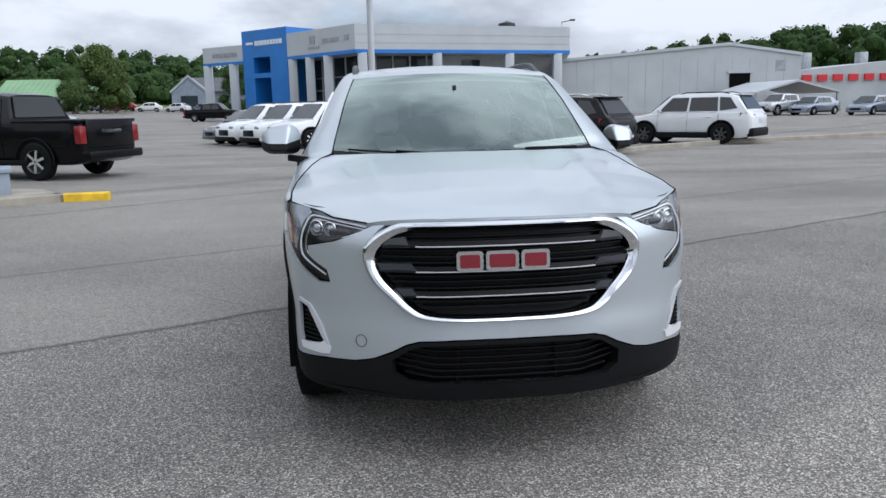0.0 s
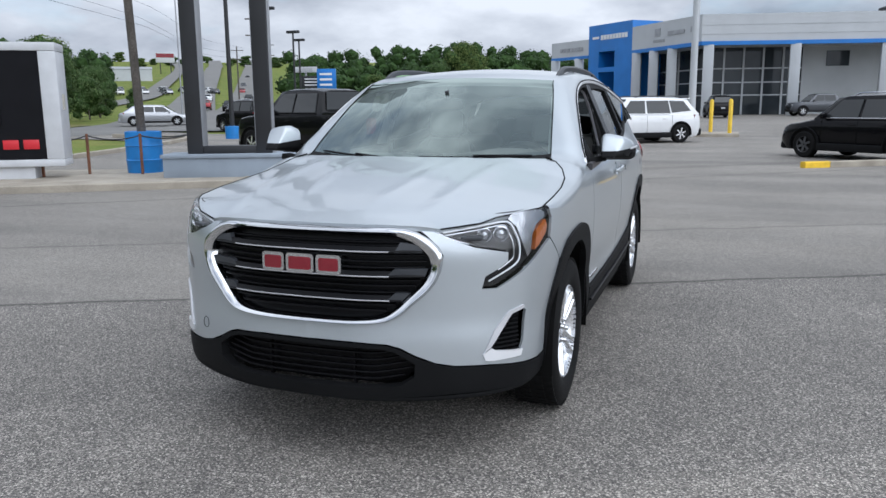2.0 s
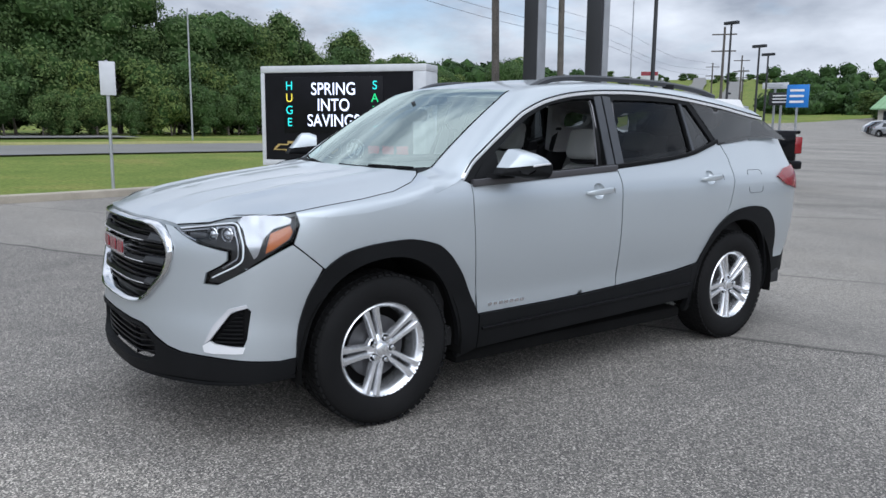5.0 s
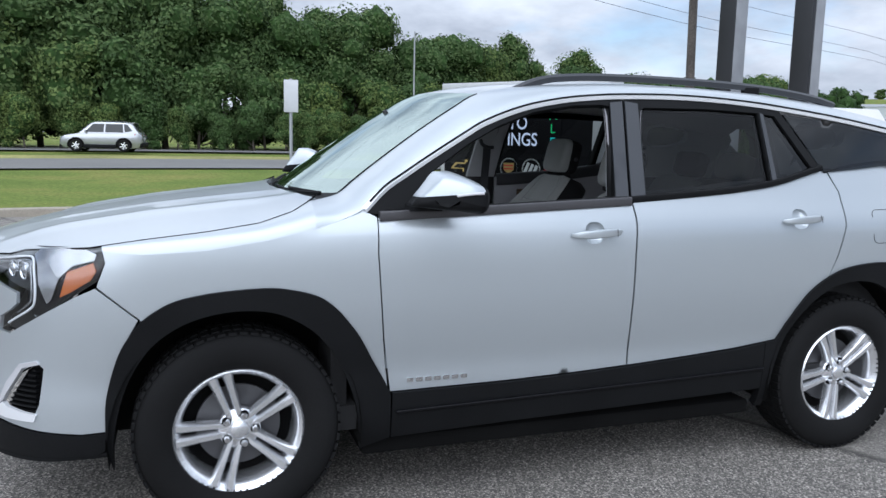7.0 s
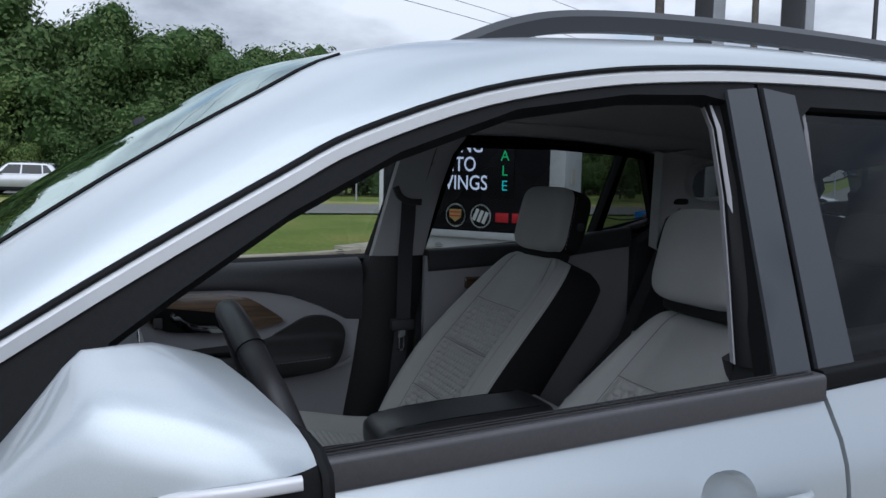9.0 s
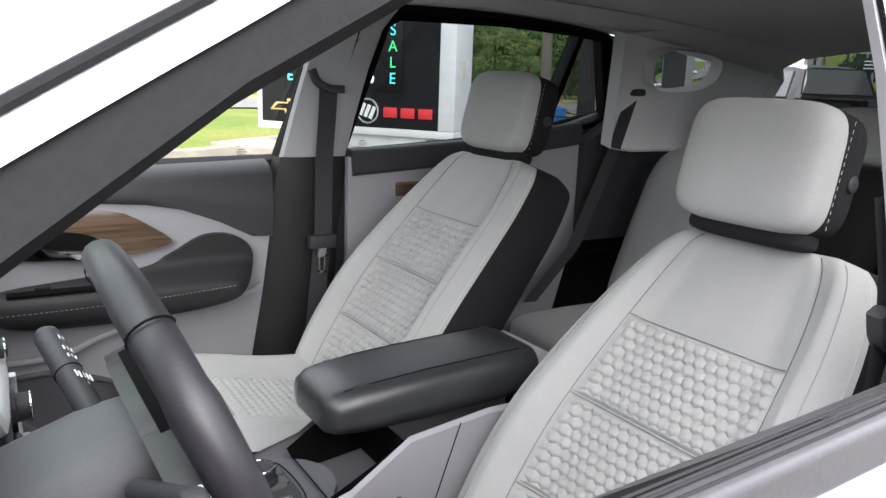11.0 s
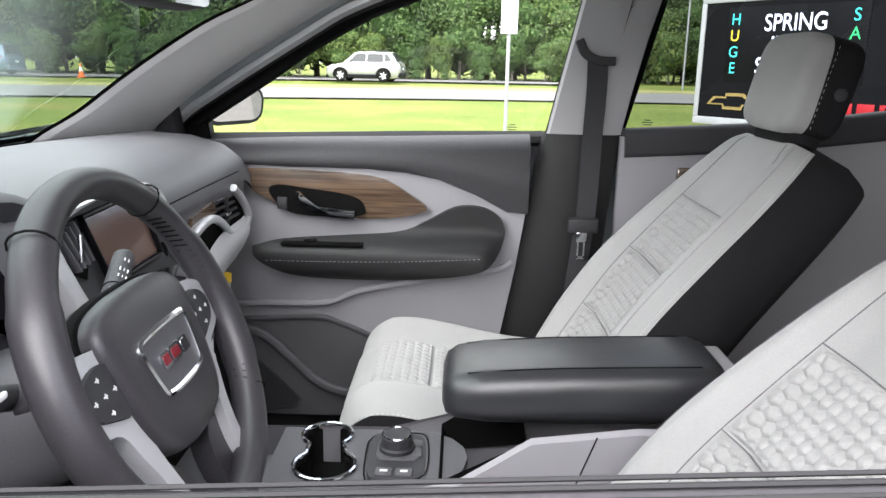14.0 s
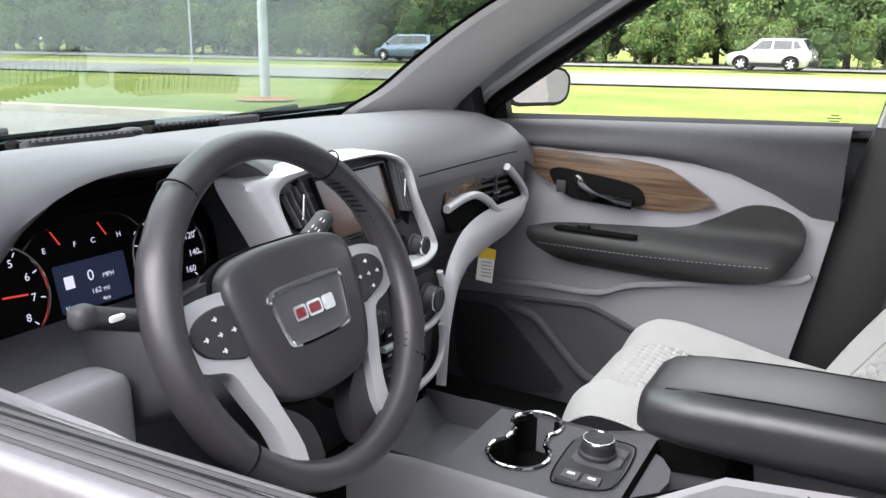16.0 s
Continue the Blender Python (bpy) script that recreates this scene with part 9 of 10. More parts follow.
            wheel_parts(v, s * (Wd - 0.085), yy, r, 0.24, s, rim or M_ALLOY)
        part("headlamp", box(s * Wd * 0.60 - 0.17, s * Wd * 0.60 + 0.17, nose - 0.30, nose - 0.035, hood * 0.70, hood * 0.82, 0.04), M_REFLECTOR, v, "clear headlamp")
        if kind == "pickup":
            part("tail_lamp", box(s * Wd * 0.86 - 0.10, s * Wd * 0.86 + 0.10, tail - 0.012, tail + 0.16, deck * 0.62, deck * 0.93, 0.03), M_REDLENS, v, "red tail lamp")
        else:
            part("tail_lamp", solid([[(s * Wd * a, tail + d_, z) for a, d_, z in ((0.50, 0.02, deck * 0.80 - h_), (0.78, 0.07, deck * 0.79 - h_), (0.97, 0.38, deck * 0.86 - h_), (0.90, 0.40, deck * 0.86 - h_), (0.5, 0.2, deck * 0.80 - h_))] for h_ in (0.0, -0.14)]), M_REDLENS, v, "red tail lamp", smooth=False)
        part("mirror", box(s * (wb + 0.10) - 0.1, s * (wb + 0.10) + 0.1, cowl - 0.42, cowl - 0.30, belt + 0.0, belt + 0.15, 0.04), paint, v)
        part("sill", box(s * Wd - 0.06, s * Wd + 0.010, tail + 1.4, nose - 1.35, g, g + (0.20 if kind == "suv" else 0.12), 0.02), M_CLAD, v)
        if near:
            for k, yy in enumerate((b1 + 0.16, b2 + 0.22)):
                part("door_handle", box(s * Wd - 0.012, s * Wd + 0.025, yy - 0.10, yy + 0.10, belt * 0.84, belt * 0.84 + 0.03, 0.008), paint, v)
            part("window_trim", tube([(s * (wb + 0.012), cowl - 0.34, belt + 0.018), (s * (wb + 0.012), b1, belt + 0.020), (s * (wb + 0.010), max(b2 - 0.05, r_belt + 0.30), belt + 0.024)], 0.010, 6), M_CHROME if kind == "suv" else M_CLAD, v)
            for yy in (cowl - 0.28, b1, b2 - 0.10):
                part("door_seam", tube([(s * (Wd * 0.966), yy, belt - 0.045), (s * (Wd + 0.001), yy, belt * 0.7), (s * (Wd * 0.99), yy, g + 0.2)], 0.006, 4), M_SHADOWBLACK, v)
    part("grille", box(-Wd * 0.45, Wd * 0.45, nose - 0.1, nose + 0.012, hood * 0.42, hood * 0.68, 0.03), M_GLOSSBLACK, v)
    part("bumper", box(-Wd * 0.84, Wd * 0.84, nose - 0.3, nose + 0.02, g, g + 0.20, 0.06), M_CLAD if kind != "sedan" else paint, v)
    if kind == "pickup":
        part("rear_bumper", box(-Wd * 0.88, Wd * 0.88, tail - 0.16, tail + 0.1, g + 0.10, g + 0.30, 0.05), M_GLOSSBLACK, v, "dark rear step bumper")
        part("bed_floor", box(-Wd * 0.80, Wd * 0.80, tail + 0.10, r_belt - 0.04, deck - 0.01, deck + 0.022), M_SHADOWBLACK, v, "open load bed")
        for s in (-1, 1):
            part("bed_rail", box(s * Wd * 0.86 - 0.07, s * Wd * 0.86 + 0.07, tail + 0.04, r_belt, deck - 0.03, deck + 0.05, 0.02), paint, v)
        part("tailgate", box(-Wd * 0.76, Wd * 0.76, tail - 0.02, tail + 0.06, g + 0.36, deck + 0.045, 0.02), paint, v)
        part("name_bar", box(-0.32, 0.32, tail - 0.032, tail - 0.015, deck * 0.80, deck * 0.86), M_CHROME, v, "pale name bar")
    else:
        part("rear_bumper", box(-Wd * 0.86, Wd * 0.86, tail - 0.05, tail + 0.35, g + 0.04, g + 0.34, 0.08, 3), M_CLAD if kind == "suv" else paint, v, "rear bumper")
        part("plate_bar", box(-0.16, 0.16, tail - 0.012, tail + 0.03, deck * 0.66, deck * 0.66 + 0.12), M_SIGNWHITE, v)
    if kind == "suv":
        part("roof_spoiler", box(-wt * 0.92, wt * 0.92, r_top - 0.20, r_top + 0.10, H - 0.075, H - 0.035, 0.015), paint, v)
        for s in (-1, 1):
            part("roof_rail", tube([(s * wt * 0.86, w_top - 0.25, H - 0.01), (s * wt * 0.86, w_top - 0.45, H + 0.045), (s * wt * 0.86, r_top + 0.5, H + 0.04), (s * wt * 0.86, r_top + 0.25, H - 0.02)], 0.018, 6), M_DARKSTEEL if paint is not PAINTS["black"] else M_CHROME, v)
    return v


def deg_of(dx, dy):
    return math.degrees(math.atan2(-dx, dy))


vehicle("pickup_truck", "pickup", PAINTS["black"], "black pickup truck with bright alloy wheels", -9.0, 15.65, deg_of(-0.93, 0.37), 5.85, 1.95, 2.02, near=True)
vehicle("parked_suv", "suv", PAINTS["white"], "white suv parked behind the kerb", 11.05, 22.95, deg_of(-0.70, 0.71), 4.65, 1.70, 1.86, M_DARKALLOY, near=True)
vehicle("parked_suv", "suv", PAINTS["black"], "glossy black suv parked behind the kerb", 5.15, 19.25, deg_of(-0.70, 0.71), 4.65, 1.66, 1.84, M_DARKALLOY, near=True)
for k, (x, y, c, lab) in enumerate(((-1.9, 27.4, "white", "white suv in a row of parked cars"), (-3.2, 29.3, "white", "white suv in a row of parked cars"), (-4.5, 31.2, "white", "white suv in a row of parked cars"), (-6.0, 33.0, "grey", "dark grey hatchback in a row of parked cars"))):
    vehicle("parked_suv" if c == "white" else "parked_hatchback", "suv" if c == "white" else "sedan", PAINTS[c], lab, x, y, deg_of(-0.80, -0.60), 4.9 if c == "white" else 3.7, 1.72 if c == "white" else 1.5, 1.9 if c == "white" else 1.65, group="row of parked cars", near=True)
vehicle("pickup_truck", "pickup", PAINTS["black"], "black pickup truck beside the dealership", -16.6, 82.0, deg_of(0.97, -0.2), 5.8, 1.9, 2.0)
vehicle("parked_jeep", "suv", PAINTS["black"], "boxy black off-roader under the canopy", 0.6, 66.5, deg_of(-0.2, 0.98), 4.2, 1.85, 1.85)
vehicle("pickup_truck", "pickup", PAINTS["grey"], "dark pickup truck under the canopy", 9.0, 72.0, deg_of(-0.95, -0.3), 5.7, 1.9, 2.0)
vehicle("parked_jeep", "suv", PAINTS["black"], "black off-roader beside the side road", -25.8, 36.8, deg_of(-0.9, 0.3), 4.2, 1.85, 1.85)
rng = random.Random(7)
for k in range(8):
    vehicle("parked_car", rng.choice(("sedan", "suv", "pickup")), PAINTS[rng.choice(("grey", "steel", "silver", "red", "white", "black"))], "parked car beside the far hedge", -52 + 4.5 * k + rng.random(), 139 + rng.random() * 2, rng.uniform(60, 120), 4.6, 1.6, 1.8, group="cars by the far hedge")
for k in range(5):
    vehicle("parked_car", "sedan", PAINTS[("silver", "grey", "black", "steel", "white")[k]], "parked car near the green-roofed shop", -30 - 1.8 * k, 74 + 3.2 * k, deg_of(0.9, -0.3), 4.6, 1.45, 1.8, group="cars near the green shop")
for k, (x, y, kd, c) in enumerate(((33.5, 58, "pickup", "silver"), (36, 57, "sedan", "steel"), (39, 54, "sedan", "steel"), (43, 53, "pickup", "black"), (46, 60, "pickup", "grey"), (54, 62, "suv", "silver"), (59, 63, "suv", "silver"))):
    vehicle("parked_car", kd, PAINTS[c], "parked car before the white warehouses", x, y, deg_of(-0.9, -0.45), 4.8, 1.5 if kd == "sedan" else 1.75, 1.85, group="cars before the warehouses")
vehicle("minivan", "van", PAINTS["bluegrey"], "blue-grey minivan on the highway", -44.5, -27.0, deg_of(-0.05, -0.99), 4.8, 1.75, 1.95)
vehicle("silver_suv", "suv", PAINTS["silver"], "silver suv on the highway", -46.0, -4.5, deg_of(-0.15, -0.98), 4.5, 1.72, 1.85)
vehicle("silver_sedan", "sedan", PAINTS["silver"], "silver sedan on the highway", -37.0, 42.0, deg_of(0.8, 0.6), 4.8, 1.45, 1.8)
for x, y, kd, c, hd in ((-74, 97, "suv", "red", 36), (-96, 126, "sedan", "silver", 36), (-104, 138, "sedan", "white", 36), (-118, 152, "sedan", "white", 36), (-44, 62, "suv", "grey", 213), (-66, 92, "pickup", "black", 213), (-95, 140, "suv", "black", 213), (-128, 186, "sedan", "red", 213), (-156, 228, "suv", "grey", 213), (-200, 296, "pickup", "black", 213)):
    vehicle("distant_car", kd, PAINTS[c], "car far up the highway", x, y, hd, 4.7, 1.6, 1.85, group="cars far up the highway")
for k in range(14):
    x, y = -148 - 9.5 * (k % 3) + 6 * (k // 3) * 0.74, 160 + 10.5 * (k % 3) + 6 * (k // 3) * 0.67
    vehicle("distant_car", ("suv", "sedan", "van")[k % 3], PAINTS[("white", "silver", "grey", "white", "steel")[k % 5]], "car on a distant hillside lot", x, y, 60, 4.6, 1.6, 1.85, group="cars on the hillside lot")

# ---- buildings ----
def prism_wall(name, pts, z0, z1, mat, parent, label=""):
    return part(name, prism(pts, lambda x, y: (x, y, z0), lambda x, y: (x, y, z1)), mat, parent, label, smooth=False)


deal = thing("dealership", "car dealership with white fascia, blue band and blue entrance tower", "building")
gz = 0.35
C0, C1, C2, T0, T1, W0 = Vector((-1.2, 72.0)), Vector((21.0, 77.6)), Vector((25, 95)), Vector((-13.8, 86.5)), Vector((-8.4, 81.2)), Vector((-19.0, 91))


def wall_between(name, a, b, thick, z0, z1, mat, parent, label="", out=0.0):
    d = (b - a).normalized()
    n = Vector((d.y, -d.x)) * 1.0
    p = [a + n * out, b + n * out, b + n * (out - thick), a + n * (out - thick)]
    return prism_wall(name, [tuple(q) for q in p], z0, z1, mat, parent, label)


top_z, can_z = 9.35, 6.7
wall_between("fascia", C0, C1, 0.5, can_z + 0.25, top_z, M_PANELWHITE, deal, "white panel fascia")
wall_between("fascia", T1, C0, 0.5, can_z + 0.25, top_z, M_PANELWHITE, deal, "white panel fascia")
wall_between("blue_band", C0, C1, 0.6, can_z - 0.05, can_z + 0.3, M_BLUE, deal, "blue band", 0.08)
wall_between("blue_band", T1, C0, 0.6, can_z - 0.05, can_z + 0.3, M_BLUE, deal, "blue band", 0.08)
prism_wall("soffit", [tuple(q) for q in (C0, C1, C2, Vector((0, 96)), T1)], can_z, can_z + 0.2, M_PANELWHITE, deal)
for z in (7.6, 8.4):
    wall_between("panel_joint", C0, C1, 0.05, z, z + 0.03, M_METALGREY, deal, "", 0.02)
wall_between("fascia", W0, T0, 0.5, can_z + 0.2, 8.7, M_PANELWHITE, deal, "white panel wing")
wall_between("blue_band", W0, T0, 0.5, can_z - 0.05, can_z + 0.25, M_BLUE, deal, "", 0.06)
back = Vector((0.25, 0.97)) * 5.5
tow = wall_between("tower", T0, T1, 4.0, 7.2, 10.1, M_BLUE, deal, "blue entrance tower")
dT = (T1 - T0)
wall_between("tower_leg", T0, T0 + dT * 0.25, 4.0, gz, 7.2, M_BLUE, deal)
wall_between("tower_leg", T0 + dT * 0.62, T1, 4.0, gz, 7.2, M_BLUE, deal)
wall_between("tower_bar", T0 + dT * 0.25, T0 + dT * 0.62, 0.4, 5.0, 5.5, M_BLUE, deal)
wall_between("tower_glass", T0 + dT * 0.25, T0 + dT * 0.62, 0.1, gz, 7.2, M_DARKGLASS, deal, "dark entrance glass", -2.2)
for k in range(9):
    wall_between("name_block", T0 + dT * (0.30 + 0.068 * k), T0 + dT * (0.352 + 0.068 * k), 0.1, 8.45, 8.95, M_WHITE, tow, "white name block", 0.06)
wall_between("name_block", T0 + dT * 0.10, T0 + dT * 0.25, 0.1, 8.6, 8.85, M_WHITE, tow, "white emblem", 0.06)
dA = (C0 - T1)
for f0, f1, z0_, z1_ in ((0.36, 0.44, 8.0, 8.75), (0.34, 0.50, 7.45, 7.7), (0.55, 0.78, 7.95, 8.35), (0.86, 0.92, 7.95, 8.45)):
    wall_between("emblem", T1 + dA * f0, T1 + dA * f1, 0.1, z0_, z1_, M_METALGREY, deal, "grey emblem block", 0.06)
for k in range(7):
    wall_between("name_block", W0 + (T0 - W0) * (0.25 + 0.09 * k), W0 + (T0 - W0) * (0.32 + 0.09 * k), 0.1, 7.5, 7.95, M_METALGREY, deal, "grey name block", 0.06)
# glazing set back under the canopy
G0, G1, G2 = C0 + Vector((0.2, 4.6)), C0 + (C1 - C0) * 0.42 + Vector((-0.3, 4.5)), T1 + Vector((2.2, 3.6))
for a, b, nb in ((G2, G0, 4), (G0, G1, 5)):
    wall_between("showroom_glass", a, b, 0.15, gz, can_z, M_DARKGLASS, deal, "dark showroom glazing")
    for k in range(nb + 1):
        q = a + (b - a) * (k / nb)
        part("mullion", box(q.x - 0.09, q.x + 0.09, q.y - 0.16, q.y + 0.1, gz, can_z), M_PANELWHITE, deal, "pale mullion")
    for z in (2.2, 3.4, 4.7):
        wall_between("transom", a, b, 0.1, z, z + 0.12, M_PANELWHITE, deal, "", 0.08)
wall_between("inner_wall", G1, C1 + Vector((-0.6, 4.6)), 0.3, gz, can_z, M_WHITEWALL, deal, "white service wall")
wl0, wl1 = G1, C1 + Vector((-0.6, 4.6))
for f0, f1, z0_, z1_, mt in ((0.16, 0.32, 4.9, 6.3, M_DARKGLASS), (0.50, 0.60, gz + 0.3, 1.9, M_DARKGLASS), (0.72, 0.93, gz, 4.4, M_DARKSTEEL)):
    wall_between("service_opening", wl0 + (wl1 - wl0) * f0, wl0 + (wl1 - wl0) * f1, 0.1, z0_, z1_, mt, deal, "dark opening", 0.06)
cols = [C0 + (C1 - C0) * f for f in (0.03, 0.36, 0.70, 0.94)] + [T1 + dA * f for f in (0.08, 0.35, 0.62)] + [W0 + (T0 - W0) * f for f in (0.1, 0.75)]
for q in cols:
    part("canopy_column", box(q.x - 0.45, q.x + 0.45, q.y - 0.1, q.y + 0.8, gz - 0.3, can_z, 0.02), M_PANELWHITE, deal, "white canopy column")
part("roof_deck", prism([tuple(q) for q in (C0 + Vector((0, 0.6)), C1 + Vector((-0.3, 0.6)), C2, Vector((0, 98)), T1 + Vector((1, 1)))], lambda x, y: (x, y, 8.6), lambda x, y: (x, y, 8.75)), M_METALGREY, deal)
part("roof_fan", lathe([(0.001, 1.6), (0.9, 1.3), (1.0, 0.6), (1.0, 0.0)], "z", 20, (15.0, 81.0, 8.8)), M_DARKSTEEL, deal, "round dark roof fan")
part("roof_lamp", join(tube([(20.3, 78.2, 9.3), (20.3, 78.2, 9.9), (21.3, 78.2, 10.1)], 0.05, 6), box(21.2, 21.7, 78.1, 78.4, 10.05, 10.2)), M_DARKSTEEL, deal)
# white warehouses
ware = thing("warehouse", "white sheet-metal warehouse with a low gable and dark door", "building")
WA, WB = Vector((20.5, 80)), Vector((46.5, 77.5))
dW = (WB - WA)
outl = [(0, gz), (0, 6.1), (0.70, 7.5), (1.0, 6.3), (1.0, gz)]
nW = Vector((-dW.y, dW.x)).normalized()
part("wall", solid([[(WA.x + dW.x * f + nW.x * k, WA.y + dW.y * f + nW.y * k, z) for f, z in outl] for k in (0, 30)]), M_WHITEWALL, ware, "white sheet-metal walls", smooth=False)
part("eave", sweep([(WA.x + dW.x * f - nW.x * 0.05, WA.y + dW.y * f - nW.y * 0.05, z) for f, z in outl[1:4]], rect(0.25, 0.30)), M_PANELWHITE, ware)
for f0, f1, z1_ in ((0.705, 0.79, 4.4),):
    # black slab on the wall stands in for the shade of the open doorway
    wall_between("warehouse_door", WA + dW * f0, WA + dW * f1, 0.2, gz, z1_, M_SHADOWBLACK, ware, "black slab as shade of an open doorway", 0.05)
    wall_between("door_head", WA + dW * (f0 - 0.01), WA + dW * (f1 + 0.01), 0.2, z1_, z1_ + 0.3, M_PANELWHITE, ware, "", 0.12)
wall_between("vent", WA + dW * 0.895, WA + dW * 0.935, 0.1, 4.6, 5.7, M_METALGREY, ware, "grey wall vent", 0.05)
for k in range(1, 14):
    wall_between("wall_seam", WA + dW * (k / 14), WA + dW * (k / 14 + 0.002), 0.05, gz, 6.0, M_METALGREY, ware, "", 0.01)
part("carport_roof", solid([[(35.5 + a, y, z) for a, z in ((0, 2.2), (4.2, 3.3), (8.4, 2.2), (8.4, 2.05), (4.2, 3.1), (0, 2.05))] for y in (66, 76)]), M_PANELWHITE, ware, "low white carport roof", smooth=False)
for x, y in ((35.7, 66.2), (43.7, 66.2), (35.7, 75), (43.7, 75)):
    part("carport_post", box(x - 0.08, x + 0.08, y - 0.08, y + 0.08, 0.2, 2.1), M_METALGREY, ware)
ware2 = thing("body_shop", "low white workshop with red lettering blocks", "building")
part("wall", solid([[(49 + f * 36, 92 - f * 6 + k, z) for f, z in ((0, gz), (0, 4.6), (0.5, 6.2), (1, 4.6), (1, gz))] for k in (0, 25)]), M_WHITEWALL, ware2, "white workshop walls", smooth=False)
for k in range(14):
    f = 0.10 + 0.052 * k + (0.11 if k > 6 else 0)
    part("letter_block", box(49 + f * 36, 49 + f * 36 + 1.2, 92 - f * 6 - 0.35, 92 - f * 6 - 0.05, 3.7, 4.5), M_REDLOGO, ware2, "red lettering block")
# shade inside the open workshop door, put in as a black block
part("shop_door_shade", box(66.0, 69.0, 88.2, 89.3, gz, 4.9), M_SHADOWBLACK, ware2, "black slab as shade of an open doorway")
for x in (58, 66):
    part("chimney_vent", box(x, x + 1.2, 97, 98.2, 5.4, 7.6, 0.05), M_METALGREY, ware2)
# green-roofed shop and grey house far off
shop = thing("green_shop", "long pale shop with a green metal roof", "building")
x0_, x1_, y_, b_ = -68, -46.5, 148, 1.9
part("wall", box(x0_ + 1, x1_ - 1, y_, y_ + 12, b_ - 1, b_ + 3.2), M_STUCCO, shop, "pale stucco walls", smooth=False)
part("roof", solid([[(x, y_ + dy, b_ + dz) for dy, dz in ((-1.2, 2.9), (6, 6.3), (13.2, 2.9), (13.2, 2.7), (6, 6.0), (-1.2, 2.7))] for x in (x0_, x1_)]), M_GREENROOF, shop, "green metal roof", smooth=False)
for k in range(7):
    part("shop_window", box(x0_ + 2 + 2.6 * k, x0_ + 3.8 + 2.6 * k, y_ - 0.06, y_ + 0.1, b_ + 0.6, b_ + 2.4), M_DARKGLASS, shop, "dark window")
for k in range(21):
    part("roof_seam", tube([(x0_ + 0.5 + k, y_ - 1.2, b_ + 2.94), (x0_ + 0.5 + k, y_ + 6, b_ + 6.34)], 0.04, 4), M_GREENROOF, shop)
house = thing("house", "grey gabled house with a slate roof", "building")
part("wall", box(-35.3, -22.3, 150, 160, 0.4, b_ + 3.6), M_PLINTH, house, "blue-grey walls", smooth=False)
part("roof", solid([[(x, 155 + dy, b_ + dz) for dy, dz in ((-6, 3.4), (0, 6.2), (6, 3.4))] for x in (-35.8, -21.8)]), M_SLATE, house, "grey shingle roof", smooth=False)
part("gable", solid([[(-32.8 + dx, y, b_ + dz) for dx, dz in ((-3.2, -0.5), (-3.2, 3.4), (0, 6.0), (3.2, 3.4), (3.2, -0.5))] for y in (146.5, 150)]), M_PLINTH, house, "front gable", smooth=False)
part("gable_trim", sweep([(-32.8 + dx, 146.4, b_ + dz) for dx, dz in ((-3.4, 3.3), (0, 6.2), (3.4, 3.3))], rect(0.3, 0.35)), M_PANELWHITE, house)
part("house_window", box(-34.3, -31.3, 146.3, 146.6, b_, b_ + 2.6), M_DARKGLASS, house)
# road side boards far off
for x, y, z, w, h, mt in ((-46.4, 85, 3.6, 2.4, 2.6, M_BLUE), (-49.0, 86, 3.9, 2.8, 1.5, M_DARKSTEEL), (-50.2, 86.5, 5.9, 3.0, 0.7, M_SIGNWHITE)):
    b = thing("roadside_board", "roadside advertising board on posts", "sign")
    part("board", moved(box(-w / 2, w / 2, -0.15, 0.15, z, z + h, 0.02), Matrix.Translation((x, y, 0)) @ pose(0, 0, 0, 0, 0, 15)), mt, b)
    part("post", box(x - 0.1, x + 0.1, y - 0.1, y + 0.1, 0, z), M_METALGREY, b)
    for k in range(3):
        part("print_bar", moved(box(-w * 0.35, w * 0.3, -0.17, -0.14, z + h * (0.2 + 0.25 * k), z + h * (0.3 + 0.25 * k)), Matrix.Translation((x, y, 0)) @ pose(0, 0, 0, 0, 0, 15)), M_WHITE if mt is not M_SIGNWHITE else M_METALGREY, b)

# ---- trees ----
def leaf_mat(name, a, b):
    m = material(name, a, 0.7, spec=0.15)
    n, l = m.node_tree.nodes, m.node_tree.links
    g, o = n.new("ShaderNodeNewGeometry"), n.new("ShaderNodeObjectInfo")
    c = ramp(n, l, g.outputs["Random Per Island"], [(0.0, a), (0.6, tuple((p + q) / 2 for p, q in zip(a, b))), (1.0, b)])
    tone = ramp(n, l, o.outputs["Random"], [(0.0, (0.72, 0.80, 0.75)), (0.5, (1.0, 1.0, 1.0)), (1.0, (1.35, 1.2, 0.9))])
    l.new(mixed(n, l, "MULTIPLY", 1.0, c, tone), n["Principled BSDF"].inputs["Base Color"])
    return m


M_LEAF = leaf_mat("broad leaves", (0.052, 0.086, 0.031), (0.102, 0.148, 0.052))
# shade inside the crowns is put into this colour, darker than M_LEAF
M_LEAFIN = material("inner leaves darkened for shade", (0.032, 0.062, 0.018), 0.9, grain=0.4, grain_scale=3, stain=0.3, stain_scale=0.8, spec=0.1)
M_LEAFFAR = leaf_mat("far woods", (0.026, 0.052, 0.019), (0.062, 0.10, 0.036))
M_BARK = material("grey bark", (0.10, 0.085, 0.07), 0.9, grain=0.3, grain_scale=20, stain=0.3)


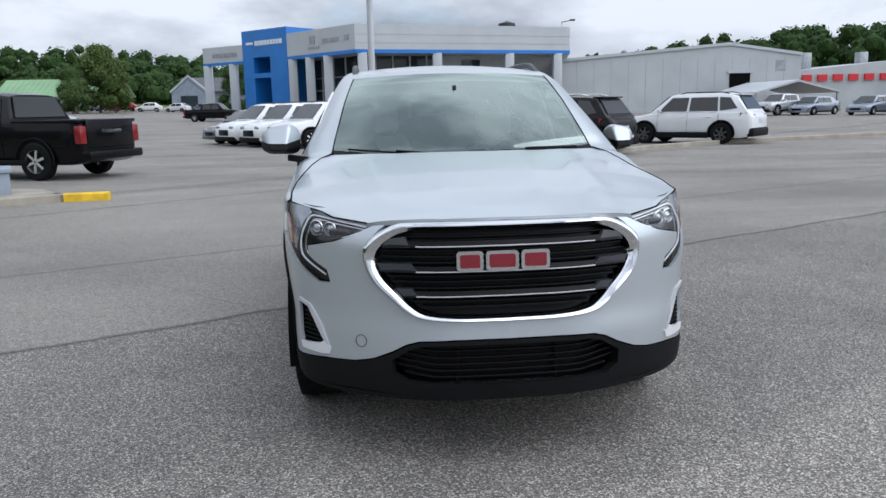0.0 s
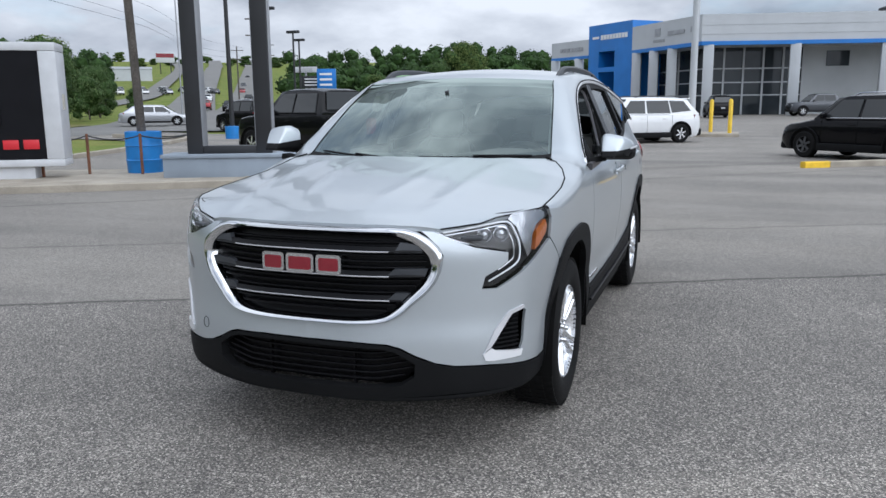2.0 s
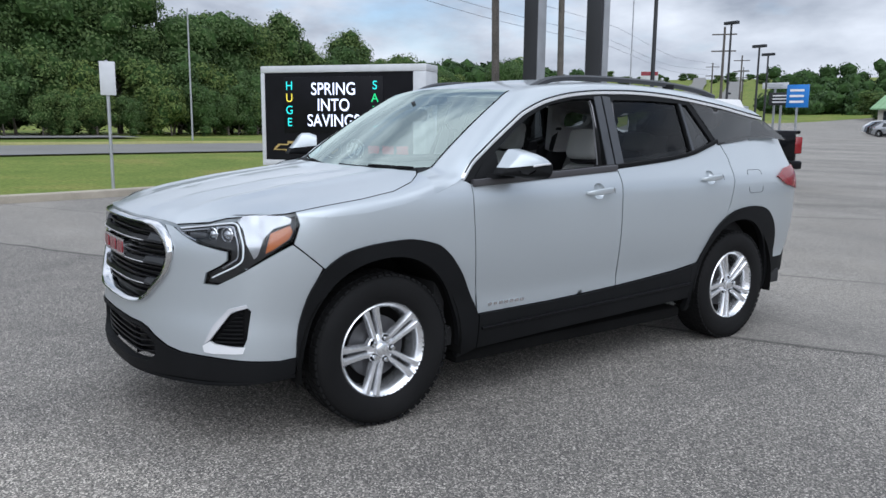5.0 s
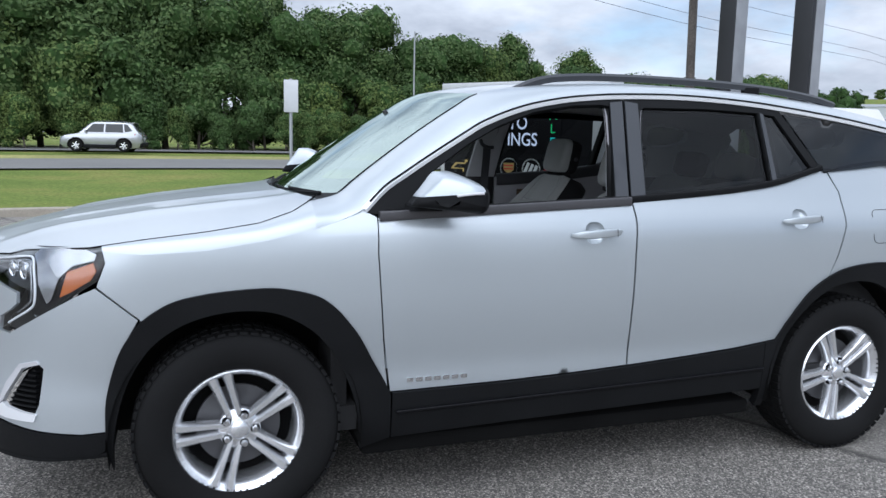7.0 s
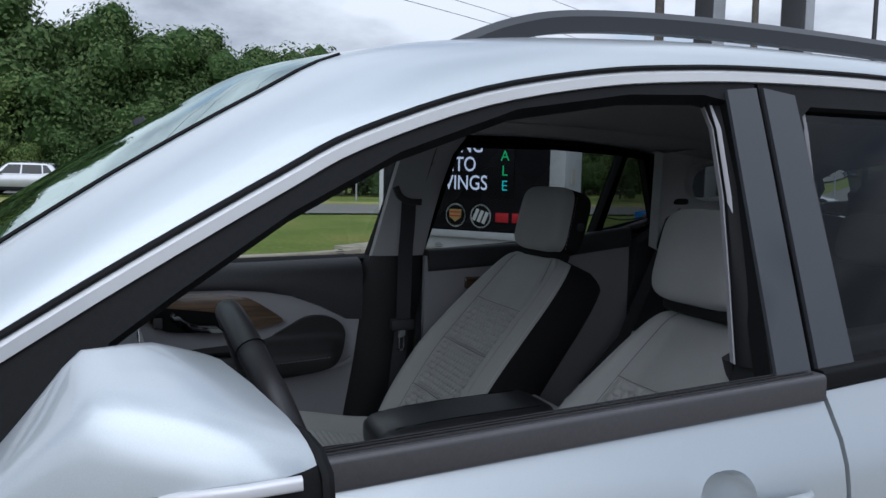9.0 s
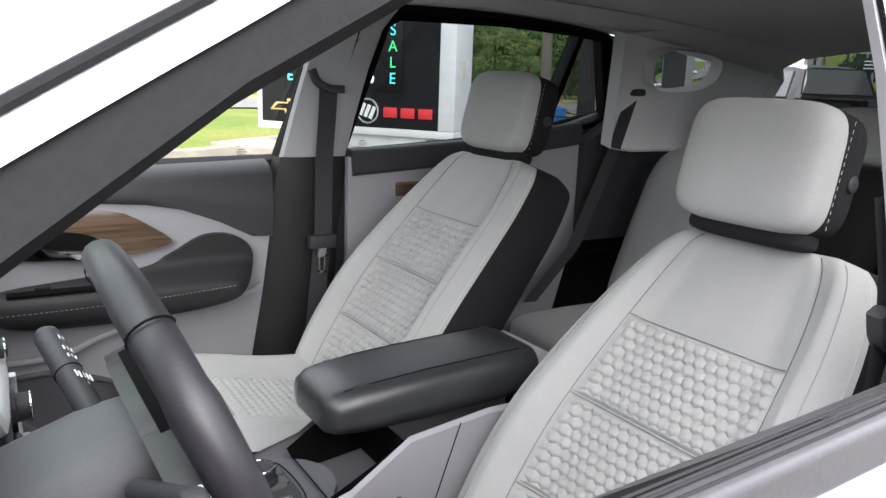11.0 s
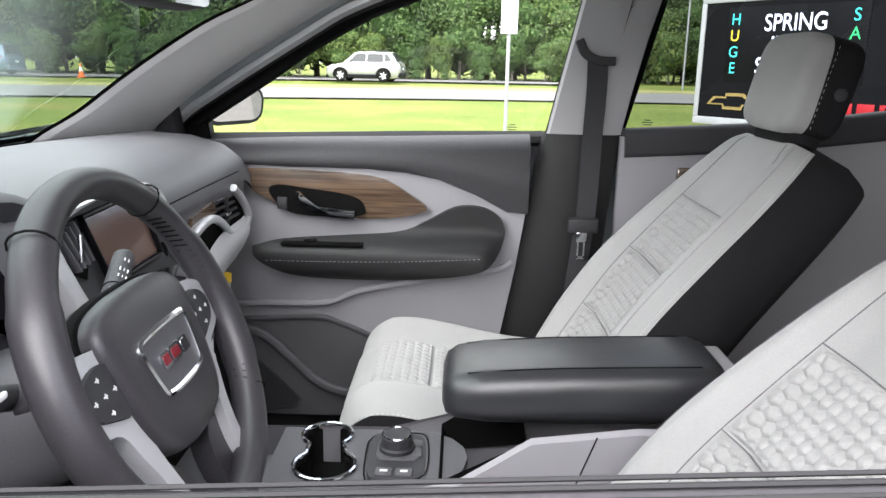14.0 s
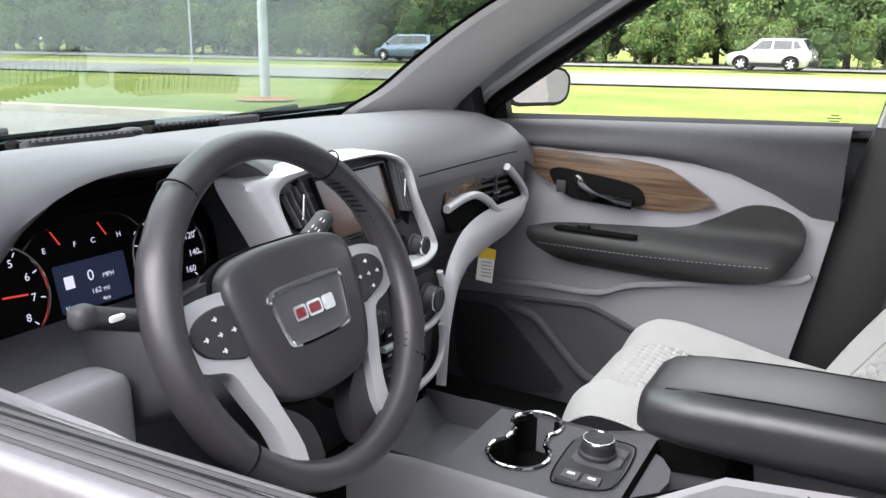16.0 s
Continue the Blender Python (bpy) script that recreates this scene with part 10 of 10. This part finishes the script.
def leaves(blobs, count, size, seed, squash=0.32):
    """Small bent leaf clumps strewn over the outside of several blobs."""
    r_ = np.random.RandomState(seed)
    vol = np.array([b[3] ** 2 for b in blobs])
    pick = r_.choice(len(blobs), count, p=vol / vol.sum())
    d = r_.normal(size=(count, 3))
    d /= np.linalg.norm(d, axis=1)[:, None]
    cen = np.array([b[:3] for b in blobs])[pick]
    rad = np.array([b[3] for b in blobs])[pick]
    p = cen + d * (rad * (0.62 + 0.42 * r_.rand(count)))[:, None] * (1, 1, 0.85)
    nrm = d + r_.normal(size=(count, 3)) * squash
    nrm /= np.linalg.norm(nrm, axis=1)[:, None]
    t1 = np.cross(nrm, r_.normal(size=(count, 3)))
    t1 /= np.linalg.norm(t1, axis=1)[:, None]
    t2 = np.cross(nrm, t1)
    s = (size * (0.55 + 0.9 * r_.rand(count)))[:, None]
    q = np.stack([p - t1 * s, p + t2 * s * 0.55 + nrm * s * 0.15, p + t1 * s, p - t2 * s * 0.55 + nrm * s * 0.12], axis=1).reshape(-1, 3)
    return q, np.arange(count * 4).reshape(-1, 4)


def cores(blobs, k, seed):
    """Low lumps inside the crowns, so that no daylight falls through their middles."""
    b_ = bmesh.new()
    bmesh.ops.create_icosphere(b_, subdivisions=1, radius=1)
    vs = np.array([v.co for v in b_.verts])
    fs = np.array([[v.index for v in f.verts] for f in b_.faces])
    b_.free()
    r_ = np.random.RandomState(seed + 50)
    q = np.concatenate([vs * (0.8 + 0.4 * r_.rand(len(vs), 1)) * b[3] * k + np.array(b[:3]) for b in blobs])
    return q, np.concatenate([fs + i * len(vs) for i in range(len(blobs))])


def leaf_object(name, q, f, mat, parent=None):
    me = bpy.data.meshes.new(name)
    me.from_pydata(q.tolist(), [], f.tolist())
    me.materials.append(mat)
    ob = new(name, me)
    ob.parent = parent
    return ob


def tree(h, w, seed, label, count=3200, size=0.24):
    r_ = random.Random(seed)
    t = thing("tree", label, "tree")
    trunk = []
    for k in range(6):
        f = k / 5
        rr = 0.20 * (1 - 0.8 * f) * h / 12 + 0.03
        trunk.append([(0.25 * math.sin(f * 2 + seed) + rr * math.cos(a), 0.25 * math.cos(f * 2.3 + seed) - 0.25 + rr * math.sin(a), f * h * 0.8) for a in np.linspace(0, 2 * math.pi, 8, endpoint=False)])
    bmt = solid(trunk)
    blobs = [(0, 0, h * 0.80, w * 0.42), (0, 0, h * 0.55, w * 0.52)]
    for k in range(13):
        a, zz = r_.uniform(0, 6.28), r_.uniform(0.10, 0.93)
        rad = w * (0.50 - 0.42 * abs(zz - 0.45)) * r_.uniform(0.55, 1.05)
        b = (rad * math.cos(a), rad * math.sin(a), zz * h, w * r_.uniform(0.17, 0.32))
        blobs.append(b)
        bmt = join(bmt, tube([(0, 0, max(0.5, (zz - 0.18) * h)), (b[0] * 0.6, b[1] * 0.6, b[2] - 0.2)], 0.05, 5))
    part("trunk", bmt, M_BARK, t, "grey trunk with limbs")
    q, f = leaves(blobs, count, size, seed)
    leaf_object("crown", q, f, M_LEAF, t)
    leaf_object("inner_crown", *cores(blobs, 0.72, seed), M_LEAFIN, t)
    return t


protos = [tree(12.5, 7.5, 3, "tall leafy tree in the roadside wood", 7400, 0.17), tree(11, 6.5, 5, "leafy tree in the roadside wood", 6600, 0.165), tree(13.5, 6.5, 8, "tall slender leafy tree in the roadside wood", 6800, 0.165), tree(7.5, 6.0, 11, "low bushy tree at the wood's edge", 4000, 0.17)]
spots = []
r_t = random.Random(21)
wood_line = [(-38, -95), (-47, -60), (-53, -30), (-57, -5), (-61, 18), (-71, 40), (-84, 60), (-97, 78)]
wl_pts = resample(wood_line, 3.3, False)
for k, (x, y) in enumerate(wl_pts):
    f = k / len(wl_pts)
    for row in range(3 if k % 2 else 2):
        hgt = (0.55 if row == 0 else 1.0) * float(np.interp(f, (0.0, 0.46, 0.55, 0.63, 0.74, 0.82, 1.0), (1.08, 1.12, 1.0, 0.89, 0.81, 0.73, 0.60))) * r_t.uniform(0.82, 1.10)
        which = 3 if row == 0 else r_t.choice((0, 1, 2))
        if row == 0:
            hgt *= 1.5
        spots.append((which, x - 4.2 * row + r_t.uniform(-1.2, 1.2), y + r_t.uniform(-1.3, 1.3), hgt))
for x, y in resample(wood_line, 2.4, False):
    spots.append((3, x + 4.0 + r_t.uniform(-0.8, 0.8), y + r_t.uniform(-0.8, 0.8), r_t.uniform(0.30, 0.52)))
used = set()
for which, x, y, s in spots:
    m = Matrix.Translation((x, y, ground_z(x, y) - 0.1)) @ pose(0, 0, 0, 0, 0, r_t.uniform(0, 360)) @ Matrix.Diagonal((s * r_t.uniform(0.9, 1.15), s * r_t.uniform(0.9, 1.15), s, 1))
    if which not in used:
        used.add(which)
        protos[which].matrix_world = m
    else:
        c = copy_thing(protos[which], Matrix())
        c.matrix_basis = m
for x, y, s in ((-44, 132, 1.0), (-41, 130, 0.8), (-47, 128, 0.6), (-22, 134, 0.7), (-46, 126, 0.7), (-45.5, 40, 0.5), (-49, 45, 0.56), (-53, 52, 0.52), (-57, 52, 0.6), (-59, 60, 0.42), (-65, 66, 0.34), (-72, 70, 0.36), (-63, 54, 0.6), (-54, 40, 0.62), (-60, 33, 0.6), (-52, 32, 0.5), (-70, 58, 0.6), (-76, 84, 0.3), (-84, 88, 0.32)):
    c = copy_thing(protos[r_t.choice((0, 1, 3))], Matrix())
    c.matrix_basis = Matrix.Translation((x, y, ground_z(x, y))) @ pose(0, 0, 0, 0, 0, r_t.uniform(0, 360)) @ Matrix.Diagonal((s, s, s, 1))
for k in range(46):
    y = r_t.uniform(95, 330)
    side_ = r_t.choice((-1, -1, 1))
    x = -0.76 * y - 50 + side_ * r_t.uniform(20, 95) if side_ < 0 else -0.66 * y + 12 + r_t.uniform(4, 30)
    if side_ > 0 and y < 150:
        continue
    c = copy_thing(protos[r_t.choice((1, 3, 3))], Matrix())
    s = r_t.uniform(0.5, 1.0)
    c.matrix_basis = Matrix.Translation((x, y, ground_z(x, y) - 0.1)) @ pose(0, 0, 0, 0, 0, r_t.uniform(0, 360)) @ Matrix.Diagonal((s * 1.3, s * 1.3, s * 0.8, 1))
# crest of the far hill: low trees, a shed and a billboard
for k in range(26):
    a = radians(30 + 17 * k / 25 + r_t.uniform(-0.3, 0.3))
    rr = r_t.uniform(520, 660)
    x, y = -rr * math.sin(a), rr * math.cos(a)
    if 36 < math.degrees(a) < 37.2 and k % 2:
        continue
    c = copy_thing(protos[r_t.choice((1, 3))], Matrix())
    sz_ = r_t.uniform(0.4, 0.85)
    c.matrix_basis = Matrix.Translation((x, y, ground_z(x, y) - 0.5)) @ pose(0, 0, 0, 0, 0, r_t.uniform(0, 360)) @ Matrix.Diagonal((sz_ * 1.6, sz_ * 1.6, sz_ * 0.8, 1))
shed = thing("warehouse", "long pale warehouse on the far hill", "building", "", Matrix.Translation((-230, 256, ground_z(-230, 256))) @ pose(0, 0, 0, 0, 0, 42))
part("wall", box(-9, 9, -6, 6, -1.5, 4.2), M_PANELWHITE, shed)
part("roof", prism([(-6.3, 4.2), (0, 5.4), (6.3, 4.2)], lambda a, b: (-9.3, a, b), lambda a, b: (9.3, a, b)), M_METALGREY, shed, smooth=False)
bill = thing("billboard", "billboard on two posts on the far hill", "billboard", "", Matrix.Translation((-270, 328, ground_z(-270, 328))) @ pose(0, 0, 0, 0, 0, 40))
for a in (-2.5, 2.5):
    part("post", box(a - 0.25, a + 0.25, -0.2, 0.2, -1, 8.5), M_DARKSTEEL, bill)
part("panel", box(-4.5, 4.5, -0.3, 0.3, 5.6, 10.4, 0.05), M_SIGNWHITE, bill)
part("panel_band", box(-4.3, 4.3, -0.36, -0.29, 8.1, 10.1), M_RED, bill, "dark red printed band")
# far woods as continuous canopies
blobs = []
r_w = random.Random(5)
for a in np.linspace(-62, 75, 170):
    for k in range(4):
        rr = 205 + 22 * k + r_w.uniform(-6, 6)
        x, y = -rr * math.sin(radians(a)) * 1.0, rr * math.cos(radians(a))
        if 31 < a < 44:
            continue
        base = ground_z(x, y)
        rise = 3.8 + 2.3 * k + 2 * math.sin(a * 0.13) + (7 if a < -8 else 0) * min(1, (-8 - a) / 12 if a < -8 else 0)
        for q in (0.15, 0.4, 0.62, 0.82, 1.0):
            blobs.append((x + r_w.uniform(-4, 4), y + r_w.uniform(-4, 4), base + rise * q * r_w.uniform(0.88, 1.12), r_w.uniform(2.0, 3.6)))
tagged(leaf_object("far_woods", *cores(blobs, 0.74, 9), M_LEAFIN), "dark lumps painting the shaded depth of the distant woods", "woods", kind="stuff")
q, f = leaves(blobs, 150000, 0.55, 9)
tagged(leaf_object("far_woods", q, f, M_LEAFFAR), "distant wooded hills behind the buildings", "woods", kind="stuff")
blobs = []
for k, (x, y) in enumerate(resample([(-150, 20), (-135, 80), (-170, 150), (-240, 230)], 7, False)):
    for q in (0.4, 1.0):
        for j in range(2):
            blobs.append((x - 7 * j + r_w.uniform(-3, 3), y + r_w.uniform(-3, 3), ground_z(x, y) + (8 + 2 * j) * q, r_w.uniform(3, 5)))
tagged(leaf_object("far_woods", *cores(blobs, 0.85, 13), M_LEAFIN), "dark lumps painting the shaded depth of the trees across the highway", "woods", kind="stuff")
q, f = leaves(blobs, 18000, 0.7, 13)
tagged(leaf_object("far_woods", q, f, M_LEAFFAR), "distant trees across the highway", "woods", kind="stuff")
